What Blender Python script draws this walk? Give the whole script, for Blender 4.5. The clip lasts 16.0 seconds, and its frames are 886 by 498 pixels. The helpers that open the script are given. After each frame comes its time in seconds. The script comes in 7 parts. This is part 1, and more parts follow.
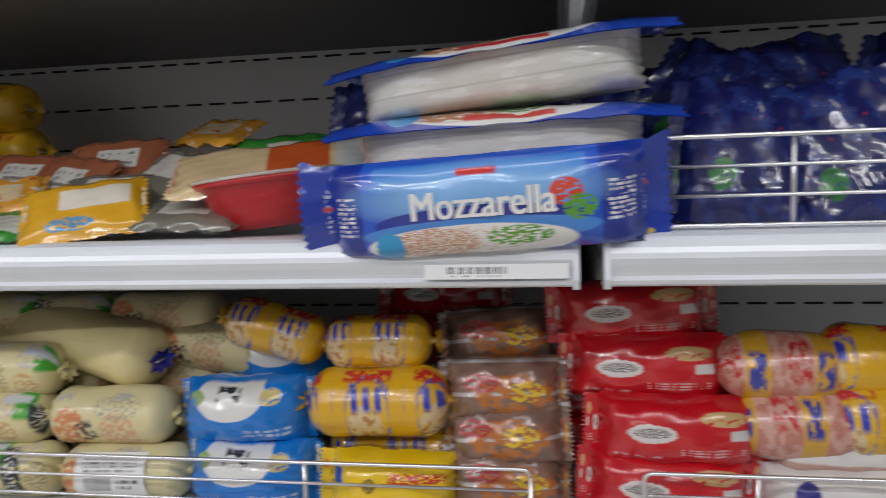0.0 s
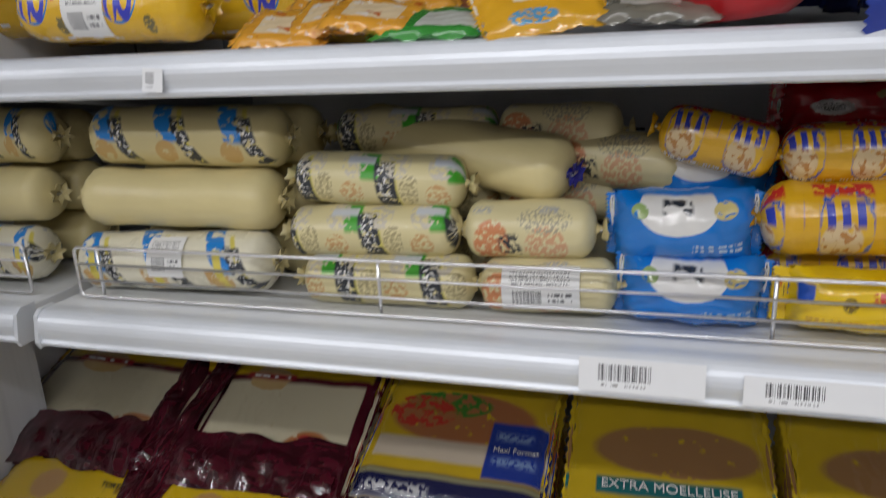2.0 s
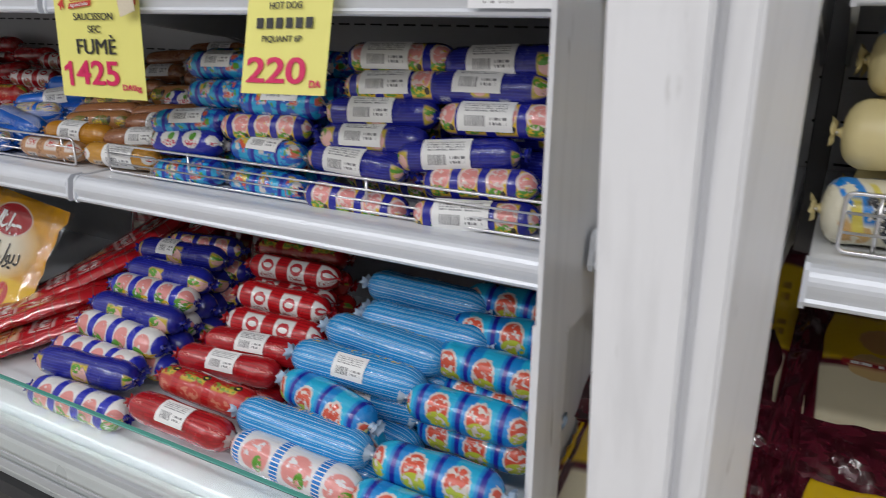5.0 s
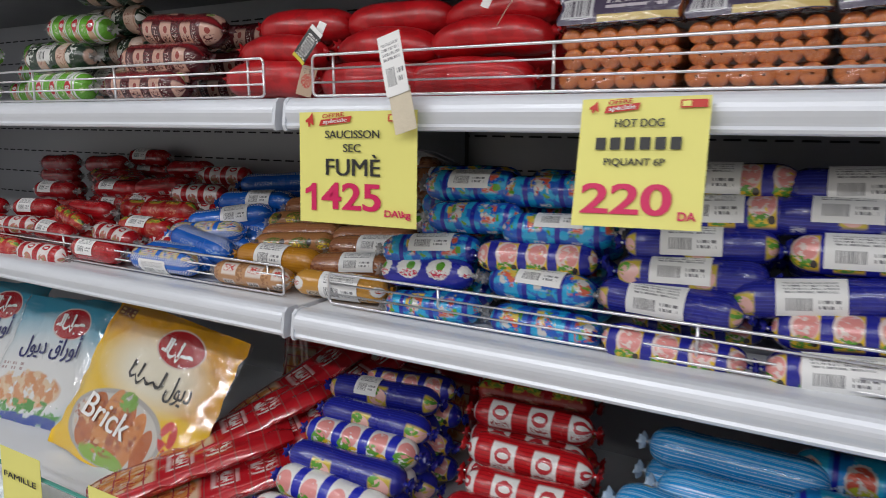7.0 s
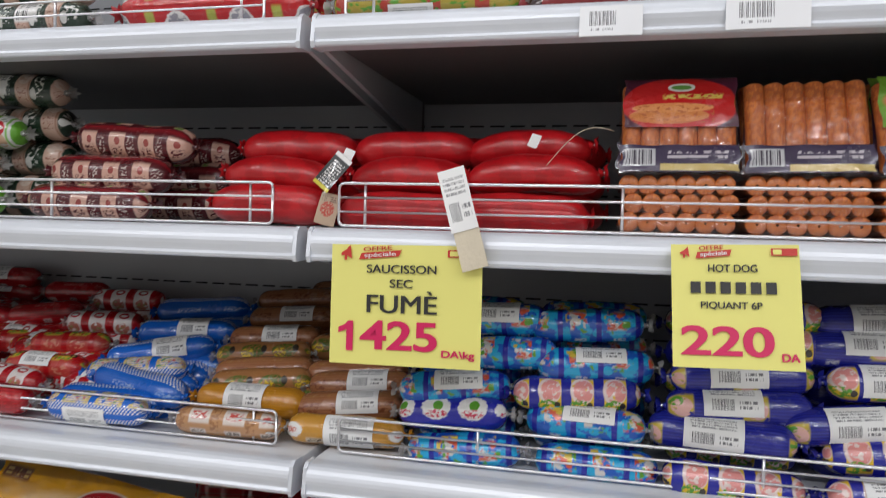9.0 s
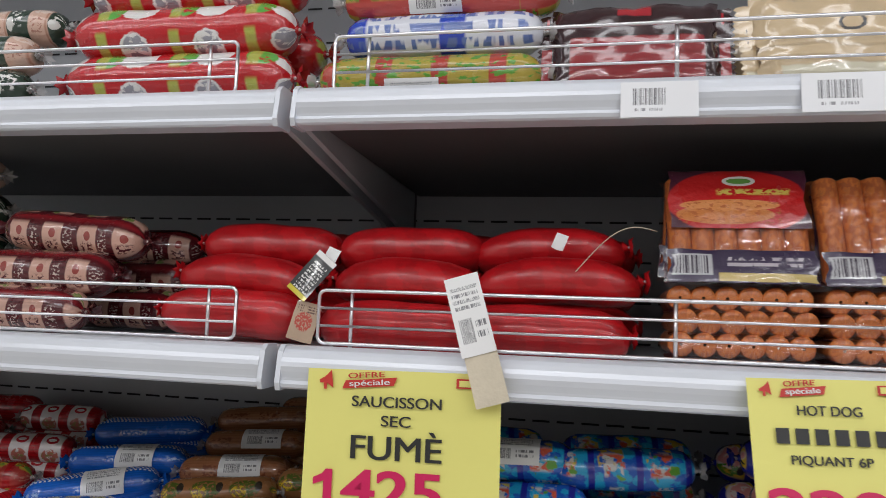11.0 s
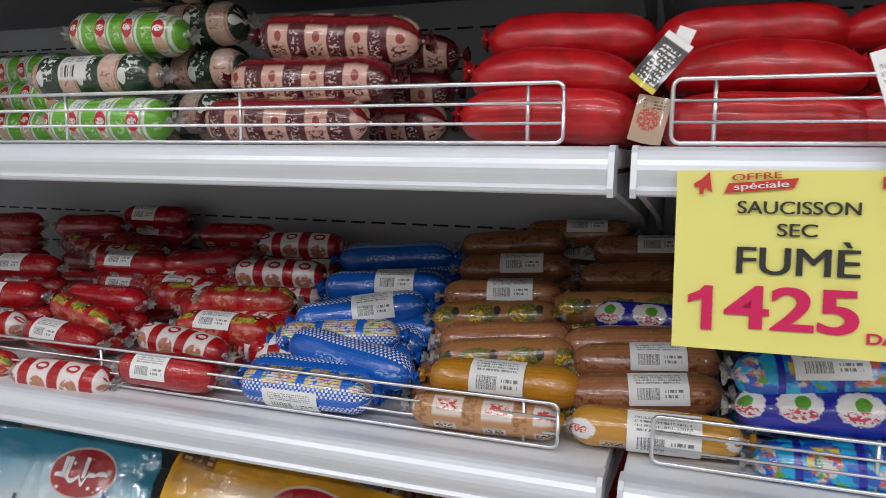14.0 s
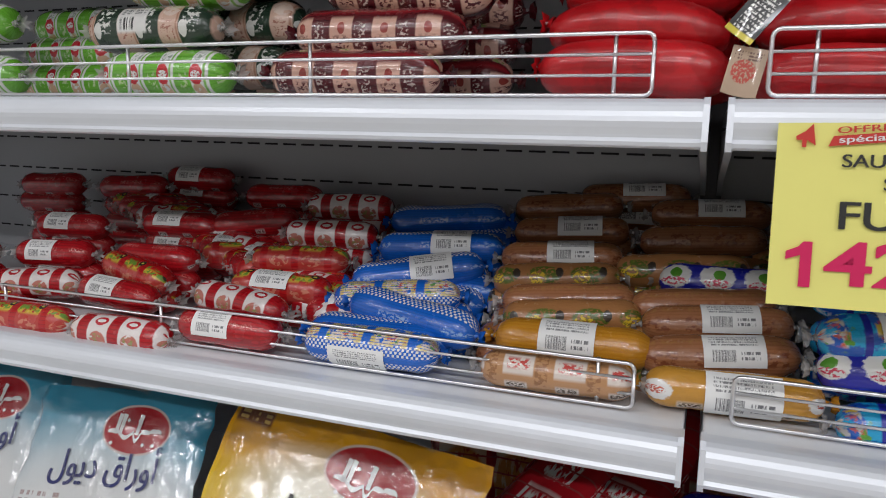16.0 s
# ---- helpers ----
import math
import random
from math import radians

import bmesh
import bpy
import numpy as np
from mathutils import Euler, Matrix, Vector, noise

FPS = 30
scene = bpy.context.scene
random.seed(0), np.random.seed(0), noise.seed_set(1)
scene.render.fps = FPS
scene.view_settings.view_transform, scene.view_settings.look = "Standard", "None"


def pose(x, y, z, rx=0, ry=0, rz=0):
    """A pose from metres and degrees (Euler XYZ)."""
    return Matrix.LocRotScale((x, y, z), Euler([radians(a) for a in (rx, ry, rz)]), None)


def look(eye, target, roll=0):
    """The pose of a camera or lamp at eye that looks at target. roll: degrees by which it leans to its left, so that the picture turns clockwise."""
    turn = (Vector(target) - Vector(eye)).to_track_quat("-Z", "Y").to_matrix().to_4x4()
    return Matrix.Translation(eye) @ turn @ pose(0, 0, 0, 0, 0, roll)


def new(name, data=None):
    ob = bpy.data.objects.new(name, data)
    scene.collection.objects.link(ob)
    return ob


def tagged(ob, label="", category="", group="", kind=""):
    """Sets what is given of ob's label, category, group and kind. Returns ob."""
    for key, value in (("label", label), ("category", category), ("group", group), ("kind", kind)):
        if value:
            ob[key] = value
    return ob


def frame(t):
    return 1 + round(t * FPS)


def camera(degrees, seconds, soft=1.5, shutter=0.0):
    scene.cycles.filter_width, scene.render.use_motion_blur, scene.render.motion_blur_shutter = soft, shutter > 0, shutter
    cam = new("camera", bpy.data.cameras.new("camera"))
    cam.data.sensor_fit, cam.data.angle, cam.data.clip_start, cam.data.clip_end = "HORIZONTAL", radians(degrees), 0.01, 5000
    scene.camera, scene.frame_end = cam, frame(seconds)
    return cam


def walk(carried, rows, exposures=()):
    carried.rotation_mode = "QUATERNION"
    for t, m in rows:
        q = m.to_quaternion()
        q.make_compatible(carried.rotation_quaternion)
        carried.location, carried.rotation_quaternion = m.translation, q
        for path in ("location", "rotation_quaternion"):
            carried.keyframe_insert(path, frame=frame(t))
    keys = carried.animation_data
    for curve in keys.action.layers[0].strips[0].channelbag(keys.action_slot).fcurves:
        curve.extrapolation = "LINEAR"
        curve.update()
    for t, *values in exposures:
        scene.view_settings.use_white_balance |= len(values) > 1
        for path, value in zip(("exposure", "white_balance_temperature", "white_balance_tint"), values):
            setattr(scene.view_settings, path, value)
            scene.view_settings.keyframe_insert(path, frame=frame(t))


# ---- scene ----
cam = camera(63.3, 16.0, 0.8, 0.4)
PATH = [
    (0, (0.207, 0.336, 1.446), (-0.107, 2.304, 1.276), -1.7),
    (0.5, (0.11, 0.328, 1.447), (-0.408, 2.251, 1.26), -2.2),
    (1, (-0.031, 0.333, 1.454), (-0.672, 2.217, 1.251), -3.9),
    (1.5, (-0.116, 0.335, 1.429), (-0.771, 2.205, 1.153), -2.9),
    (2, (-0.196, 0.306, 1.401), (-0.749, 2.145, 0.84), -2.6),
    (2.2, (-0.257, 0.253, 1.394), (-0.731, 2.098, 0.786), -2.2),
    (2.5, (-0.29, 0.217, 1.371), (-0.79, 2.045, 0.731), -1.9),
    (2.7, (-0.292, 0.197, 1.357), (-0.885, 1.983, 0.679), -2.1),
    (3, (-0.401, 0.156, 1.341), (-0.963, 1.941, 0.634), -0.3),
    (3.5, (-0.542, 0.159, 1.331), (-1.213, 1.889, 0.585), 0.4),
    (4, (-0.707, 0.188, 1.335), (-1.573, 1.852, 0.64), -1.1),
    (4.2, (-0.768, 0.197, 1.33), (-1.676, 1.839, 0.638), 0.0),
    (6.3, (-1.236, 0.075, 1.37), (-2.176, 1.785, 0.931), 0.8),
    (6.5, (-1.285, 0.079, 1.368), (-2.272, 1.771, 0.964), 0.7),
    (7, (-1.426, 0.133, 1.357), (-2.437, 1.82, 0.993), 0.0),
    (7.5, (-1.526, 0.165, 1.362), (-2.534, 1.856, 1.013), 0.8),
    (8, (-1.628, 0.137, 1.359), (-2.474, 1.92, 1.036), 1.8),
    (8.5, (-1.74, 0.074, 1.375), (-2.392, 1.955, 1.186), 1.4),
    (9, (-1.806, 0.032, 1.394), (-2.275, 1.975, 1.326), 1.5),
    (9.5, (-1.844, 0.049, 1.405), (-2.214, 2.013, 1.463), 2.0),
    (9.7, (-1.853, 0.069, 1.416), (-2.203, 2.036, 1.514), 1.7),
    (11.8, (-1.975, 0.262, 1.429), (-2.431, 2.199, 1.62), 1.7),
    (12, (-2.019, 0.252, 1.43), (-2.476, 2.192, 1.597), 1.0),
    (12.5, (-2.109, 0.238, 1.426), (-2.622, 2.17, 1.498), -0.9),
    (13, (-2.148, 0.243, 1.411), (-2.729, 2.155, 1.343), -0.7),
    (13.5, (-2.17, 0.245, 1.392), (-2.784, 2.141, 1.222), -0.5),
    (14, (-2.181, 0.272, 1.375), (-2.841, 2.143, 1.115), 0.5),
    (14.5, (-2.194, 0.297, 1.376), (-2.915, 2.143, 1.111), 1.2),
    (15, (-2.21, 0.284, 1.37), (-2.927, 2.127, 1.073), 1.4),
    (15.5, (-2.228, 0.256, 1.364), (-2.908, 2.112, 1.056), 1.1),
    (16, (-2.255, 0.257, 1.351), (-2.937, 2.108, 1.021), 1.1),
]
walk(cam, [(t, look(eye, target, roll)) for t, eye, target, roll in PATH], [
    (0.0, -0.06), (0.5, -0.06), (1.0, 0.0), (1.5, -0.04), (2.0, -0.12), (2.5, 0.08), (3.0, 0.15), (3.5, 0.04), (4.0, -0.07), (6.5, -0.10), (7.5, -0.10), (9.0, -0.06),
    (9.5, -0.18), (12.0, -0.16), (12.5, -0.08), (13.0, 0.02), (14.0, 0.0), (14.5, -0.06), (16.0, -0.10)])

# ---- world and lights ----
world = bpy.data.worlds.new("shop_air")
scene.world = world
world.use_nodes = True
world.node_tree.nodes["Background"].inputs[0].default_value = (0.85, 0.93, 1.0, 1)
world.node_tree.nodes["Background"].inputs[1].default_value = 0.11
scene.view_settings.exposure = 0.0


def area_lamp(name, where, aim, sx, sy, watts, colour):
    d = bpy.data.lights.new(name, "AREA")
    d.shape, d.size, d.size_y, d.energy, d.color = "RECTANGLE", sx, sy, watts, colour
    ob = new(name, d)
    ob.matrix_world = look(where, aim)
    return ob


COOL = (0.96, 0.965, 1.0)
for lx in (-4.2, -2.4, -0.6, 1.2):
    for ly, watts in ((-0.95, 16), (-2.35, 30)):
        area_lamp("tube_light", (lx, ly, 2.93), (lx, ly + 0.0001, 0), 1.25, 0.16, watts, COOL)
area_lamp("canopy_light", (-1.2, 0.82, 2.17), (-1.2, 1.05, 1.2), 5.4, 0.06, 6, COOL)

# ---- materials ----
MATS = {}


class Nodes:
    """A small wrapper that chains shader nodes."""

    def __init__(self, name):
        self.m = bpy.data.materials.new(name)
        self.m.use_nodes = True
        self.t = self.m.node_tree
        self.bsdf = self.t.nodes["Principled BSDF"]

    def n(self, kind, **kw):
        return self.t.nodes.new(kind)

    def put(self, sock, v):
        if hasattr(v, "is_output"):
            self.t.links.new(v, sock)
        elif isinstance(v, (tuple, list)) and len(v) == 3 and sock.type == "RGBA":
            sock.default_value = (*v, 1)
        else:
            sock.default_value = v

    def math(self, op, a, b=0.0, c=0.0):
        n = self.n("ShaderNodeMath")
        n.operation = op
        for s, v in zip(n.inputs, (a, b, c)):
            self.put(s, v)
        return n.outputs[0]

    def mix(self, f, a, b):
        n = self.n("ShaderNodeMix")
        n.data_type = "RGBA"
        self.put(n.inputs[0], f), self.put(n.inputs[6], a), self.put(n.inputs[7], b)
        return n.outputs[2]

    def coord(self, which="Object"):
        return self.n("ShaderNodeTexCoord").outputs[which]

    def scaled(self, v, sx, sy, sz):
        n = self.n("ShaderNodeMapping")
        self.put(n.inputs[0], v)
        n.inputs["Scale"].default_value = (sx, sy, sz)
        return n.outputs[0]

    def noise(self, v, scale, detail=3.0):
        n = self.n("ShaderNodeTexNoise")
        self.put(n.inputs["Vector"], v)
        n.inputs["Scale"].default_value, n.inputs["Detail"].default_value = scale, detail
        return n.outputs["Fac"]

    def uv(self):
        n = self.n("ShaderNodeSeparateXYZ")
        self.put(n.inputs[0], self.coord("UV"))
        return n.outputs[0], n.outputs[1]

    def step(self, v, lo, soft=0.02):
        n = self.n("ShaderNodeMapRange")
        self.put(n.inputs[0], v)
        n.inputs[1].default_value, n.inputs[2].default_value = lo - soft, lo + soft
        return n.outputs[0]

    def inside(self, v, a, b, soft=0.01):
        return self.math("MULTIPLY", self.step(v, a, soft), self.math("SUBTRACT", 1.0, self.step(v, b, soft)))

    def bump(self, h, strength, dist=0.002):
        n = self.n("ShaderNodeBump")
        self.put(n.inputs["Height"], h)
        n.inputs["Strength"].default_value, n.inputs["Distance"].default_value = strength, dist
        self.put(self.bsdf.inputs["Normal"], n.outputs[0])

    def rand(self):
        return self.n("ShaderNodeObjectInfo").outputs["Random"]


def plain(name, col, rough=0.5, metal=0.0, vary=0.12, scale=14.0, bump=0.1, bscale=180.0, coat=0.0):
    """A surface of one colour with broad stains, fine grain and relief."""
    if name in MATS:
        return MATS[name]
    k = Nodes(name)
    v = k.coord()
    big, fine = k.noise(v, scale, 4.0), k.noise(v, bscale, 2.0)
    dark = tuple(c * (1 - vary) for c in col)
    light = tuple(min(1.0, c * (1 + vary)) for c in col)
    c = k.mix(big, dark, light)
    k.put(k.bsdf.inputs["Base Color"], k.mix(k.math("MULTIPLY", k.step(fine, 0.62, 0.1), vary * 1.2), c, dark))
    k.put(k.bsdf.inputs["Roughness"], k.math("MULTIPLY_ADD", big, 0.2, rough - 0.1))
    k.bsdf.inputs["Metallic"].default_value = metal
    k.bsdf.inputs["Coat Weight"].default_value = coat
    k.bump(fine, bump)
    MATS[name] = k.m
    return k.m


def printed(name, base, layers, rough=0.25, wrinkle=0.55, wscale=38.0, coat=0.45, vary=0.1):
    """A printed film. Each layer is (kind, colour, numbers...), laid over the ones before, in the film's own u and v."""
    if name in MATS:
        return MATS[name]
    k = Nodes(name)
    u, v = k.uv()
    if name.endswith("_casing"):
        u = k.math("FRACT", k.math("MULTIPLY_ADD", k.rand(), 0.30, u))
    obj = k.coord()
    big = k.noise(obj, 22.0, 3.0)
    c = k.mix(big, tuple(x * (1 - vary) for x in base), tuple(min(1, x * (1 + vary)) for x in base))
    for kind, col, *a in layers:
        if kind == "disc":
            cu, cv, ru, rv = a
            fu, fv = k.math("DIVIDE", k.math("SUBTRACT", u, cu), ru), k.math("DIVIDE", k.math("SUBTRACT", v, cv), rv)
            m = k.math("SUBTRACT", 1.0, k.step(k.math("ADD", k.math("MULTIPLY", fu, fu), k.math("MULTIPLY", fv, fv)), 1.0, 0.04))
        elif kind == "fade":
            cu, cv, ru, rv = a
            fu, fv = k.math("DIVIDE", k.math("SUBTRACT", u, cu), ru), k.math("DIVIDE", k.math("SUBTRACT", v, cv), rv)
            m = k.math("SUBTRACT", 1.0, k.step(k.math("ADD", k.math("MULTIPLY", fu, fu), k.math("MULTIPLY", fv, fv)), 0.9, 0.6))
        elif kind == "bands":
            n, lo, hi = a
            m = k.inside(k.math("FRACT", k.math("MULTIPLY", u, n)), lo, hi, 0.015)
        elif kind == "rows":
            n, lo, hi = a
            m = k.inside(k.math("FRACT", k.math("MULTIPLY", v, n)), lo, hi, 0.02)
        elif kind == "box":
            u0, u1, v0, v1 = a
            m = k.math("MULTIPLY", k.inside(u, u0, u1, 0.006), k.inside(v, v0, v1, 0.012))
        elif kind == "spots":
            nu, nv, cu, cv, ru, rv = a
            fu = k.math("DIVIDE", k.math("SUBTRACT", k.math("FRACT", k.math("MULTIPLY", u, nu)), cu), ru)
            fv = k.math("DIVIDE", k.math("SUBTRACT", k.math("FRACT", k.math("MULTIPLY", v, nv)), cv), rv)
            d = k.math("ADD", k.math("MULTIPLY", fu, fu), k.math("MULTIPLY", fv, fv))
            d = k.math("ADD", d, k.math("MULTIPLY_ADD", k.noise(k.coord("UV"), 30.0, 3.0), 0.9, -0.45))
            m = k.math("SUBTRACT", 1.0, k.step(d, 1.0, 0.10))
        elif kind == "slash":
            n, shear, lo, hi, v0, v1, sc, th = a
            su = k.math("FRACT", k.math("ADD", k.math("MULTIPLY", u, n), k.math("MULTIPLY", v, shear)))
            b = k.step(k.noise(k.coord("UV"), sc, 4.0), th, 0.03)
            m = k.math("MULTIPLY", b, k.math("MULTIPLY", k.inside(su, lo, hi, 0.015), k.inside(v, v0, v1, 0.015)))
        elif kind == "blotch":
            sc, lo, u0, u1, v0, v1 = a
            b = k.step(k.noise(k.coord("UV"), sc * 2.0, 4.0), lo, 0.025)
            m = k.math("MULTIPLY", b, k.math("MULTIPLY", k.inside(u, u0, u1, 0.01), k.inside(v, v0, v1, 0.02)))
        elif kind == "spotblotch":
            nu, nv, cu, cv, ru, rv, sc, lo = a
            fu = k.math("DIVIDE", k.math("SUBTRACT", k.math("FRACT", k.math("MULTIPLY", u, nu)), cu), ru)
            fv = k.math("DIVIDE", k.math("SUBTRACT", k.math("FRACT", k.math("MULTIPLY", v, nv)), cv), rv)
            d = k.math("ADD", k.math("MULTIPLY", fu, fu), k.math("MULTIPLY", fv, fv))
            m = k.math("MULTIPLY", k.math("SUBTRACT", 1.0, k.step(d, 1.0, 0.12)), k.step(k.noise(k.coord("UV"), sc * 2.2, 5.0), lo, 0.03))
        elif kind == "script":
            u0, u1, v0, v1, n, rows = a
            bars = k.step(k.noise(k.scaled(k.coord("UV"), n, rows * 1.5, 1), 1.0, 1.0), 0.5, 0.03)
            line = k.inside(k.math("FRACT", k.math("MULTIPLY", k.math("DIVIDE", k.math("SUBTRACT", v, v0), v1 - v0), rows)), 0.2, 0.8, 0.05)
            m = k.math("MULTIPLY", k.math("MULTIPLY", bars, line), k.math("MULTIPLY", k.inside(u, u0, u1, 0.004), k.inside(v, v0, v1, 0.008)))
        elif kind == "checks":
            nu, nv, v0, v1 = a
            ch = k.n("ShaderNodeTexChecker")
            k.put(ch.inputs[0], k.scaled(k.coord("UV"), nu, nv, 1))
            ch.inputs["Scale"].default_value = 1.0
            m = k.math("MULTIPLY", ch.outputs["Fac"], k.inside(v, v0, v1, 0.005))
        elif kind == "barcode":
            u0, u1, v0, v1, n = a
            bars = k.step(k.noise(k.scaled(k.coord("UV"), n, 0.01, 1), 1.0, 2.0), 0.5, 0.02)
            m = k.math("MULTIPLY", bars, k.math("MULTIPLY", k.inside(u, u0, u1, 0.004), k.inside(v, v0, v1, 0.008)))
        c = k.mix(m, c, col)
    k.put(k.bsdf.inputs["Base Color"], c)
    w = k.noise(obj, wscale, 4.0)
    k.put(k.bsdf.inputs["Roughness"], k.math("MULTIPLY_ADD", w, 0.2, rough - 0.1))
    k.bsdf.inputs["Coat Weight"].default_value = min(1.0, coat * 1.3)
    k.bsdf.inputs["Coat Roughness"].default_value = 0.07
    if name.endswith("_casing"):
        w = k.math("ADD", w, k.math("MULTIPLY", k.noise(k.scaled(obj, 16.0, 120.0, 120.0), 1.0, 3.0), 0.35))
    k.bump(w, wrinkle, 0.006)
    MATS[name] = k.m
    return k.m


def glass(name, col, rough=0.03):
    if name in MATS:
        return MATS[name]
    k = Nodes(name)
    k.put(k.bsdf.inputs["Base Color"], col)
    k.bsdf.inputs["Roughness"].default_value = rough
    k.bsdf.inputs["Transmission Weight"].default_value = 1.0
    k.bsdf.inputs["IOR"].default_value = 1.45
    MATS[name] = k.m
    return k.m


WHITE_METAL = plain("white_enamel", (0.74, 0.76, 0.79), 0.35, 0.0, 0.06, 5.0, 0.05)
RAIL = plain("rail_enamel", (0.70, 0.73, 0.78), 0.37, 0.25, 0.06, 9.0, 0.06, 90.0)
# dark grey that holds the shade under the shelves; also the uprights' steel
UNDER = plain("dark_steel_and_shade", (0.15, 0.15, 0.155), 0.5, 0.5, 0.15, 6.0, 0.05)
BACK = plain("back_panel_grey", (0.42, 0.43, 0.45), 0.5, 0.2, 0.1, 4.0, 0.08)
FRONT = plain("pale_grey_front", (0.50, 0.53, 0.525), 0.3, 0.1, 0.1, 6.0, 0.05)
BACK_PALE = plain("back_panel_pale", (0.62, 0.63, 0.64), 0.42, 0.2, 0.1, 4.0, 0.08)
DARK = plain("dark_slot", (0.01, 0.01, 0.012), 0.7)
GREY_CAP = plain("grey_plastic", (0.42, 0.44, 0.46), 0.45)
CHROME = plain("chrome_wire", (0.80, 0.80, 0.82), 0.33, 1.0, 0.06, 40.0, 0.03)


def worn_paint(name, col):
    """Grey-white paint with faint vertical streaks, rubbed patches and small dark scuffs."""
    k = Nodes(name)
    v = k.coord()
    streak = k.step(k.noise(k.scaled(v, 46.0, 46.0, 1.6), 1.0, 4.0), 0.60, 0.10)
    patch = k.noise(v, 5.0, 4.0)
    scuff = k.math("MULTIPLY", k.step(k.noise(k.scaled(v, 60.0, 60.0, 9.0), 1.0, 5.0), 0.69, 0.02), k.step(k.noise(v, 7.0, 2.0), 0.52, 0.06))
    c = k.mix(patch, tuple(x * 0.93 for x in col), tuple(min(1.0, x * 1.05) for x in col))
    c = k.mix(k.math("MULTIPLY", streak, 0.32), c, tuple(x * 0.72 for x in col))
    k.put(k.bsdf.inputs["Base Color"], k.mix(k.math("MULTIPLY", scuff, 0.55), c, (0.22, 0.21, 0.20)))
    k.put(k.bsdf.inputs["Roughness"], k.math("MULTIPLY_ADD", patch, 0.3, 0.22))
    k.bump(k.noise(v, 160.0, 3.0), 0.08)
    MATS[name] = k.m
    return k.m


POST = worn_paint("grey_white_post", (0.80, 0.81, 0.84))
FLOOR = plain("floor_tile_beige", (0.48, 0.45, 0.40), 0.25, 0.0, 0.15, 3.0, 0.05)
PLASTER = plain("ceiling_white", (0.75, 0.75, 0.74), 0.8, 0.0, 0.05, 2.0, 0.1)
FARWALL = plain("opposite_shelving", (0.35, 0.33, 0.32), 0.6, 0.0, 0.3, 6.0, 0.1)
GLASS = glass("clear_glass", (0.93, 0.98, 0.96))
GLASS_EDGE = plain("green_glass_edge", (0.10, 0.36, 0.30), 0.12)
BLACK = plain("black_rubber", (0.015, 0.015, 0.017), 0.5)
CLIP = plain("aluminium_clip", (0.75, 0.75, 0.76), 0.3, 1.0)


# ---- mesh helpers ----
def mesh_of(verts, faces, mat, smooth=True, uvs=None, name="m"):
    me = bpy.data.meshes.new(name)
    me.from_pydata(verts, [], faces)
    me.materials.append(mat)
    if uvs is not None:
        layer = me.uv_layers.new(name="UVMap")
        for p in me.polygons:
            for li, vi in zip(p.loop_indices, p.vertices):
                layer.data[li].uv = uvs[vi]
    if smooth:
        for p in me.polygons:
            p.use_smooth = True
    me.update()
    return me


def part(name, me, parent=None, label="", m=None):
    ob = new(name, me)
    if parent is not None:
        ob.parent = parent
    if m is not None:
        ob.matrix_basis = m
    return tagged(ob, label)


def bm_mesh(bm, mat, smooth=False):
    me = bpy.data.meshes.new("m")
    bmesh.ops.recalc_face_normals(bm, faces=bm.faces[:])
    bm.to_mesh(me)
    bm.free()
    me.materials.append(mat)
    if smooth:
        for p in me.polygons:
            p.use_smooth = True
    return me


def box_mesh(x0, x1, y0, y1, z0, z1, mat, bevel=0.003):
    bm = bmesh.new()
    bmesh.ops.create_cube(bm, size=1.0)
    for v in bm.verts:
        v.co = Vector(((x0 + x1) / 2 + v.co.x * (x1 - x0), (y0 + y1) / 2 + v.co.y * (y1 - y0), (z0 + z1) / 2 + v.co.z * (z1 - z0)))
    if bevel:
        bmesh.ops.bevel(bm, geom=bm.edges[:], offset=bevel, segments=2, affect="EDGES", profile=0.5)
    return bm_mesh(bm, mat)


def profile_mesh(pts, x0, x1, mat):
    """A closed outline in y and z, drawn out along x."""
    n = len(pts)
    verts = [(x0, y, z) for y, z in pts] + [(x1, y, z) for y, z in pts]
    faces = [(i, (i + 1) % n, n + (i + 1) % n, n + i) for i in range(n)] + [tuple(range(n))[::-1], tuple(range(n, 2 * n))]
    me = mesh_of(verts, faces, mat, False)
    bm = bmesh.new()
    bm.from_mesh(me)
    bpy.data.meshes.remove(me)
    return bm_mesh(bm, mat)


def tube_mesh(points, r, mat, seg=8):
    """A round rod along a line of points."""
    pts = [Vector(p) for p in points]
    verts, faces = [], []
    for i, p in enumerate(pts):
        d = (pts[min(i + 1, len(pts) - 1)] - pts[max(i - 1, 0)]).normalized()
        a = d.cross(Vector((0, 1, 0.01))).normalized()
        b = d.cross(a)
        verts += [tuple(p + r * (math.cos(k * math.tau / seg) * a + math.sin(k * math.tau / seg) * b)) for k in range(seg)]
    for i in range(len(pts) - 1):
        faces += [(i * seg + k, i * seg + (k + 1) % seg, (i + 1) * seg + (k + 1) % seg, (i + 1) * seg + k) for k in range(seg)]
    faces += [tuple(range(seg))[::-1], tuple(range((len(pts) - 1) * seg, len(pts) * seg))]
    return mesh_of(verts, faces, mat)


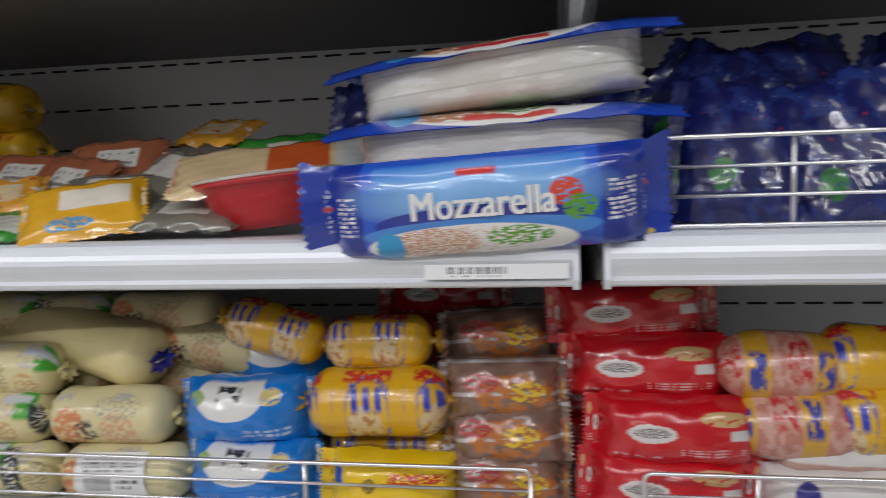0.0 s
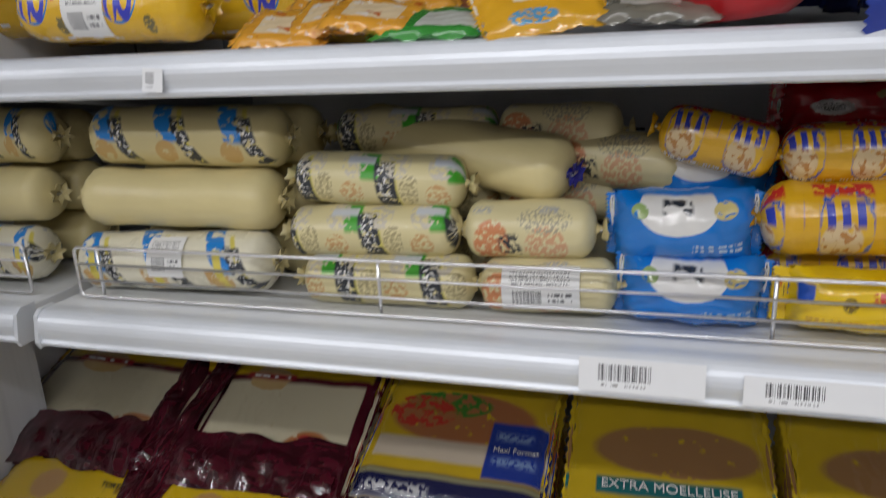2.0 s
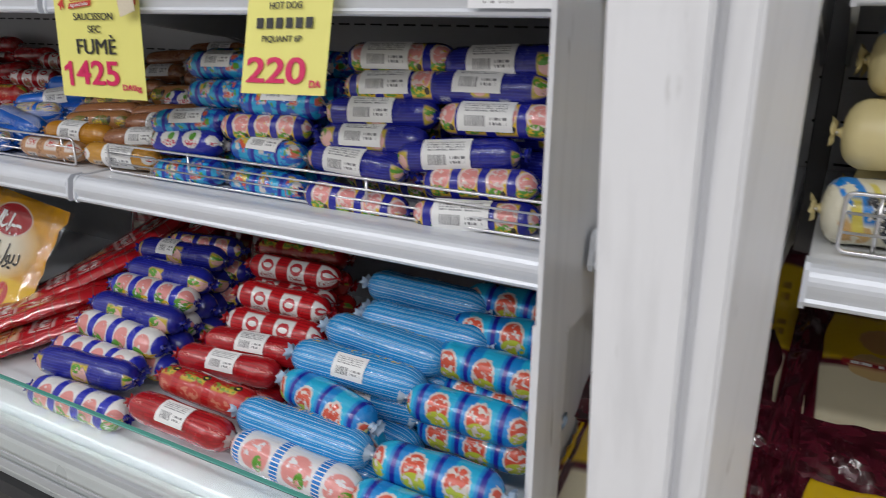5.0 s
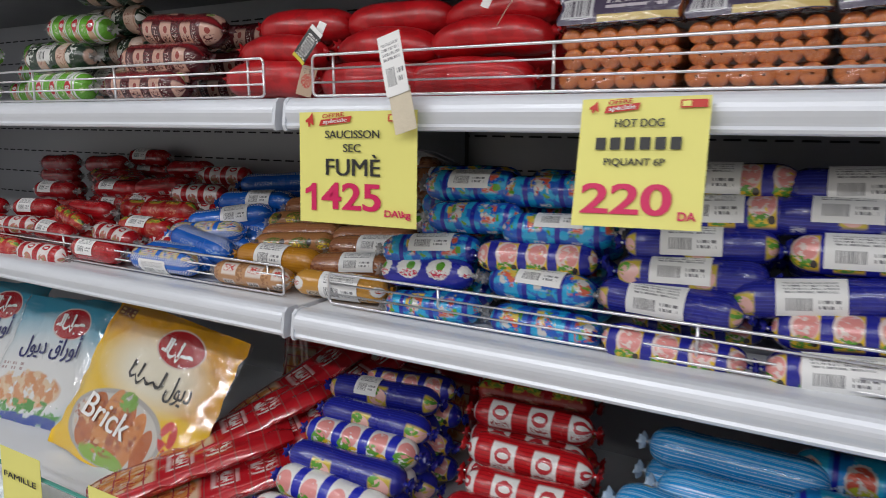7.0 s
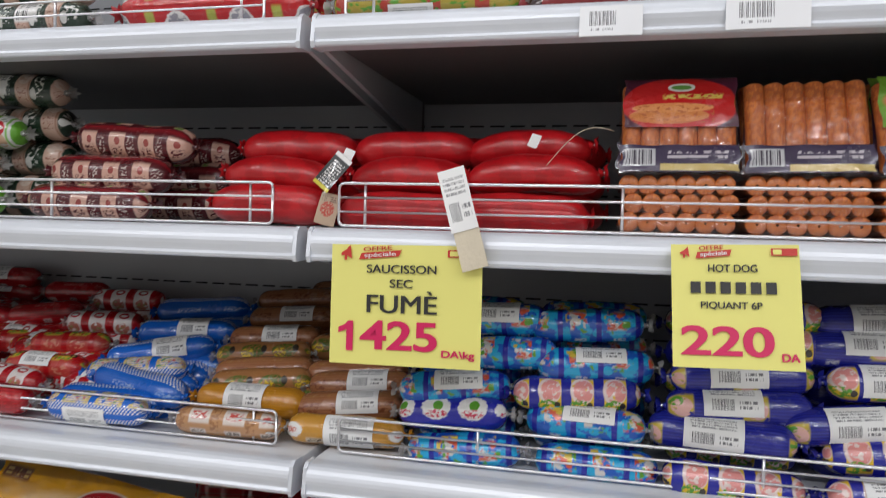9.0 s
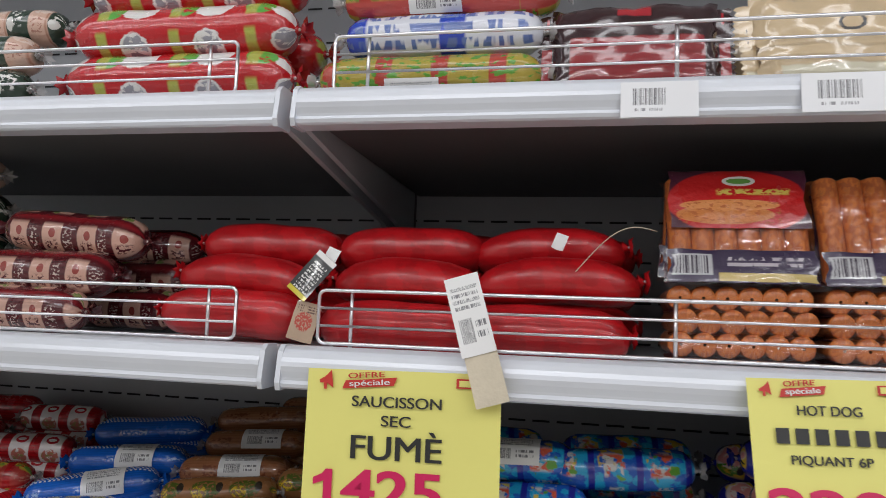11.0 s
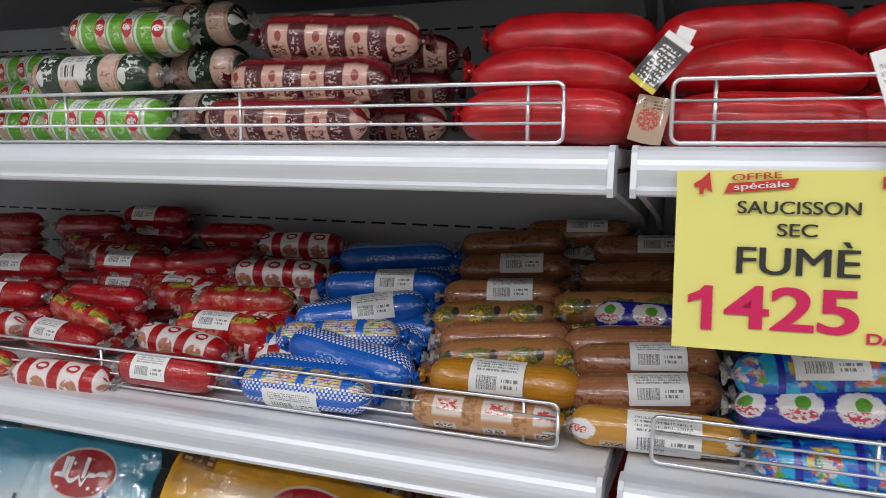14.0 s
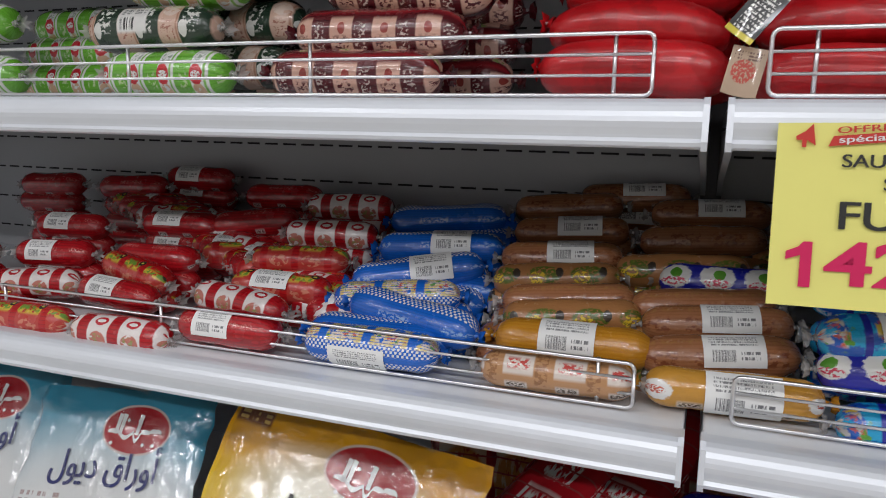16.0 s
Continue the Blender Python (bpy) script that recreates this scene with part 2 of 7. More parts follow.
def text_mesh(words, size, mat, bold=0.0, depth=0.0004, width=None, heavy=0.0):
    cu = bpy.data.curves.new("t", "FONT")
    cu.body, cu.size, cu.align_x, cu.align_y, cu.extrude, cu.offset = words, size, "CENTER", "CENTER", depth, heavy
    ob = bpy.data.objects.new("t", cu)
    scene.collection.objects.link(ob)
    bpy.context.view_layer.update()
    me = bpy.data.meshes.new_from_object(ob.evaluated_get(bpy.context.evaluated_depsgraph_get()))
    bpy.data.objects.remove(ob)
    bpy.data.curves.remove(cu)
    if width:
        xs = [v.co.x for v in me.vertices]
        s = width / (max(xs) - min(xs))
        for v in me.vertices:
            v.co.x *= s
    if bold:
        bm = bmesh.new()
        for k, dx in enumerate((-1.0, -0.5, 0.0, 0.5, 1.0)):
            start = len(bm.verts)
            bm.from_mesh(me)
            bm.verts.ensure_lookup_table()
            for v in bm.verts[start:]:
                v.co.x += dx * bold
                v.co.z += 0.00006 * k
        bm.to_mesh(me)
        bm.free()
    me.materials.clear()
    me.materials.append(mat)
    return me


def squiggle_mesh(width, height, mat, seed):
    """Flowing script that cannot be read: joined bowls on a base line, tall strokes and dots, in the x-y plane."""
    rnd = random.Random(seed)
    verts, faces = [], []

    def stroke(points, w):
        b = len(verts)
        for k, (x, y) in enumerate(points):
            q = w * (0.6 + 0.4 * math.sin(math.pi * k / (len(points) - 1)))
            verts.extend([(x, y - q, 0.0), (x, y + q, 0.0)])
        faces.extend((b + 2 * k, b + 2 * k + 2, b + 2 * k + 3, b + 2 * k + 1) for k in range(len(points) - 1))

    x, t = -width / 2, height * 0.075
    while x < width / 2 - 0.02:
        w = rnd.uniform(0.16, 0.30) * width
        w = min(w, width / 2 - x)
        deep = rnd.uniform(0.10, 0.42) * height
        up = rnd.choice((-1, -1, 1)) * deep * 0.6
        stroke([(x + w * k / 12, -0.12 * height + up * math.sin(math.pi * k / 12) + 0.2 * deep * math.cos(math.tau * k / 12)) for k in range(13)], t)
        if rnd.random() < 0.75:
            sx = x + w * rnd.uniform(0.1, 0.9)
            b = len(verts)
            verts.extend([(sx - t, -0.15 * height, 0.0), (sx + t * 0.6, -0.15 * height, 0.0), (sx + t * 1.6, 0.48 * height, 0.0), (sx - t * 0.4, 0.52 * height, 0.0)])
            faces.append((b, b + 1, b + 2, b + 3))
        if rnd.random() < 0.6:
            dx, dy, b = x + w * 0.5, rnd.choice((-0.45, 0.30)) * height, len(verts)
            verts.extend([(dx - t, dy, 0), (dx, dy - t, 0), (dx + t, dy, 0), (dx, dy + t, 0)])
            faces.append((b, b + 1, b + 2, b + 3))
        x += w * 0.94
    return mesh_of(verts, faces, mat, False)


def thing(name, where, label, category, group="", kind=""):
    ob = new(name)
    ob.empty_display_size = 0.02
    ob.matrix_basis = where if isinstance(where, Matrix) else Matrix.Translation(where)
    return tagged(ob, label, category, group, kind)


# ---- setting ----
def slab(name, label, category, x0, x1, y0, y1, z0, z1, mat, bevel=0.0):
    ob = new(name, box_mesh(x0, x1, y0, y1, z0, z1, mat, bevel))
    return tagged(ob, label, category, kind="structure")


slab("floor", "beige tiled shop floor along the chilled case", "floor", -6, 4, -3.6, 1.9, -0.05, 0, FLOOR)
slab("ceiling", "plain white shop ceiling above the aisle", "ceiling", -6, 4, -3.6, 1.9, 3.0, 3.05, PLASTER)
slab("wall_back", "plain wall behind the chilled case", "wall", -6, 4, 1.9, 1.95, 0, 3.0, PLASTER)
slab("wall_opposite", "dim wall across the aisle", "wall", -6, 4, -3.65, -3.6, 0, 3.0, FARWALL)
slab("wall_end", "plain wall at the aisle end", "wall", -6.05, -6, -3.65, 1.95, 0, 3.0, PLASTER)
slab("wall_end", "plain wall at the aisle end", "wall", 4, 4.05, -3.65, 1.95, 0, 3.0, PLASTER)
for lx, ly in [(a, b) for a in (-4.2, -2.4, -0.6, 1.2) for b in (-0.95, -2.35)]:
    lamp = thing("ceiling_lamp", (lx, ly, 2.955), "white ceiling batten lamp above the aisle", "lamp", "ceiling lamps")
    part("housing", box_mesh(-0.66, 0.66, -0.1, 0.1, -0.005, 0.045, WHITE_METAL), lamp)

YB = 1.60
JL, JR = -2.252, -0.988
CASES = ((-4.50, -1.224), (-1.219, 1.60))


def chilled_case(x0, x1, deck):
    """The cabinet: back panels with slot rows, deck, base, canopy and end panels."""
    c = thing("chilled_case", (x0, 1.3, 0), "white open-front refrigerated display case filled with goods", "refrigerator", "chilled cases")
    loc = Matrix.Translation((-x0, -1.3, 0))
    part("back_panel", box_mesh(x0, x1, YB, YB + 0.04, 0.3, 2.3, BACK if x0 < -3 else BACK_PALE, 0), c, "grey slotted metal back panel", loc)
    part("base", box_mesh(x0, x1, 0.80, YB + 0.04, 0.0, 0.28, POST), c, "grey base", loc)
    part("deck", box_mesh(x0, x1, 0.822, YB, deck - 0.03, deck, WHITE_METAL), c, "white bottom deck", loc)
    part("front_wall", profile_mesh([(0.750, 0.28), (0.750, 0.55), (0.765, 0.60), (0.790, 0.612), (0.815, 0.612), (0.82, 0.60), (0.82, 0.28)], x0, x1, FRONT), c, "pale grey front below the glass", loc)
    for q, (ya, yb, za, zb) in enumerate(((0.7715, 0.7795, 0.600, 0.6155), (0.7465, 0.7505, 0.558, 0.575), (0.7475, 0.7505, 0.586, 0.592))):
        part("trim_strip", box_mesh(x0, x1, ya, yb, za, zb, GREY_CAP, 0.001), c, "grey trim strip along the front", loc)
    part("bumper", profile_mesh([(0.725, 0.49), (0.725, 0.525), (0.735, 0.54), (0.75, 0.54), (0.75, 0.48), (0.735, 0.48)], x0, x1, BLACK), c, "black bumper strip", loc)
    part("canopy", profile_mesh([(0.70, 2.20), (0.70, 2.42), (1.64, 2.42), (1.64, 2.30), (0.95, 2.30), (0.90, 2.20)], x0, x1, WHITE_METAL), c, "white canopy with lamp", loc)
    ends = [(x0, x0 + 0.012, 0.86, YB, 0.28, 2.3)] if x0 < -3 else [(x1 - 0.012, x1, 0.86, YB, 0.28, 2.3)]
    if x0 < -3:
        # the divider steps back behind the post below the shelves
        ends += [(x1 - 0.006, x1, 0.86, YB, 0.96, 2.3), (x1 - 0.006, x1, 0.86, 0.955, 0.28, 0.96), (x1 - 0.046, x1 - 0.040, 0.961, 1.245, 0.28, 0.954), (x1 - 0.046, x1 - 0.0005, 0.9555, 0.961, 0.28, 0.958), (x1 - 0.136, x1 - 0.130, 1.251, YB, 0.28, 0.954), (x1 - 0.136, x1 - 0.0405, 1.2455, 1.251, 0.28, 0.956)]
    for e in ends:
        part("end_panel", box_mesh(*e, POST, 0), c, "grey end panel", loc)
    for ux in ([JL] if x0 < -3 else [JR, 0.238]):
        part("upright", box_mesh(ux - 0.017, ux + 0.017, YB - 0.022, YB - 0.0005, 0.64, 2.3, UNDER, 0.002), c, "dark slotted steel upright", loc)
    verts, faces = [], []
    for z in np.arange(0.86, 2.2, 0.075):
        for xs in np.arange(x0 + 0.03, x1 - 0.05, 0.045):
            b = len(verts)
            verts += [(xs, YB - 0.0015, z), (xs + 0.032, YB - 0.0015, z), (xs + 0.032, YB - 0.0015, z + 0.004), (xs, YB - 0.0015, z + 0.004)]
            faces.append((b, b + 1, b + 2, b + 3))
    tagged(part("slot_pattern", mesh_of(verts, faces, DARK, False), c, "", loc), "rows of dark slots in the back panel", kind="stuff")
    return c


def glass_front(x0, x1, z0, z1):
    g = thing("glass_front", (x0, 0.80, z0), "clear glass front with green edge on the case", "glass panel", "glass fronts")
    w = x1 - x0
    pane = part("pane", box_mesh(0, w, -0.004, 0.004, -0.005, z1 - z0, GLASS, 0), g, "clear glass")
    pane.visible_shadow = False
    part("edge", box_mesh(0, w, -0.0042, 0.0042, z1 - z0 + 0.0005, z1 - z0 + 0.003, GLASS_EDGE, 0.0008), g, "green polished glass edge")
    return g


chilled_case(*CASES[0], 0.625)
chilled_case(*CASES[1], 0.50)
glass_front(-4.49, -1.125, 0.615, 0.70)
glass_front(-1.005, 1.59, 0.615, 0.70)

def leaning_mesh(outline, height, lean, mat):
    """An outline in x and y drawn upwards, its top leaning towards the aisle."""
    n = len(outline)
    verts = [(x, y, 0.0) for x, y in outline] + [(x, y - lean * height, height) for x, y in outline]
    faces = [(i, (i + 1) % n, n + (i + 1) % n, n + i) for i in range(n)] + [tuple(range(n))[::-1], tuple(range(n, 2 * n))]
    me = mesh_of(verts, faces, mat, False)
    bm = bmesh.new()
    bm.from_mesh(me)
    bpy.data.meshes.remove(me)
    bmesh.ops.bevel(bm, geom=bm.edges[:], offset=0.003, segments=2, affect="EDGES")
    return bm_mesh(bm, mat)


post = thing("post", (-1.05, 0.87, 0), "grey-white painted metal post between the two cases", "post")
part("front_face", leaning_mesh([(-0.066, -0.055), (0.006, -0.060), (0.010, 0.03), (-0.066, 0.03)], 2.42, 0.115, POST), post, "grey-white front face")
part("side_face", leaning_mesh([(0.014, -0.056), (0.034, -0.050), (0.060, 0.050), (0.060, 0.075), (0.014, 0.06)], 2.42, 0.115, POST), post, "grey-white side face")
part("seam", leaning_mesh([(0.0065, -0.050), (0.0135, -0.050), (0.0135, 0.03), (0.0105, 0.03)], 2.41, 0.115, POST), post, "grey seam")


def shelf(x0, x1, z, yf=1.0, depth=None, tilt=0.0):
    """A shelf whose front rail stands 5 cm high, its bottom edge at z."""
    s = thing("shelf", ((x0 + x1) / 2, yf, z), "white enamelled metal shelf with a pale price rail", "shelf", "case shelves")
    h = (x1 - x0) / 2
    top = 0.050
    part("plate", box_mesh(-h + 0.002, h - 0.002, 0.03, YB - yf - 0.002, 0.026, top - 0.002, WHITE_METAL, 0.002), s, "white shelf plate")
    # separate sheet below the white plate, its dark colour carries the shade
    part("underside", box_mesh(-h + 0.014, h - 0.014, 0.034, YB - yf - 0.004, 0.016, 0.0255, UNDER, 0), s, "underside darkened to stand in for shade")
    prof = [(0.006, 0.001), (0.003, 0.003), (0.0015, 0.007), (0.004, 0.011), (0.0035, 0.014), (0.0012, 0.021), (0.0, 0.027), (0.0008, 0.032), (0.0025, 0.037), (0.0055, 0.042), (0.0095, 0.046), (0.015, 0.049), (0.022, top), (0.034, top), (0.034, top - 0.004), (0.018, top - 0.005), (0.012, 0.006), (0.03, 0.004), (0.03, 0.0)]
    part("price_rail", profile_mesh(prof, -h + 0.006, h - 0.006, RAIL), s, "pale glossy price rail")
    cap = [(0.002, -0.001), (-0.002, 0.008), (0.004, 0.044), (0.012, top + 0.001), (0.036, top + 0.001), (0.036, 0.0)]
    for a in (-1, 1):
        e = sorted((a * h, a * (h - 0.006)))
        part("end_cap", profile_mesh(cap, e[0], e[1], RAIL), s, "pale end cap")
        b = sorted((a * (h - 0.001), a * (h - 0.005)))
        part("bracket", profile_mesh([(0.04, 0.02), (0.04, 0.004), (YB - yf - 0.14, -0.055), (YB - yf - 0.002, -0.095), (YB - yf - 0.002, 0.02)], b[0] - 0.004 * (a > 0), b[1] + 0.004 * (a < 0), GREY_CAP), s, "grey steel bracket")
    return s


def rounded_loop(x0, x1, z0, z1, y, r):
    pts = []
    for cx, cz, a0 in ((x1 - r, z1 - r, 0), (x0 + r, z1 - r, 90), (x0 + r, z0 + r, 180), (x1 - r, z0 + r, 270)):
        pts += [(cx + r * math.cos(radians(a0 + d)), y, cz + r * math.sin(radians(a0 + d))) for d in (0, 30, 60, 90)]
    return pts + [pts[0]]


def wire_fence(x0, x1, z0, height, y, uprights, group="wire fences"):
    """A chrome wire guard: a rounded loop, two rods between and flat uprights."""
    f = thing("wire_fence", ((x0 + x1) / 2, y, z0), "chrome wire fence along the shelf front", "fence", group)
    h = (x1 - x0) / 2
    part("loop", tube_mesh(rounded_loop(-h, h, 0.003, height, 0, 0.008), 0.0024, CHROME), f, "bent chrome wire loop")
    for q in (0.36, 0.68):
        part("rod", tube_mesh([(-h, 0, height * q), (h, 0, height * q)], 0.0018, CHROME), f)
    for ux in uprights:
        part("upright", tube_mesh([(ux - (x0 + x1) / 2, 0.003, -0.001), (ux - (x0 + x1) / 2, 0.003, height + 0.002)], 0.0024, CHROME), f)
    return f


# shelf levels: bottom edge of the rail
Z1L, Z1R, Z2L, Z2R, Z3, Z3R = 0.986, 1.030, 1.335, 1.350, 1.645, 1.680
for xa, xb, z in ((-4.48, JL - 0.008, Z1L), (JL + 0.008, -1.232, Z1L), (-4.48, JL - 0.008, Z2L), (JL + 0.008, -1.232, Z2L), (-4.48, JL - 0.008, Z3), (JL + 0.008, -1.232, Z3)):
    shelf(xa, xb, z)
for z in (Z1R, Z2R, Z3R):
    for xa, xb in ((-1.217, JR - 0.014), (JR + 0.014, 0.227), (0.249, 1.58)):
        shelf(xa, xb, z)

TOP = 0.0505
wire_fence(-4.40, -2.318, Z2L + TOP, 0.066, 1.038, (-4.0, -3.65, -3.3, -3.0, -2.72, -2.357))
wire_fence(-2.209, -1.236, Z2L + TOP, 0.066, 1.036, (-2.169, -1.80, -1.42))
wire_fence(-4.40, -2.319, Z1L + TOP, 0.056, 1.066, (-4.0, -3.65, -3.3, -2.99, -2.68, -2.36))
wire_fence(-2.214, -1.238, Z1L + TOP, 0.056, 1.066, (-1.996, -1.603, -1.30))
wire_fence(-4.40, -2.340, Z3 + TOP, 0.072, 1.042, (-4.0, -3.65, -3.3, -3.0, -2.72, -2.38))
wire_fence(-2.208, -1.236, Z3 + TOP, 0.072, 1.042, (-2.165, -1.80, -1.42))
wire_fence(-0.945, 0.176, Z1R + TOP, 0.072, 1.062, (-0.91, -0.506, -0.07))
wire_fence(-1.165, -1.03, Z1R + TOP, 0.072, 1.062, (-1.14,))
wire_fence(0.29, 1.5, Z1R + TOP, 0.072, 1.062, (0.4, 0.8, 1.3))
wire_fence(0.29, 1.5, Z2R + TOP, 0.085, 1.03, (0.42, 0.8, 1.3))

# ---- goods: builders ----
STICKER = printed("barcode_sticker", (0.80, 0.80, 0.79), [
    ("barcode", (0.07, 0.07, 0.08), 0.14, 0.52, 0.16, 0.46, 90.0),
    ("script", (0.16, 0.16, 0.17), 0.60, 0.90, 0.18, 0.44, 34.0, 2),
    ("script", (0.22, 0.22, 0.23), 0.10, 0.88, 0.56, 0.88, 60.0, 4)], 0.5, 0.1, 20.0, 0.0, 0.03)
FILM_TAIL = plain("clear_film_tail", (0.62, 0.60, 0.58), 0.15, 0.0, 0.3, 60.0, 0.6, 220.0, 0.6)
FILM_TAIL.node_tree.nodes["Principled BSDF"].inputs["Alpha"].default_value = 0.5


def log_mesh(length, r, mat, seed, nose=0.8, seg=28, squash=0.95, bend=0.0):
    """A stuffed casing along x, closed by rounded ends, slightly lumpy; u runs along it and v round it."""
    rnd = random.Random(seed)
    ph = rnd.uniform(0, 6)
    h = length / 2
    xs = []
    for i in range(5):
        a = i / 5 * math.pi / 2
        xs.append((-h + r * nose * (1 - math.cos(a)) * 1.0, max(0.12, math.sin(a) ** 0.75)))
    inner = 15
    for i in range(inner):
        xs.append((-h + r * nose + (length - 2 * r * nose) * i / (inner - 1), 1.0))
    xs += [(-x, s) for x, s in xs[:5][::-1]]
    verts, uvs, faces = [], [], []
    for x, s in xs:
        k = r * s * (1 + 0.025 * math.sin(x * 55 + ph) * (s == 1.0))
        for j in range(seg + 1):
            v = j / seg
            a = math.tau * (v - 0.3)
            pleat = 1 + 0.07 * (1 - s) * math.cos(11 * a + ph)
            near = max(0.0, (abs(x) - h + 2.4 * r) / (2.4 * r))
            lump = pleat + 0.012 * math.sin(3 * a + x * 40 + ph) + near * 0.022 * math.sin(13 * a + 2 * ph) + 0.010 * math.sin(7 * a - x * 90 + 3 * ph)
            verts.append((x, -k * lump * math.cos(a), k * lump * squash * math.sin(a) + bend * (x / h) ** 2))
            uvs.append(((x + h) / length, v))
    w = seg + 1
    for i in range(len(xs) - 1):
        for j in range(seg):
            faces.append((i * w + j, i * w + j + 1, (i + 1) * w + j + 1, (i + 1) * w + j))
    return mesh_of(verts, faces, mat, True, uvs)


def tail_mesh(r, length, mat, seed):
    """The gathered film beyond the clip: a crimped, ruffled flare."""
    rnd = random.Random(seed)
    seg, verts, faces = 14, [], []
    rings = ((-0.004, 0.30), (0.003, 0.13), (0.007, 0.12), (length * 0.55, 0.30), (length, 0.42))
    for i, (x, k) in enumerate(rings):
        for j in range(seg):
            a = math.tau * j / seg
            q = r * k * (1 + (0.35 if i > 2 else 0.1) * (-1) ** j * rnd.uniform(0.5, 1.2))
            verts.append((x + rnd.uniform(-1, 1) * 0.002 * (i > 2), q * math.cos(a), q * math.sin(a) * 0.8))
    for i in range(len(rings) - 1):
        faces += [(i * seg + j, i * seg + (j + 1) % seg, (i + 1) * seg + (j + 1) % seg, (i + 1) * seg + j) for j in range(seg)]
    return mesh_of(verts, faces, mat)


def patch_mesh(x0, x1, v0, v1, r, mat, squash=0.95):
    """A sticker that hugs a casing."""
    verts, uvs, faces, n = [], [], [], 8
    for i in range(3):
        for j in range(n + 1):
            u, q = i / 2, j / n
            a = math.tau * (v0 + (v1 - v0) * q - 0.3)
            verts.append((x0 + (x1 - x0) * u, -(r * 1.035 + 0.0008) * math.cos(a), (r * 1.035 + 0.0008) * squash * math.sin(a)))
            uvs.append((u, q))
    for i in range(2):
        for j in range(n):
            faces.append((i * (n + 1) + j, i * (n + 1) + j + 1, (i + 2 - 1) * (n + 1) + j + 1, (i + 1) * (n + 1) + j))
    return mesh_of(verts, faces, mat, True, uvs)


def clear_film(name):
    """A clear wrap: see-through, with crisp crinkled gloss."""
    k = Nodes(name)
    clear, gloss, both = k.n("ShaderNodeBsdfTransparent"), k.n("ShaderNodeBsdfGlossy"), k.n("ShaderNodeMixShader")
    gloss.inputs["Roughness"].default_value = 0.12
    bump = k.n("ShaderNodeBump")
    k.put(bump.inputs["Height"], k.noise(k.coord(), 26.0, 3.0))
    bump.inputs["Strength"].default_value, bump.inputs["Distance"].default_value = 0.9, 0.008
    k.put(gloss.inputs["Normal"], bump.outputs[0])
    both.inputs[0].default_value = 0.09
    k.t.links.new(clear.outputs[0], both.inputs[1])
    k.t.links.new(gloss.outputs[0], both.inputs[2])
    k.t.links.new(both.outputs[0], k.t.nodes["Material Output"].inputs["Surface"])
    return k.m


FILM = clear_film("clear_wrap")
KINDS = {}


def casing(kind, length, r, mat, label, category="sausage", tails=0.016, sticker=None, group="", name="sausage", nose=1.15, tailmat=None, seed=1, bend=0.0, squash=0.95):
    """Registers one kind of wrapped sausage: body, two tails with clips, and a sticker where it has one."""
    key = kind
    tails *= 0.8
    body = log_mesh(length, r, mat, seed + len(KINDS), nose, bend=bend, squash=squash)
    tm = tailmat or mat
    tail = tail_mesh(r, tails, tm, seed + 5 + len(KINDS)) if tails else None
    stick = patch_mesh(*sticker, r, STICKER) if sticker else None
    clip = tube_mesh([(0, -r * 0.17, 0), (0, r * 0.17, 0)], 0.0022, CLIP, 6)
    KINDS[key] = (body, tail, stick, clip, length, label, category, group or kind.replace("_", " "), name)


def put_at(kind, m):
    body, tail, stick, clip, length, label, category, group, name = KINDS[kind]
    t = thing(name, m, label, category, group)
    part("casing", body, t)
    if tail:
        for s in (1, -1):
            tt = part("tail", tail, t, "gathered film end", Matrix.Translation((s * length / 2, 0, 0)) @ pose(0, 0, 0, 0, 0, 0 if s > 0 else 180))
            part("clip", clip, tt, "aluminium clip", Matrix.Translation((0.005, 0, 0)))
    if stick:
        part("sticker", stick, t, "white barcode sticker")
    return t


RND = random.Random(11)


def put(kind, x, y, z, yaw=0.0, tilt=0.0, roll=None):
    yaw += RND.uniform(-7, 7) if "navy" in kind or "cyan" in kind else 0.0
    roll = RND.uniform(-16, 16) if roll is None else roll
    return put_at(kind, pose(x, y, z, 0, 0, yaw) @ pose(0, 0, 0, 0, -tilt, 0) @ pose(0, 0, 0, roll, 0, 0))


def pile(kind, x, y, z, yaw, tilt, floor, step, under=None):
    """A sausage on top of its column: more of the kind lie under it down to the shelf."""
    put(kind, x, y, z, yaw, tilt)
    k = 1
    while z - k * step > floor:
        put(under or kind, x + RND.uniform(-0.012, 0.012), y + RND.uniform(0.0, 0.02), z - k * step, yaw * 0.4 + RND.uniform(-4, 4))
        k += 1


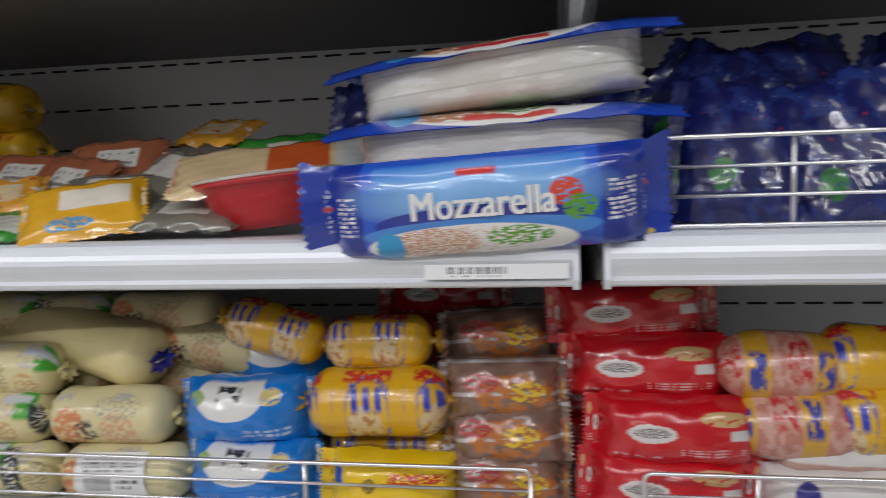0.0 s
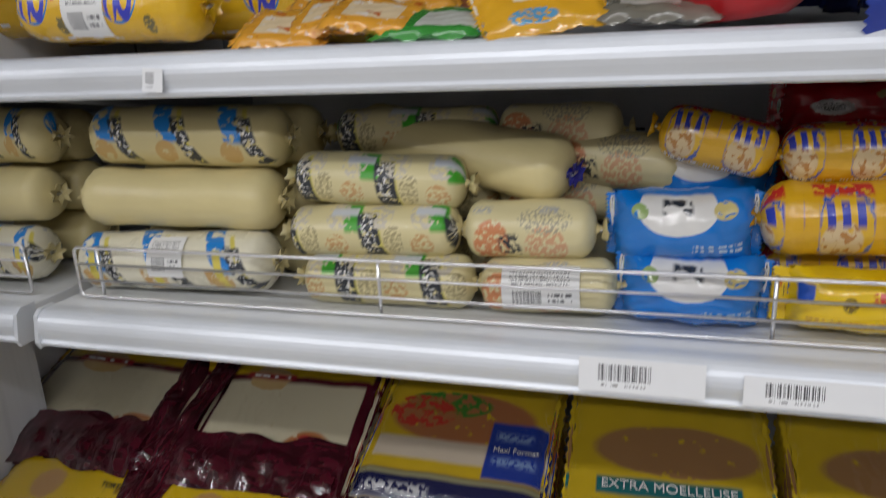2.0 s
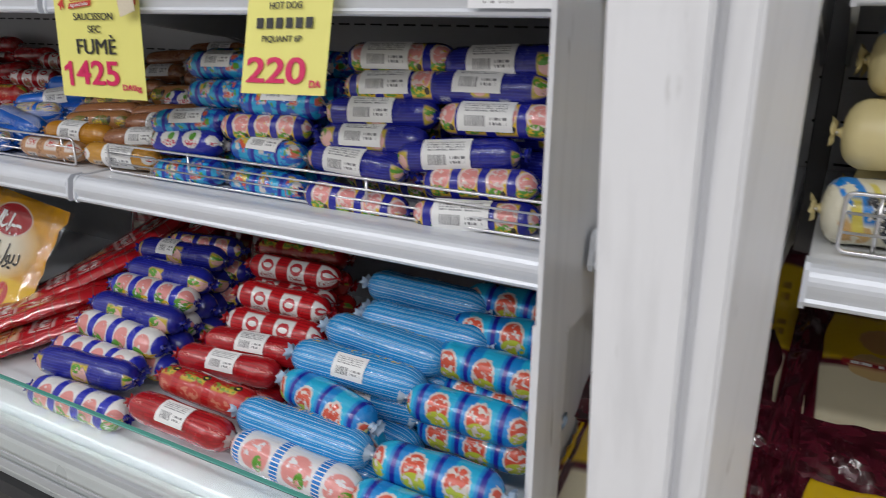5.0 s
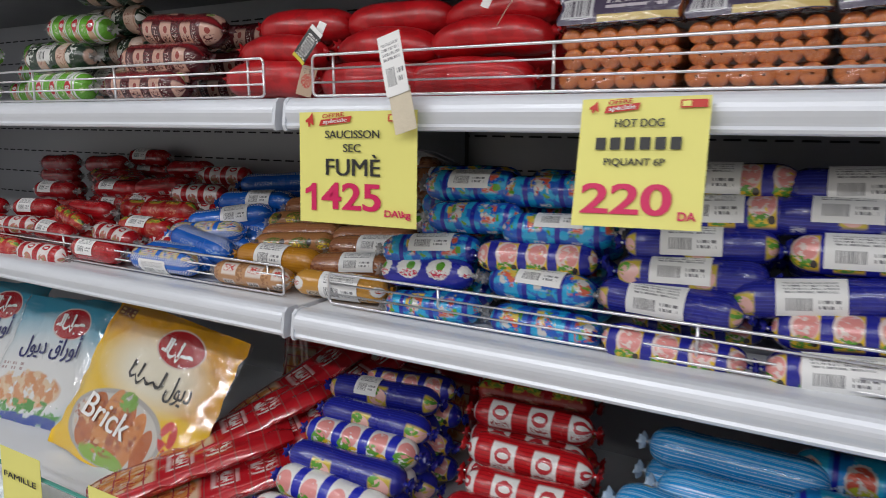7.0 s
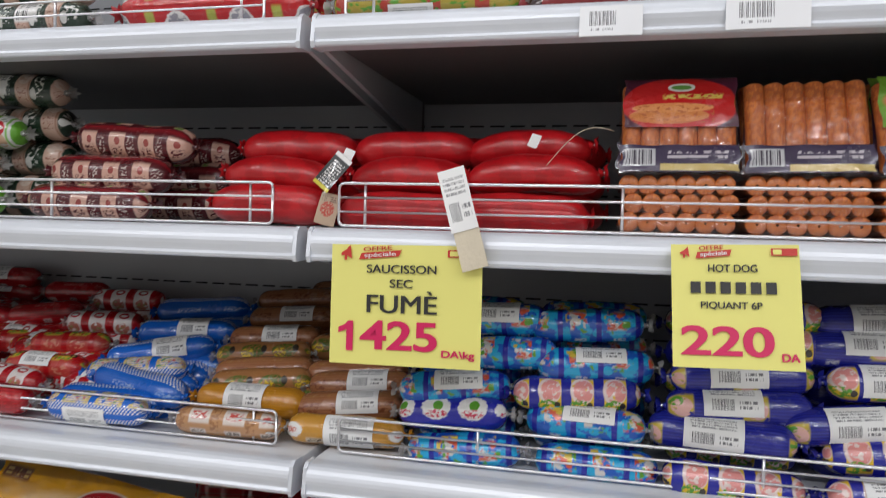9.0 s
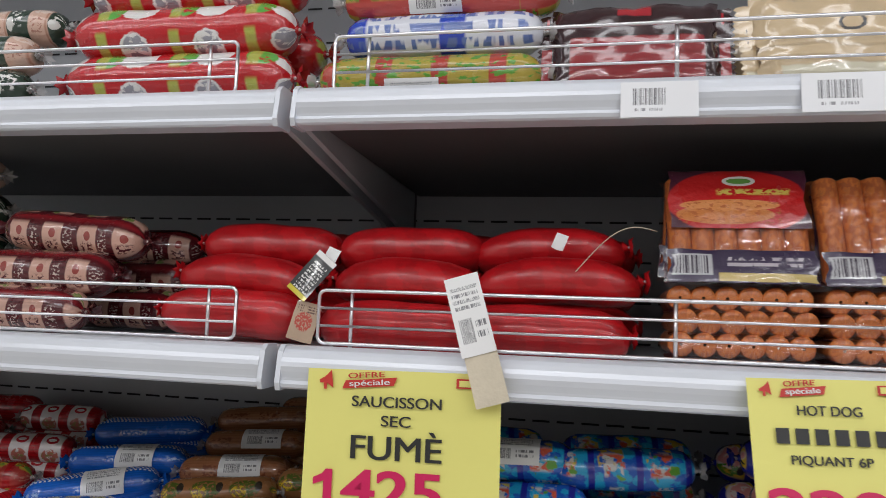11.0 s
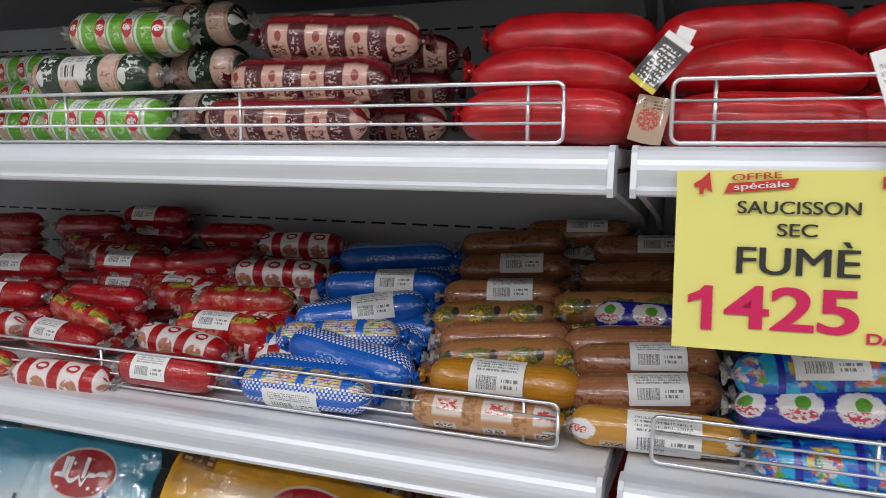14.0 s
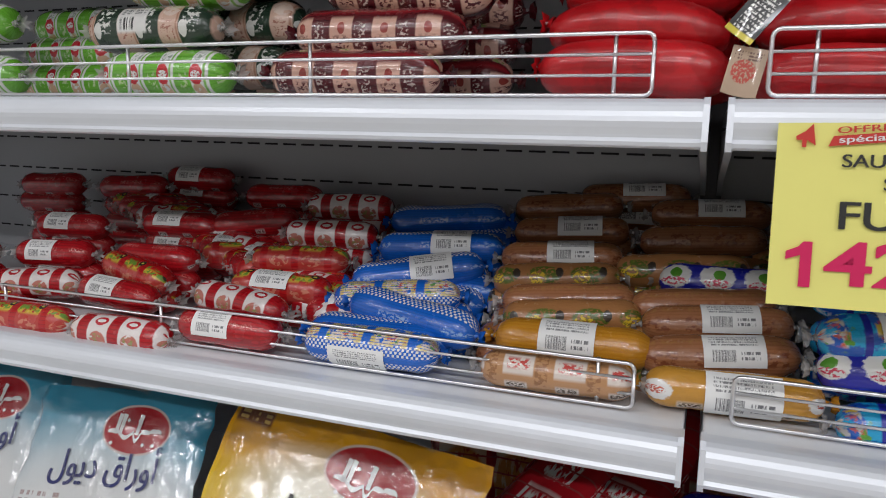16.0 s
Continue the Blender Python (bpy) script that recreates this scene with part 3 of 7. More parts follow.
def pillow_mesh(w, h, t, mat, seed, power=2.6, ripple=0.002, nu=22, nv=14, sag=0.0):
    """A filled flat bag in the x-z plane, t thick, sealed all round the ends."""
    rnd = random.Random(seed)
    p1, p2, p3 = rnd.uniform(0, 6), rnd.uniform(0, 6), rnd.uniform(0, 6)
    verts, uvs, faces = [], [], []
    for side in (-1, 1):
        for i in range(nu + 1):
            for j in range(nv + 1):
                u, v = i / nu, j / nv
                a, b = 2 * u - 1, 2 * v - 1
                f = max(0.0, 1 - abs(a) ** power) ** 0.5 * max(0.0, 1 - abs(b) ** power) ** 0.5
                crease = ripple * (math.sin(9 * a + 4 * b + p1) + 0.7 * math.sin(17 * b - 7 * a + p2) + 0.5 * math.sin(31 * a + p3)) * (0.3 + 0.7 * (1 - f))
                edge = 0.0025 * math.sin(23 * b + p2) * (abs(a) > 0.98)
                verts.append((a * w / 2 * (1 - 0.02 * (1 - b * b) * (abs(a) > 0.9)) + edge, side * t / 2 * f + crease, b * h / 2 - sag * (1 - a * a) * (b > 0)))
                uvs.append((u, v))
    n = (nu + 1) * (nv + 1)
    for side in range(2):
        for i in range(nu):
            for j in range(nv):
                q = [side * n + i * (nv + 1) + j, side * n + (i + 1) * (nv + 1) + j, side * n + (i + 1) * (nv + 1) + j + 1, side * n + i * (nv + 1) + j + 1]
                faces.append(tuple(q if side == 0 else q[::-1]))
    return mesh_of(verts, faces, mat, True, uvs)


def seal_mesh(w, h, mat, teeth=14, narrow=1.0, bow=0.0):
    """A flat crimped seal with a zigzag outer edge, w out along x and h high."""
    verts, uvs, faces = [], [], []
    n = teeth * 2
    for j in range(n + 1):
        z = -h / 2 + h * j / n
        for k, x in enumerate((0.0, w * 0.5, w + (0.004 if j % 2 else 0.0))):
            verts.append((x, 0.0012 * math.sin(k * 2.2 + j * 0.9) + bow * x * math.cos(3.0 * z / h), z * (narrow + (1 - narrow) * k / 2)))
            uvs.append((x / w, j / n))
    for j in range(n):
        for k in range(2):
            faces.append((j * 3 + k, j * 3 + k + 1, (j + 1) * 3 + k + 1, (j + 1) * 3 + k))
    me = mesh_of(verts, faces, mat, True, uvs)
    return me


PACKS = {}
WIDE = set()
WRAPS = {}


def bag(kind, w, h, t, mat, label, category="pack", sealmat=None, seal=0.016, name="food_pack", power=2.6, ripple=0.002, sticker=None, seed=1, flare=0.9, wrap=False):
    body = pillow_mesh(w, h, t, mat, seed + len(PACKS), power, ripple)
    se = seal_mesh(seal, h * flare, sealmat or mat, 14, 0.62 if flare > 1 else 1.0, 0.35 if flare > 1 else 0.0) if seal else None
    if flare > 1:
        WIDE.add(se.name)
    if wrap:
        WRAPS[kind] = pillow_mesh(w + 0.004, h + 0.004, t + 0.009, FILM, seed + 40 + len(PACKS), power, 0.0035, 30, 26)
    PACKS[kind] = (body, se, w, h, t, label, category, kind.replace("_", " ") + " packs", name, sticker)


def lay(kind, x, y, z, yaw=0.0, lean=0.0, roll=0.0, wrap=True):
    """Sets a bag down: lean tips its top away, -90 has it flat with its face up; roll turns it in its own plane."""
    body, se, w, h, t, label, category, group, name, sticker = PACKS[kind]
    ob = thing(name, pose(x, y, z, 0, 0, yaw) @ pose(0, 0, 0, lean, 0, 0) @ pose(0, 0, 0, 0, roll, 0), label, category, group)
    part("bag", body, ob)
    if wrap and kind in WRAPS:
        part("wrap", WRAPS[kind], ob, "clear crinkled film")
    if se:
        for s in (1, -1):
            part("seal", se, ob, "crimped zigzag seal", Matrix.Translation((s * (w / 2 - (0.026 if se.name in WIDE else 0.003)), 0, 0)) @ pose(0, 0, 0, 0, 0, 0 if s > 0 else 180))
    if sticker:
        sx, sz, sw, sh = sticker
        part("sticker", box_mesh(sx, sx + sw, -t / 2 - 0.0025, -t / 2 - 0.001, sz, sz + sh, STICKER, 0), ob, "white barcode sticker")
    return ob


# ---- goods: kinds ----
RED, DRED = (0.42, 0.008, 0.014), (0.30, 0.006, 0.010)
YEL, GRN, PINK, WHT = (0.75, 0.50, 0.03), (0.10, 0.32, 0.03), (0.72, 0.28, 0.26), (0.75, 0.74, 0.72)
NAVY, BLU, CYAN = (0.014, 0.018, 0.30), (0.008, 0.12, 0.55), (0.01, 0.26, 0.62)
M_REDP = printed("red_casing", RED, [("rows", DRED, 26, 0.0, 0.35), ("slash", (0.60, 0.50, 0.48), 3.0, 0.0, 0.10, 0.42, 0.15, 0.21, 1.0, 0.0), ("slash", (0.12, 0.02, 0.02), 3.0, 0.0, 0.12, 0.40, 0.16, 0.20, 50.0, 0.48), ("slash", (0.62, 0.20, 0.18), 2.0, 0.0, 0.15, 0.8, 0.40, 0.44, 60.0, 0.52), ("slash", DRED, 4.0, 0.0, 0.1, 0.9, 0.26, 0.36, 22.0, 0.50)])
M_REDW = printed("red_white_casing", RED, [("rows", DRED, 26, 0.0, 0.3), ("slash", (0.74, 0.68, 0.66), 3.0, 0.0, 0.16, 0.82, 0.20, 0.55, 1.0, 0.0), ("spotblotch", (0.50, 0.16, 0.12), 3.0, 1.0, 0.5, 0.28, 0.26, 0.08, 7.0, 0.42), ("spotblotch", (0.30, 0.28, 0.10), 3.0, 1.0, 0.45, 0.27, 0.22, 0.07, 12.0, 0.55), ("spots", (0.46, 0.02, 0.03), 3.0, 1.0, 0.5, 0.46, 0.20, 0.045), ("spots", WHT, 3.0, 1.0, 0.5, 0.46, 0.13, 0.018), ("slash", WHT, 3.0, 0.0, 0.25, 0.65, 0.10, 0.16, 1.0, 0.0), ("slash", (0.1, 0.04, 0.04), 3.0, 0.0, 0.28, 0.62, 0.105, 0.155, 50.0, 0.48)])
M_REDY = printed("red_yellow_casing", (0.44, 0.010, 0.012), [("rows", DRED, 26, 0.0, 0.2), ("slash", (0.46, 0.045, 0.035), 3.0, 0.0, 0.08, 0.86, 0.20, 0.44, 1.0, 0.0), ("slash", (0.62, 0.44, 0.05), 3.0, 0.1, 0.10, 0.84, 0.40, 0.47, 14.0, 0.46), ("slash", (0.14, 0.30, 0.04), 3.0, 0.1, 0.12, 0.80, 0.42, 0.50, 18.0, 0.50), ("spotblotch", (0.58, 0.20, 0.13), 3.0, 1.0, 0.48, 0.29, 0.30, 0.06, 9.0, 0.50), ("spots", (0.035, 0.03, 0.02), 3.0, 1.0, 0.74, 0.50, 0.11, 0.038), ("spots", (0.62, 0.48, 0.08), 3.0, 1.0, 0.74, 0.50, 0.05, 0.014), ("slash", (0.64, 0.55, 0.5), 3.0, 0.0, 0.2, 0.5, 0.11, 0.16, 1.0, 0.0), ("slash", (0.1, 0.04, 0.04), 3.0, 0.0, 0.22, 0.48, 0.115, 0.155, 50.0, 0.48)])
M_BCHK = printed("blue_check_casing", BLU, [("checks", WHT, 60.0, 40.0, 0.48, 0.62), ("rows", (0.006, 0.10, 0.45), 40, 0.0, 0.3), ("checks", WHT, 60.0, 40.0, 0.02, 0.12), ("slash", (0.3, 0.45, 0.7), 2.0, 0.0, 0.1, 0.6, 0.34, 0.38, 40.0, 0.5)])
M_BYEL = printed("blue_yellow_casing", BLU, [("checks", WHT, 60.0, 40.0, 0.30, 0.40), ("slash", (0.66, 0.52, 0.16), 3.0, 0.0, 0.1, 0.9, 0.38, 0.58, 12.0, 0.44), ("slash", (0.68, 0.60, 0.52), 3.0, 0.0, 0.2, 0.8, 0.40, 0.54, 22.0, 0.48), ("slash", (0.12, 0.30, 0.05), 3.0, 0.0, 0.1, 0.7, 0.40, 0.56, 18.0, 0.58), ("slash", (0.55, 0.10, 0.08), 3.0, 0.0, 0.3, 0.9, 0.42, 0.52, 26.0, 0.58), ("checks", WHT, 60.0, 40.0, 0.58, 0.68), ("checks", WHT, 60.0, 40.0, 0.14, 0.24), ("rows", (0.006, 0.10, 0.45), 40, 0.0, 0.2)])
M_BROWN = printed("brown_casing", (0.35, 0.145, 0.065), [("rows", (0.30, 0.118, 0.05), 30, 0.0, 0.4), ("slash", (0.46, 0.33, 0.24), 4.0, 0.0, 0.1, 0.44, 0.15, 0.21, 1.0, 0.0), ("slash", (0.08, 0.04, 0.03), 4.0, 0.0, 0.12, 0.42, 0.155, 0.205, 50.0, 0.48), ("slash", (0.20, 0.06, 0.025), 3.0, 0.0, 0.2, 0.9, 0.3, 0.42, 24.0, 0.52), ("slash", (0.36, 0.17, 0.06), 3.0, 0.0, 0.0, 1.0, 0.48, 0.52, 30.0, 0.5)])
M_BROWNP = printed("brown_print_casing", (0.37, 0.165, 0.06), [("spotblotch", (0.10, 0.14, 0.02), 3.0, 1.0, 0.5, 0.36, 0.4, 0.09, 16.0, 0.45), ("spotblotch", YEL, 3.0, 1.0, 0.35, 0.33, 0.2, 0.06, 16.0, 0.5), ("spots", (0.04, 0.03, 0.02), 3.0, 1.0, 0.85, 0.38, 0.09, 0.05)])
M_GOLD = printed("gold_casing", (0.52, 0.23, 0.02), [("rows", (0.48, 0.2, 0.015), 30, 0.0, 0.4), ("script", (0.6, 0.45, 0.3), 0.1, 0.9, 0.1, 0.16, 30.0, 1)])
M_TAN = printed("tan_print_casing", (0.46, 0.24, 0.11), [("slash", (0.68, 0.60, 0.54), 3.0, 0.0, 0.12, 0.72, 0.28, 0.46, 1.0, 0.0), ("slash", (0.50, 0.06, 0.05), 3.0, 0.0, 0.2, 0.64, 0.33, 0.42, 30.0, 0.50), ("slash", (0.62, 0.55, 0.5), 3.0, 0.0, 0.15, 0.6, 0.13, 0.21, 1.0, 0.0), ("slash", (0.1, 0.07, 0.05), 3.0, 0.0, 0.18, 0.56, 0.14, 0.20, 50.0, 0.48), ("slash", (0.30, 0.14, 0.06), 3.0, 0.0, 0.75, 1.0, 0.2, 0.5, 24.0, 0.5)])
M_GOLDW = printed("gold_white_casing", (0.55, 0.27, 0.04), [("spots", WHT, 2.0, 1.0, 0.28, 0.30, 0.26, 0.10), ("spotblotch", (0.5, 0.08, 0.04), 2.0, 1.0, 0.28, 0.30, 0.18, 0.04, 26.0, 0.48), ("slash", (0.62, 0.52, 0.40), 2.0, 0.0, 0.6, 0.9, 0.14, 0.22, 1.0, 0.0), ("slash", (0.12, 0.08, 0.04), 2.0, 0.0, 0.62, 0.88, 0.15, 0.21, 50.0, 0.48)])
M_NAVY = printed("navy_flower_casing", NAVY, [("bands", YEL, 4.0, 0.14, 0.82), ("rows", NAVY, 1.0, 0.0, 0.17), ("rows", NAVY, 1.0, 0.50, 1.0), ("spotblotch", (0.75, 0.62, 0.58), 4.0, 1.0, 0.46, 0.38, 0.36, 0.13, 6.0, 0.38), ("spotblotch", PINK, 4.0, 1.0, 0.5, 0.38, 0.3, 0.11, 9.0, 0.44), ("spotblotch", GRN, 4.0, 1.0, 0.4, 0.24, 0.3, 0.06, 13.0, 0.48), ("spots", (0.05, 0.04, 0.03), 4.0, 1.0, 0.7, 0.24, 0.09, 0.035)])
M_NAVYP = printed("navy_casing", (0.012, 0.015, 0.24), [("rows", (0.02, 0.03, 0.34), 34, 0.0, 0.3), ("slash", (0.55, 0.42, 0.05), 2.0, 0.0, 0.06, 0.40, 0.20, 0.42, 7.0, 0.40), ("spotblotch", (0.72, 0.42, 0.38), 2.0, 1.0, 0.24, 0.30, 0.15, 0.09, 6.0, 0.40), ("spotblotch", GRN, 2.0, 1.0, 0.16, 0.36, 0.10, 0.05, 10.0, 0.45), ("slash", (0.5, 0.52, 0.6), 2.0, 0.0, 0.55, 0.72, 0.13, 0.18, 50.0, 0.46)])
M_CYANQ = printed("light_cyan_picture_casing", (0.01, 0.22, 0.60), [("bands", (0.02, 0.42, 0.68), 3.0, 0.25, 0.8), ("spots", (0.66, 0.6, 0.55), 3.0, 1.0, 0.4, 0.36, 0.3, 0.14), ("spotblotch", (0.6, 0.08, 0.04), 3.0, 1.0, 0.4, 0.36, 0.26, 0.12, 9.0, 0.45), ("spotblotch", (0.45, 0.5, 0.04), 3.0, 1.0, 0.45, 0.27, 0.3, 0.07, 9.0, 0.45), ("bands", NAVY, 3.0, 0.88, 1.0)])
M_CYANP = printed("cyan_picture_casing", (0.012, 0.10, 0.48), [("blotch", (0.015, 0.36, 0.64), 3.5, 0.50, 0.0, 1.0, 0.0, 1.0), ("slash", (0.60, 0.58, 0.55), 3.0, 0.2, 0.25, 0.65, 0.28, 0.48, 9.0, 0.50), ("slash", (0.60, 0.10, 0.05), 3.0, 0.2, 0.2, 0.7, 0.28, 0.46, 12.0, 0.55), ("slash", (0.62, 0.45, 0.06), 3.0, 0.2, 0.15, 0.7, 0.36, 0.52, 11.0, 0.57), ("slash", GRN, 3.0, 0.2, 0.3, 0.8, 0.24, 0.52, 10.0, 0.60), ("bands", NAVY, 3.0, 0.86, 1.0), ("slash", WHT, 3.0, 0.0, 0.3, 0.6, 0.14, 0.18, 40.0, 0.45)])
M_BWHT = printed("blue_white_casing", (0.016, 0.02, 0.34), [("spots", WHT, 3.0, 1.0, 0.5, 0.36, 0.4, 0.12), ("spots", GRN, 3.0, 1.0, 0.55, 0.38, 0.14, 0.05), ("spotblotch", (0.6, 0.05, 0.1), 3.0, 1.0, 0.5, 0.30, 0.3, 0.04, 18.0, 0.5)])
M_CYANL = printed("cyan_line_casing", CYAN, [("rows", (0.22, 0.5, 0.75), 22, 0.0, 0.22), ("blotch", YEL, 16.0, 0.58, 0.06, 0.94, 0.56, 0.62), ("rows", WHT, 40, 0.0, 0.06)])
M_REDSQ = printed("red_square_casing", (0.50, 0.010, 0.015), [("rows", DRED, 26, 0.0, 0.25), ("slash", WHT, 3.0, 0.0, 0.22, 0.80, 0.22, 0.50, 1.0, 0.0), ("spots", (0.46, 0.03, 0.04), 3.0, 1.0, 0.51, 0.38, 0.20, 0.075), ("spots", WHT, 3.0, 1.0, 0.51, 0.38, 0.14, 0.03), ("slash", (0.4, 0.1, 0.1), 3.0, 0.0, 0.28, 0.74, 0.24, 0.29, 44.0, 0.5)])
M_FLOWER = printed("blue_pink_casing", (0.016, 0.025, 0.42), [("bands", WHT, 4.0, 0.16, 0.84), ("spotblotch", PINK, 4.0, 1.0, 0.5, 0.40, 0.3, 0.12, 8.0, 0.36), ("spotblotch", GRN, 4.0, 1.0, 0.35, 0.27, 0.28, 0.10, 9.0, 0.45), ("spotblotch", YEL, 4.0, 1.0, 0.7, 0.22, 0.22, 0.08, 10.0, 0.45)])
M_PINKW = printed("white_pink_casing", (0.72, 0.72, 0.75), [("bands", (0.02, 0.2, 0.6), 3.0, 0.80, 1.0), ("rows", WHT, 30, 0.0, 0.3), ("spotblotch", PINK, 3.0, 1.0, 0.4, 0.36, 0.34, 0.14, 7.0, 0.42), ("spotblotch", GRN, 3.0, 1.0, 0.5, 0.3, 0.12, 0.07, 9.0, 0.42)])
M_GREEN = printed("green_white_casing", (0.15, 0.44, 0.04), [("rows", (0.12, 0.38, 0.03), 24, 0.0, 0.2), ("bands", (0.72, 0.73, 0.70), 4.0, 0.44, 0.94), ("bands", (0.22, 0.46, 0.10), 4.0, 0.80, 0.86), ("slash", (0.35, 0.42, 0.34), 4.0, 0.0, 0.48, 0.76, 0.40, 0.50, 40.0, 0.52), ("spotblotch", (0.60, 0.40, 0.26), 4.0, 1.0, 0.62, 0.20, 0.18, 0.08, 8.0, 0.42), ("spots", (0.50, 0.02, 0.03), 4.0, 1.0, 0.60, 0.335, 0.19, 0.07), ("spotblotch", WHT, 4.0, 1.0, 0.60, 0.335, 0.14, 0.025, 30.0, 0.45), ("slash", (0.50, 0.64, 0.32), 4.0, 0.0, 0.1, 0.34, 0.24, 0.34, 34.0, 0.52)])
M_DGREEN = printed("dark_green_pink_casing", (0.022, 0.045, 0.028), [("bands", (0.62, 0.42, 0.33), 3.0, 0.08, 0.52), ("bands", (0.42, 0.22, 0.15), 3.0, 0.46, 0.50), ("slash", (0.70, 0.70, 0.66), 3.0, 0.0, 0.60, 0.92, 0.26, 0.46, 30.0, 0.54), ("spots", (0.66, 0.66, 0.62), 3.0, 1.0, 0.62, 0.28, 0.09, 0.06), ("slash", (0.36, 0.16, 0.12), 3.0, 0.0, 0.14, 0.42, 0.20, 0.34, 40.0, 0.56), ("spotblotch", (0.70, 0.56, 0.48), 3.0, 1.0, 0.3, 0.44, 0.2, 0.07, 9.0, 0.44), ("box", (0.76, 0.75, 0.73), 0.36, 0.60, 0.26, 0.48), ("barcode", (0.05, 0.05, 0.05), 0.38, 0.50, 0.28, 0.37, 60.0), ("script", (0.25, 0.25, 0.25), 0.38, 0.58, 0.39, 0.46, 50.0, 3)])
M_CHOC = printed("maroon_pink_casing", (0.095, 0.010, 0.014), [("rows", (0.075, 0.008, 0.012), 24, 0.0, 0.3), ("slash", (0.62, 0.37, 0.29), 4.0, 0.0, 0.12, 0.66, 0.12, 0.36, 1.0, 0.0), ("slash", (0.10, 0.015, 0.02), 4.0, 0.0, 0.20, 0.56, 0.16, 0.24, 44.0, 0.52), ("spots", (0.30, 0.05, 0.04), 4.0, 1.0, 0.4, 0.29, 0.09, 0.035), ("slash", (0.58, 0.46, 0.42), 4.0, 0.0, 0.72, 0.96, 0.16, 0.32, 50.0, 0.55), ("rows", (0.24, 0.012, 0.018), 1.0, 0.39, 0.44), ("slash", (0.62, 0.36, 0.28), 4.0, 0.35, 0.25, 0.80, 0.47, 0.62, 1.0, 0.0), ("spotblotch", (0.20, 0.28, 0.08), 4.0, 1.0, 0.2, 0.5, 0.14, 0.04, 12.0, 0.46)])
M_SALAMI = printed("red_wax_casing", (0.50, 0.007, 0.012), [("blotch", (0.40, 0.005, 0.009), 3.0, 0.5, 0.0, 1.0, 0.0, 1.0)], 0.36, 0.35, 30.0, 0.3, 0.16)
CREAM = (0.69, 0.59, 0.30)
INK = (0.025, 0.03, 0.04)
M_CREAM = printed("cream_casing", CREAM, [("script", (0.45, 0.4, 0.28), 0.3, 0.62, 0.08, 0.13, 40.0, 1)], 0.35, 0.2, 20.0, 0.15, 0.07)
CRBLUE = [("slash", (0.70, 0.60, 0.12), 3.0, 1.1, 0.86, 0.93, 0.14, 0.5, 9.0, 0.4), ("slash", (0.012, 0.23, 0.68), 3.0, 1.1, 0.50, 0.78, 0.28, 0.56, 17.0, 0.43), ("slash", INK, 3.0, 1.1, 0.74, 0.97, 0.14, 0.42, 24.0, 0.45), ("slash", WHT, 3.0, 1.1, 0.78, 0.95, 0.2, 0.4, 46.0, 0.56), ("script", (0.4, 0.45, 0.55), 0.05, 0.95, 0.56, 0.62, 30.0, 1), ("spotblotch", (0.62, 0.40, 0.14), 3.0, 1.0, 0.25, 0.22, 0.16, 0.07, 9.0, 0.42)]
M_CRBLUE = printed("cream_blue_casing", CREAM, CRBLUE, 0.35, 0.2, 20.0, 0.15, 0.05)
# front-row copy of the cream film, its base whitened for the film's glare
M_CRGLARE = printed("glare_cream_blue_casing", (0.78, 0.74, 0.58), CRBLUE + [("slash", (0.74, 0.62, 0.10), 3.0, 0.4, 0.30, 0.42, 0.18, 0.40, 8.0, 0.42), ("slash", (0.60, 0.36, 0.12), 3.0, 0.4, 0.14, 0.28, 0.16, 0.30, 12.0, 0.48)], 0.28, 0.35, 24.0, 0.4, 0.05)
M_CRGRN = printed("cream_green_casing", (0.68, 0.60, 0.33), [("slash", (0.66, 0.58, 0.14), 2.0, 0.25, 0.78, 0.84, 0.1, 0.5, 9.0, 0.4), ("slash", (0.05, 0.36, 0.02), 2.0, 0.25, 0.42, 0.64, 0.34, 0.54, 20.0, 0.34), ("slash", INK, 2.0, 0.25, 0.58, 0.82, 0.14, 0.46, 26.0, 0.41), ("slash", WHT, 2.0, 0.25, 0.62, 0.76, 0.2, 0.46, 46.0, 0.56), ("spotblotch", (0.55, 0.5, 0.4), 4.0, 1.0, 0.5, 0.45, 0.3, 0.1, 14.0, 0.5), ("spotblotch", (0.58, 0.34, 0.14), 2.0, 1.0, 0.22, 0.25, 0.14, 0.08, 18.0, 0.50), ("spotblotch", (0.40, 0.34, 0.18), 2.0, 1.0, 0.9, 0.28, 0.12, 0.10, 22.0, 0.50), ("box", (0.55, 0.58, 0.62), 0.08, 0.24, 0.44, 0.5), ("box", (0.55, 0.58, 0.62), 0.58, 0.74, 0.44, 0.5)], 0.35, 0.2, 20.0, 0.15, 0.05)
M_CRRED = printed("cream_red_casing", (0.68, 0.60, 0.34), [("spotblotch", (0.62, 0.24, 0.10), 1.0, 1.0, 0.25, 0.28, 0.14, 0.14, 12.0, 0.46), ("spotblotch", (0.64, 0.36, 0.20), 1.0, 1.0, 0.66, 0.26, 0.16, 0.13, 14.0, 0.48), ("slash", INK, 1.0, 0.2, 0.36, 0.52, 0.2, 0.34, 26.0, 0.50), ("spotblotch", (0.4, 0.36, 0.25), 1.0, 1.0, 0.65, 0.42, 0.2, 0.08, 22.0, 0.52), ("slash", (0.4, 0.4, 0.4), 2.0, 0.0, 0.2, 0.5, 0.46, 0.50, 40.0, 0.46)], 0.35, 0.2, 20.0, 0.15, 0.05)
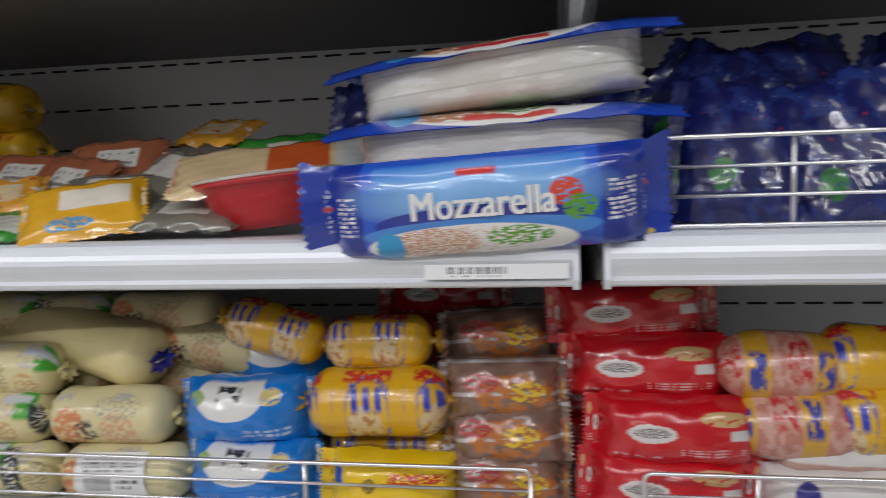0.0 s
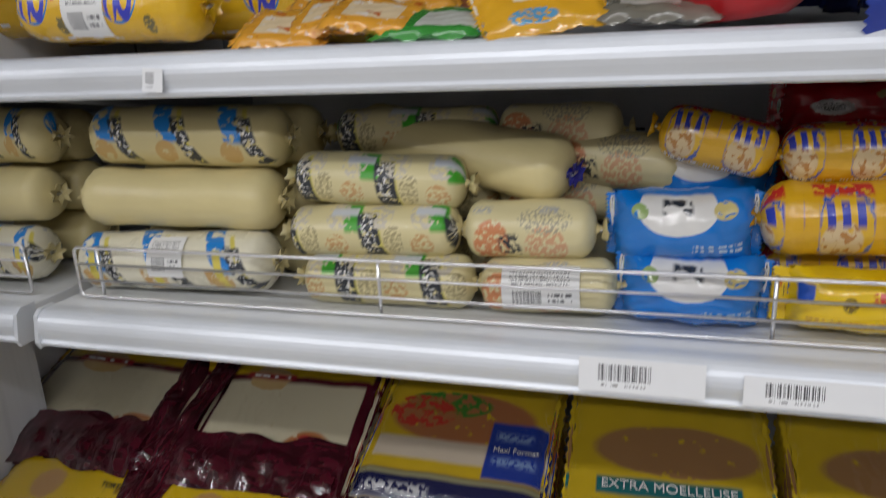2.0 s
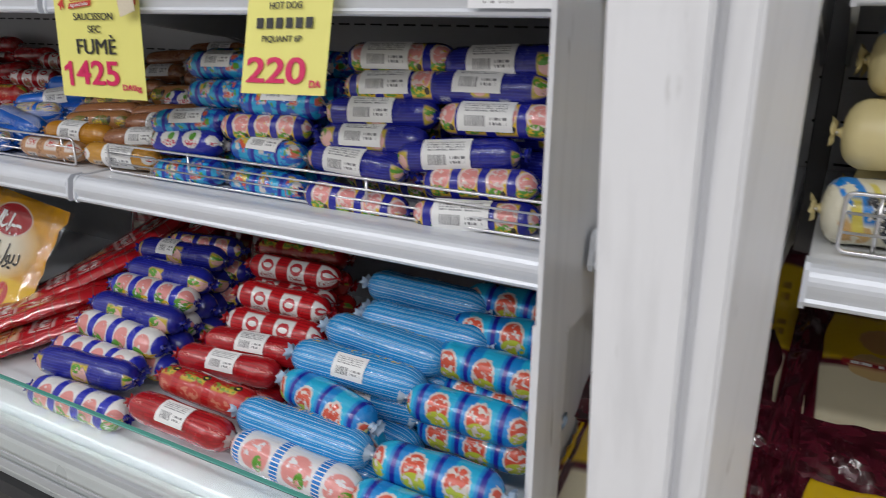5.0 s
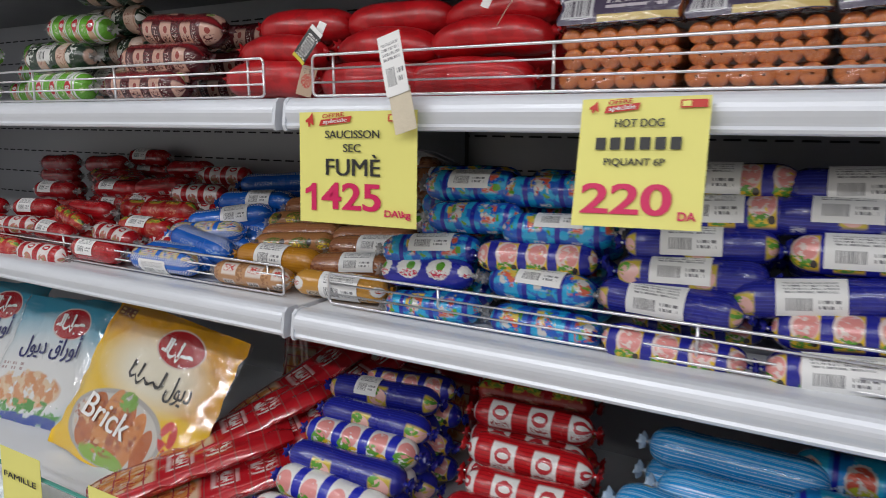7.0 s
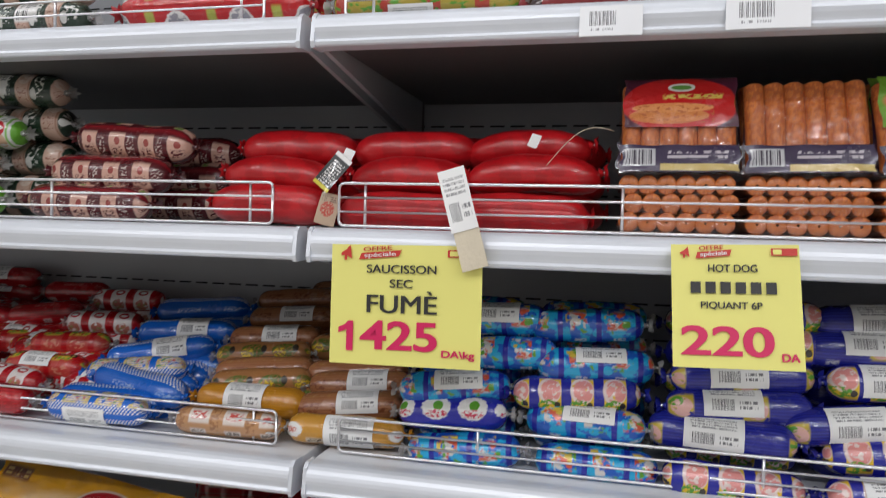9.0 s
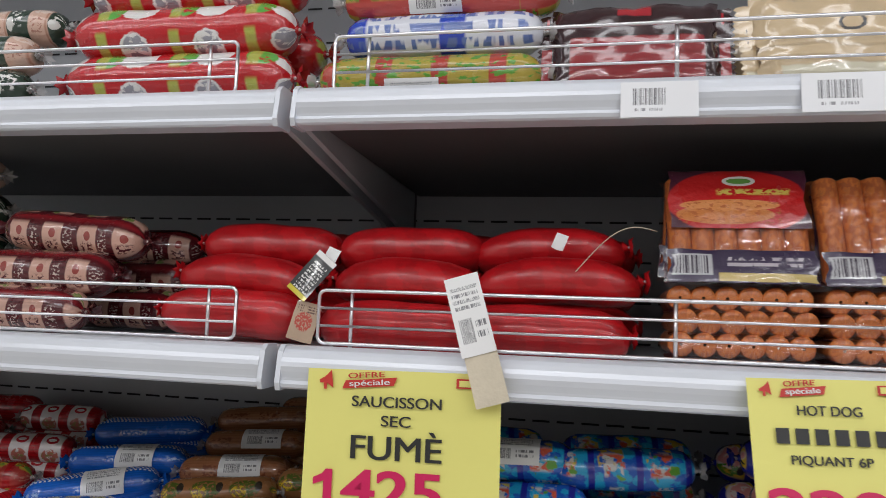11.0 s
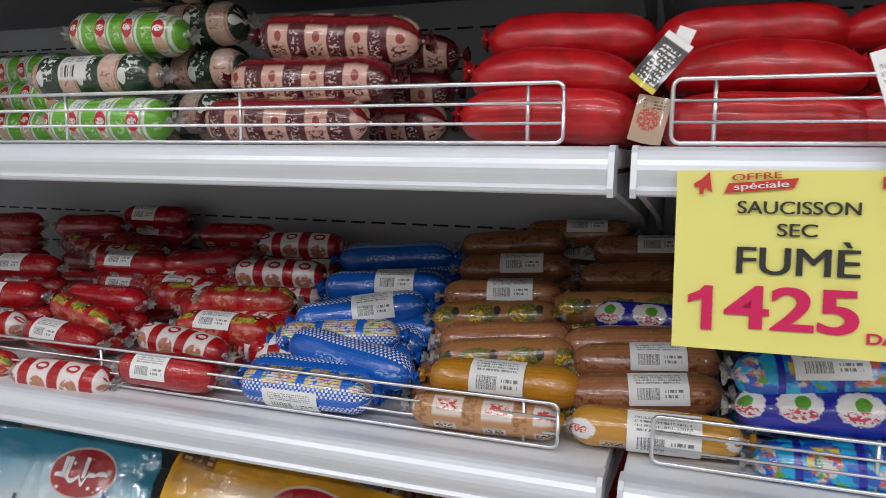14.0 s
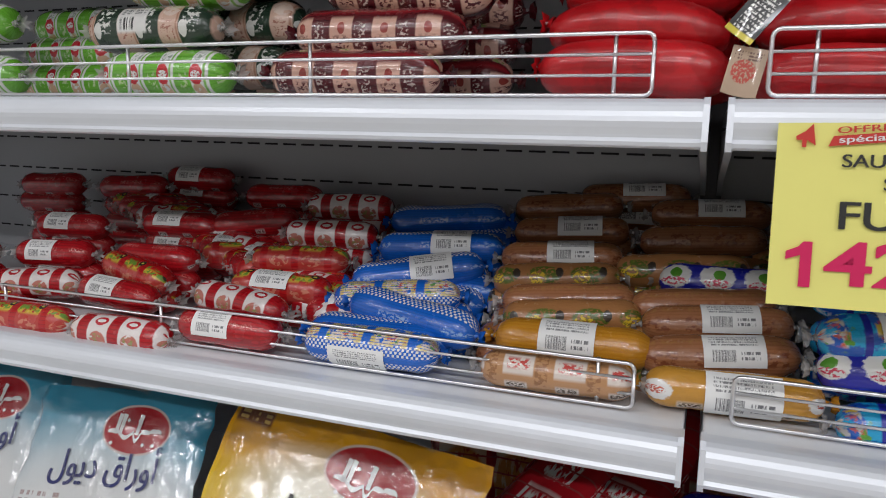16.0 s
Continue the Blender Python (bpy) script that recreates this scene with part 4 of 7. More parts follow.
M_YELCH = printed("yellow_casing", (0.68, 0.38, 0.012), [("rows", (0.60, 0.32, 0.01), 22, 0.0, 0.25), ("spots", (0.02, 0.10, 0.42), 2.0, 1.0, 0.48, 0.30, 0.33, 0.20), ("spots", (0.70, 0.42, 0.02), 2.0, 1.0, 0.48, 0.30, 0.30, 0.175), ("spotblotch", (0.66, 0.50, 0.28), 2.0, 1.0, 0.44, 0.24, 0.24, 0.11, 5.0, 0.34), ("spotblotch", (0.44, 0.20, 0.05), 2.0, 1.0, 0.44, 0.24, 0.24, 0.11, 9.0, 0.56), ("slash", (0.03, 0.05, 0.42), 12.0, 1.2, 0.0, 0.55, 0.32, 0.43, 9.0, 0.36), ("bands", (0.68, 0.38, 0.012), 2.0, 0.0, 0.18), ("bands", (0.68, 0.38, 0.012), 2.0, 0.78, 1.0), ("slash", (0.52, 0.02, 0.02), 2.0, 0.0, 0.12, 0.8, 0.46, 0.54, 24.0, 0.44), ("script", WHT, 0.1, 0.9, 0.10, 0.14, 50.0, 1)])
M_YELROLL = printed("yellow_roll_film", (0.74, 0.44, 0.015), [("disc", (0.03, 0.20, 0.55), 0.150, 0.40, 0.10, 0.13), ("disc", (0.74, 0.44, 0.015), 0.150, 0.40, 0.092, 0.115), ("disc", (0.04, 0.05, 0.48), 0.115, 0.40, 0.038, 0.12), ("disc", (0.74, 0.44, 0.015), 0.115, 0.37, 0.016, 0.09), ("disc", (0.04, 0.05, 0.48), 0.185, 0.40, 0.042, 0.12), ("disc", (0.74, 0.44, 0.015), 0.185, 0.40, 0.020, 0.065), ("box", (0.70, 0.55, 0.03), 0.080, 0.220, 0.39, 0.415), ("script", (0.50, 0.015, 0.02), 0.250, 0.420, 0.37, 0.45, 44.0, 1), ("spotblotch", (0.15, 0.12, 0.03), 1.0, 1.0, 0.300, 0.26, 0.03, 0.05, 22.0, 0.42), ("slash", (0.45, 0.42, 0.1), 1.0, 0.0, 0.100, 0.400, 0.5, 0.56, 22.0, 0.48), ("disc", (0.03, 0.20, 0.55), 0.650, 0.40, 0.10, 0.13), ("disc", (0.74, 0.44, 0.015), 0.650, 0.40, 0.092, 0.115), ("disc", (0.04, 0.05, 0.48), 0.615, 0.40, 0.038, 0.12), ("disc", (0.74, 0.44, 0.015), 0.615, 0.37, 0.016, 0.09), ("disc", (0.04, 0.05, 0.48), 0.685, 0.40, 0.042, 0.12), ("disc", (0.74, 0.44, 0.015), 0.685, 0.40, 0.020, 0.065), ("box", (0.70, 0.55, 0.03), 0.580, 0.720, 0.39, 0.415), ("script", (0.50, 0.015, 0.02), 0.750, 0.920, 0.37, 0.45, 44.0, 1), ("spotblotch", (0.15, 0.12, 0.03), 1.0, 1.0, 0.800, 0.26, 0.03, 0.05, 22.0, 0.42), ("slash", (0.45, 0.42, 0.1), 1.0, 0.0, 0.600, 0.900, 0.5, 0.56, 22.0, 0.48), ("box", (0.03, 0.06, 0.5), 0.46, 0.49, 0.36, 0.50), ("script", WHT, 0.1, 0.6, 0.16, 0.20, 40.0, 1)])

casing("red_sausage", 0.165, 0.0275, M_REDP, "short red sausage in printed casing with white barcode sticker", sticker=(-0.045, 0.015, 0.30, 0.54), tailmat=FILM_TAIL)
casing("red_bare_sausage", 0.165, 0.0275, M_REDP, "short red sausage in glossy plastic casing", tailmat=FILM_TAIL)
casing("red_white_sausage", 0.172, 0.0275, M_REDW, "red and white printed sausage in glossy casing", tailmat=FILM_TAIL)
casing("red_yellow_sausage", 0.172, 0.0275, M_REDY, "red sausage with yellow and green print", tailmat=FILM_TAIL)
casing("red_yellow_tagged_sausage", 0.172, 0.0275, M_REDY, "red and yellow printed sausage with white barcode sticker", sticker=(-0.04, 0.025, 0.32, 0.55), tailmat=FILM_TAIL)
casing("blue_sausage", 0.205, 0.029, M_BCHK, "bright blue sausage with white checked stripe", tailmat=M_BCHK)
casing("blue_tagged_sausage", 0.205, 0.029, M_BCHK, "blue checked sausage with white barcode sticker", sticker=(-0.01, 0.055, 0.28, 0.56), tailmat=M_BCHK)
casing("blue_yellow_sausage", 0.19, 0.028, M_BYEL, "blue sausage with yellow picture band and checks", sticker=(-0.05, 0.03, 0.14, 0.34), tailmat=M_BCHK)
casing("brown_sausage", 0.185, 0.0265, M_BROWN, "brown smoked sausage in clear casing", tailmat=FILM_TAIL)
casing("brown_tagged_sausage", 0.185, 0.0265, M_BROWN, "brown sausage with white barcode sticker", sticker=(-0.02, 0.05, 0.30, 0.58), tailmat=FILM_TAIL)
casing("brown_print_sausage", 0.185, 0.0265, M_BROWNP, "brown sausage with dark green printed leaves", tailmat=FILM_TAIL)
casing("gold_sausage", 0.2, 0.0285, M_GOLD, "golden yellow sausage with white barcode sticker", sticker=(-0.04, 0.03, 0.22, 0.55), tailmat=M_GOLD)
casing("tan_sausage", 0.185, 0.0245, M_TAN, "tan sausage with white oval print", tailmat=FILM_TAIL)
casing("gold_white_sausage", 0.19, 0.0250, M_GOLDW, "golden sausage with white printed ovals and sticker", sticker=(-0.03, 0.05, 0.12, 0.50), tailmat=M_GOLD)
casing("navy_sausage", 0.19, 0.0275, M_NAVY, "dark blue sausage with yellow and pink prints", tailmat=M_NAVYP)
casing("navy_tagged_sausage", 0.2, 0.0285, M_NAVYP, "dark blue sausage with large white barcode sticker", sticker=(-0.05, 0.03, 0.24, 0.54), tailmat=M_NAVYP)
casing("navy_flower_tagged_sausage", 0.2, 0.0285, M_NAVY, "dark blue picture sausage with white barcode sticker", sticker=(-0.06, 0.03, 0.22, 0.52), tailmat=M_NAVYP)
casing("cyan_sausage", 0.175, 0.0275, M_CYANP, "light blue sausage with colourful picture print", tailmat=FILM_TAIL)
casing("cyan_tagged_sausage", 0.175, 0.0275, M_CYANP, "light blue picture sausage with white barcode sticker", sticker=(-0.03, 0.045, 0.32, 0.58), tailmat=FILM_TAIL)
casing("blue_white_sausage", 0.17, 0.0275, M_BWHT, "dark blue sausage with white leaf prints", tailmat=FILM_TAIL)
casing("long_cyan_sausage", 0.25, 0.034, M_CYANL, "long light blue striped sausage", tails=0.02, tailmat=M_CYANL)
casing("long_cyan_tagged_sausage", 0.25, 0.034, M_CYANL, "long light blue striped sausage with white sticker", tails=0.02, sticker=(-0.03, 0.03, 0.32, 0.52), tailmat=M_CYANL)
casing("red_square_sausage", 0.22, 0.030, M_REDSQ, "long red sausage with white printed badges", tailmat=M_REDSQ)
casing("red_long_tagged_sausage", 0.23, 0.029, M_REDP, "long red sausage with white sticker", sticker=(-0.03, 0.035, 0.32, 0.56), tailmat=M_REDP)
casing("flower_sausage", 0.24, 0.031, M_FLOWER, "blue sausage with pink flower pictures", tailmat=M_NAVYP)
casing("long_navy_sausage", 0.24, 0.031, M_NAVYP, "long glossy dark blue sausage", tailmat=M_NAVYP)
casing("long_navy_tagged_sausage", 0.24, 0.031, M_NAVYP, "long dark blue sausage with white sticker", sticker=(-0.05, 0.0, 0.3, 0.55), tailmat=M_NAVYP)
casing("picture_cyan_sausage", 0.20, 0.033, M_CYANQ, "long light blue sausage with food pictures", tails=0.02, tailmat=M_CYANL)
casing("pink_white_sausage", 0.24, 0.032, M_PINKW, "white and pink sausage with blue stripes", tails=0.02, tailmat=FILM_TAIL)
casing("red_picture_sausage", 0.22, 0.029, M_REDY, "long red sausage with yellow food pictures", tailmat=M_REDP)
casing("green_sausage", 0.21, 0.034, M_GREEN, "thick green and white banded sausage", tailmat=FILM_TAIL, tails=0.02)
casing("dark_green_sausage", 0.225, 0.034, M_DGREEN, "thick dark green and pink printed sausage", tailmat=FILM_TAIL, tails=0.02)
casing("maroon_sausage", 0.235, 0.034, M_CHOC, "thick maroon sausage with pink printed blocks", tailmat=M_CHOC, tails=0.02)
casing("red_salami", 0.203, 0.0375, M_SALAMI, "plain glossy red wax-coated salami", category="salami", name="salami", tails=0.008, nose=1.3, tailmat=M_SALAMI, squash=0.84, bend=-0.004)
casing("red_bowed_salami", 0.200, 0.0370, M_SALAMI, "bowed glossy red wax-coated salami", category="salami", name="salami", tails=0.012, nose=1.7, tailmat=M_SALAMI, squash=0.80, bend=-0.011)
casing("cream_log", 0.298, 0.0425, M_CREAM, "long plain cream-coloured poultry roll", category="meat roll", name="meat_roll", tails=0.014, nose=0.55, tailmat=M_CREAM)
casing("cream_blue_log", 0.292, 0.0420, M_CRBLUE, "long cream meat roll with blue and black print", category="meat roll", name="meat_roll", tails=0.014, nose=0.55, tailmat=M_CREAM)
casing("cream_blue_tagged_log", 0.298, 0.0425, M_CRGLARE, "cream and blue meat roll with white sticker", category="meat roll", name="meat_roll", tails=0.014, nose=0.55, tailmat=M_CREAM, sticker=(-0.02, 0.035, 0.26, 0.48))
for tag, mm in (("cream_short_log", M_CREAM), ("cream_blue_short_log", M_CRBLUE), ("cream_pale_short_log", M_CRGLARE)):
    casing(tag, 0.166, 0.0420, mm, "cream meat roll at the case end", category="meat roll", name="meat_roll", tails=0.014, nose=0.55, tailmat=M_CREAM)
casing("cream_green_log", 0.222, 0.0345, M_CRGRN, "cream meat roll with green and black print", category="meat roll", name="meat_roll", tails=0.016, nose=0.55, tailmat=M_CREAM)
casing("cream_red_log", 0.155, 0.0365, M_CRRED, "short cream meat roll with red print", category="meat roll", name="meat_roll", tails=0.016, nose=0.6, tailmat=M_CREAM)
casing("cream_red_tagged_log", 0.16, 0.0345, M_CRRED, "short cream meat roll with white sticker", category="meat roll", name="meat_roll", tails=0.016, nose=0.6, tailmat=M_CREAM, sticker=(-0.05, 0.04, 0.2, 0.46))
casing("cream_long_log", 0.32, 0.043, M_CREAM, "large plain cream meat roll lying askew", category="meat roll", name="meat_roll", tails=0.012, nose=0.6, tailmat=M_BWHT)
casing("yellow_roll", 0.165, 0.042, M_YELCH, "short yellow cheese-filled roll with blue and red print", category="meat roll", name="meat_roll", tails=0.014, nose=0.7, tailmat=M_YELCH)
casing("yellow_small_roll", 0.125, 0.033, M_YELCH, "small yellow roll with blue and red print", category="meat roll", name="meat_roll", tails=0.014, nose=0.7, tailmat=M_YELCH)
casing("long_yellow_roll", 0.27, 0.042, M_YELROLL, "long yellow roll with blue and red print", category="meat roll", name="meat_roll", tails=0.012, nose=0.55, tailmat=M_YELROLL)
casing("long_yellow_tagged_roll", 0.27, 0.042, M_YELROLL, "long yellow roll with white barcode sticker", category="meat roll", name="meat_roll", tails=0.012, nose=0.55, tailmat=M_YELROLL, sticker=(-0.045, 0.02, 0.2, 0.48))
casing("pink_yellow_roll", 0.135, 0.040, printed("pink_yellow_casing", (0.50, 0.20, 0.15), [("slash", (0.60, 0.34, 0.28), 4.0, 0.3, 0.0, 1.0, 0.1, 0.6, 14.0, 0.50), ("bands", (0.62, 0.34, 0.03), 2.0, 0.5, 0.86), ("slash", (0.03, 0.04, 0.3), 2.0, 0.0, 0.55, 0.80, 0.26, 0.44, 14.0, 0.46), ("slash", (0.5, 0.03, 0.03), 2.0, 0.0, 0.1, 0.45, 0.3, 0.5, 22.0, 0.52)]), "short pink and yellow printed meat roll", category="meat roll", name="meat_roll", tails=0.012, tailmat=FILM_TAIL)

# ---- goods: sausages and rolls ----
# the heap on the lower shelf, left of the joint
pile("red_yellow_sausage", -3.246, 1.061, 1.044, 3, 0, 1.052, 0.04)
pile("red_white_sausage", -3.053, 1.057, 1.043, 1, 0, 1.052, 0.04)
pile("red_sausage", -2.878, 1.080, 1.066, 0, 0, 1.052, 0.04)
pile("red_white_sausage", -3.319, 1.144, 1.078, 8, 3, 1.052, 0.04)
pile("red_sausage", -3.134, 1.137, 1.078, -6, -2, 1.052, 0.04)
pile("red_yellow_sausage", -3.149, 1.195, 1.102, -16, -6, 1.052, 0.04)
pile("red_white_sausage", -2.906, 1.144, 1.085, -9, -3, 1.052, 0.04)
pile("red_yellow_tagged_sausage", -2.870, 1.199, 1.100, 1, 0, 1.052, 0.04)
pile("red_sausage", -3.369, 1.230, 1.112, 4, 2, 1.052, 0.04)
pile("red_bare_sausage", -3.149, 1.245, 1.118, 1, 0, 1.052, 0.04)
pile("red_yellow_sausage", -2.880, 1.275, 1.130, 6, 2, 1.052, 0.04)
pile("red_sausage", -3.424, 1.321, 1.148, 2, 1, 1.052, 0.04)
pile("red_sausage", -3.186, 1.353, 1.161, 3, 1, 1.052, 0.04)
pile("red_bare_sausage", -3.645, 1.478, 1.211, 4, 2, 1.052, 0.04)
pile("red_bare_sausage", -3.422, 1.485, 1.214, 4, 2, 1.052, 0.04)
pile("red_bare_sausage", -3.040, 1.478, 1.211, 2, 1, 1.052, 0.04)
pile("red_white_sausage", -2.882, 1.456, 1.202, 3, 1, 1.052, 0.04)
pile("red_white_sausage", -2.869, 1.359, 1.164, 4, 1, 1.052, 0.04)
pile("red_bare_sausage", -3.038, 1.380, 1.172, 14, 6, 1.052, 0.04)
pile("red_sausage", -3.285, 1.535, 1.234, 0, 0, 1.052, 0.04)
pile("red_bare_sausage", -3.588, 1.211, 1.104, 5, 2, 1.052, 0.04)
pile("red_white_sausage", -3.391, 1.037, 1.035, 7, 3, 1.052, 0.04)
pile("red_white_sausage", -3.506, 1.116, 1.067, 9, 4, 1.052, 0.04)
pile("blue_sausage", -2.679, 1.434, 1.193, 9, 4, 1.052, 0.04)
pile("blue_tagged_sausage", -2.660, 1.345, 1.158, 8, 3, 1.052, 0.04)
pile("blue_tagged_sausage", -2.669, 1.271, 1.128, 20, 8, 1.052, 0.04)
pile("blue_sausage", -2.628, 1.152, 1.092, -11, -5, 1.052, 0.04)
pile("blue_yellow_sausage", -2.676, 1.207, 1.103, 11, 4, 1.052, 0.04)
pile("blue_yellow_sausage", -2.657, 1.082, 1.066, 1, 0, 1.052, 0.04)
pile("blue_sausage", -2.668, 1.128, 1.066, 2, 0, 1.052, 0.04)
pile("brown_tagged_sausage", -2.461, 1.421, 1.188, 7, 3, 1.052, 0.04)
pile("brown_tagged_sausage", -2.461, 1.344, 1.158, 8, 3, 1.052, 0.04)
pile("brown_print_sausage", -2.457, 1.289, 1.135, 9, 4, 1.052, 0.04)
pile("brown_sausage", -2.429, 1.240, 1.116, 10, 4, 1.052, 0.04)
pile("brown_print_sausage", -2.418, 1.206, 1.102, 10, 4, 1.052, 0.04)
pile("gold_sausage", -2.404, 1.146, 1.084, 2, 0, 1.052, 0.04)
pile("tan_sausage", -2.412, 1.084, 1.062, 2, 0, 1.052, 0.04)
pile("brown_sausage", -2.481, 1.498, 1.219, 9, 4, 1.052, 0.04)
pile("brown_tagged_sausage", -2.375, 1.544, 1.238, 6, 2, 1.052, 0.04)
pile("brown_tagged_sausage", -2.250, 1.500, 1.220, 4, 2, 1.052, 0.04)
pile("brown_sausage", -2.259, 1.417, 1.187, 8, 3, 1.052, 0.04)
pile("brown_print_sausage", -2.284, 1.335, 1.154, 7, 3, 1.052, 0.04)
pile("brown_tagged_sausage", -2.234, 1.220, 1.108, 8, 3, 1.052, 0.04)
pile("brown_sausage", -2.253, 1.255, 1.122, 10, 4, 1.052, 0.04)
pile("brown_tagged_sausage", -2.230, 1.161, 1.085, 9, 4, 1.052, 0.04)
pile("gold_white_sausage", -2.214, 1.098, 1.063, 4, 0, 1.052, 0.04)
pile("blue_white_sausage", -2.228, 1.311, 1.144, -0, -0, 1.052, 0.04)
# the stack on the lower shelf, right of the joint
pile("blue_white_sausage", -2.045, 1.116, 1.102, 1, 3, 9, 0.043)
pile("cyan_sausage", -2.022, 1.094, 1.052, 2, 5, 9, 0.043)
pile("cyan_tagged_sausage", -1.843, 1.116, 1.103, 0, 0, 9, 0.043)
pile("cyan_sausage", -1.825, 1.094, 1.050, -0, -1, 9, 0.043)
pile("navy_sausage", -1.858, 1.133, 1.143, 1, 2, 9, 0.043)
pile("cyan_tagged_sausage", -2.046, 1.131, 1.138, 2, 4, 9, 0.043)
pile("cyan_tagged_sausage", -1.832, 1.150, 1.184, 0, 1, 9, 0.043)
pile("cyan_sausage", -1.977, 1.154, 1.194, 1, 3, 9, 0.043)
pile("cyan_tagged_sausage", -1.994, 1.175, 1.243, 1, 2, 9, 0.043)
pile("cyan_sausage", -1.848, 1.175, 1.242, 1, 3, 9, 0.043)
pile("navy_flower_tagged_sausage", -1.422, 1.093, 1.049, 1, 3, 9, 0.043)
pile("navy_sausage", -1.426, 1.113, 1.095, 2, 4, 9, 0.043)
pile("navy_tagged_sausage", -1.471, 1.128, 1.131, 2, 5, 9, 0.043)
pile("navy_tagged_sausage", -1.653, 1.116, 1.104, -1, -1, 9, 0.043)
pile("navy_sausage", -1.639, 1.091, 1.044, -2, -4, 9, 0.043)
pile("navy_tagged_sausage", -1.629, 1.132, 1.141, 1, 2, 9, 0.043)
pile("navy_flower_tagged_sausage", -1.411, 1.151, 1.187, 1, 2, 9, 0.043)
pile("navy_tagged_sausage", -1.440, 1.169, 1.230, 0, 1, 9, 0.043)
pile("navy_tagged_sausage", -1.623, 1.150, 1.183, 1, 2, 9, 0.043)
pile("navy_tagged_sausage", -1.425, 1.186, 1.268, 1, 3, 9, 0.043)
pile("navy_flower_tagged_sausage", -1.608, 1.185, 1.267, 0, 1, 9, 0.043)
pile("navy_flower_tagged_sausage", -1.600, 1.167, 1.224, 1, 3, 9, 0.043)
# the middle shelf, left of the joint
pile("green_sausage", -2.996, 1.162, 1.549, -1, -3, 9, 0.053)
pile("dark_green_sausage", -3.026, 1.126, 1.484, 0, 0, 9, 0.053)
pile("green_sausage", -2.974, 1.090, 1.418, 0, 0, 9, 0.053)
pile("green_sausage", -3.419, 1.138, 1.506, -1, -1, 9, 0.053)
pile("green_sausage", -3.358, 1.090, 1.418, 0, 0, 9, 0.053)
pile("maroon_sausage", -2.638, 1.149, 1.525, -2, -4, 9, 0.053)
pile("maroon_sausage", -2.662, 1.117, 1.467, -1, -1, 9, 0.053)
pile("maroon_sausage", -2.684, 1.089, 1.415, -1, -1, 9, 0.053)
pile("dark_green_sausage", -2.949, 1.209, 1.634, -2, -4, 1.43, 0.066)
pile("red_salami", -2.345, 1.091, 1.420, -0, -1, 9, 0.053)
pile("red_bowed_salami", -2.345, 1.124, 1.470, -2, -3, 9, 0.053)
pile("red_salami", -2.335, 1.175, 1.516, 4, -1, 9, 0.053)
pile("red_salami", -2.122, 1.086, 1.410, -1, -1, 9, 0.053)
pile("red_bowed_salami", -2.122, 1.122, 1.470, -4, -1, 9, 0.053)
pile("red_salami", -2.133, 1.180, 1.514, 3, 1, 9, 0.053)
pile("red_salami", -1.947, 1.086, 1.411, -1, -1, 9, 0.053)
pile("red_bowed_salami", -1.932, 1.122, 1.474, 2, 1, 9, 0.053)
pile("red_bowed_salami", -1.948, 1.182, 1.518, -5, 2, 9, 0.053)
# the lower shelf of the other case
pile("cream_blue_tagged_log", -0.820, 1.116, 1.124, 0, 2, 9, 0.07)
pile("cream_log", -0.812, 1.135, 1.208, 0, 0, 9, 0.07)
pile("cream_blue_log", -0.800, 1.153, 1.289, -0, -1, 9, 0.07)
pile("cream_pale_short_log", -1.127, 1.116, 1.124, 0, 1, 9, 0.07)
pile("cream_short_log", -1.113, 1.135, 1.208, 0, 1, 9, 0.07)
pile("cream_blue_short_log", -1.108, 1.153, 1.292, -0, -1, 9, 0.07)
pile("cream_green_log", -0.511, 1.114, 1.113, 0, 1, 9, 0.07)
pile("cream_green_log", -0.531, 1.127, 1.173, 0, 2, 9, 0.07)
pile("cream_green_log", -0.524, 1.141, 1.235, -0, -2, 9, 0.07)
pile("cream_red_tagged_log", -0.310, 1.114, 1.116, 0, 2, 9, 0.07)
pile("cream_red_log", -0.333, 1.129, 1.180, 0, 1, 9, 0.07)
pile("cream_red_log", -0.232, 1.205, 1.250, -10, -4, 9, 0.07)
pile("cream_long_log", -0.440, 1.205, 1.262, -19, -7, 9, 0.07)
pile("yellow_small_roll", -0.002, 1.148, 1.268, 0, 1, 9, 0.07)
pile("yellow_roll", 0.000, 1.133, 1.201, 0, 2, 9, 0.07)
pile("yellow_roll", 0.005, 1.185, 1.125, 0, 2, 9, 0.07)
pile("pink_yellow_roll", 0.442, 1.143, 1.244, 0, 0, 9, 0.07)
pile("pink_yellow_roll", 0.452, 1.130, 1.186, 0, 1, 9, 0.07)
pile("yellow_roll", 0.561, 1.144, 1.249, -0, -1, 9, 0.07)
pile("yellow_roll", 0.564, 1.132, 1.195, -0, -0, 9, 0.07)
pile("yellow_small_roll", -0.129, 1.151, 1.280, -6, -14, 9, 0.07)
# the upper shelf of the other case
pile("long_yellow_tagged_roll", -0.848, 1.104, 1.455, -4, -2, 1.435, 0.08)
pile("long_yellow_tagged_roll", -0.780, 1.261, 1.533, -10, -5, 1.435, 0.08)
pile("long_yellow_roll", -1.194, 1.299, 1.552, -8, -4, 1.435, 0.08)
pile("long_yellow_roll", -0.742, 1.398, 1.601, -13, -6, 1.435, 0.08)
pile("long_yellow_roll", -1.125, 1.429, 1.617, -7, -4, 1.435, 0.08)
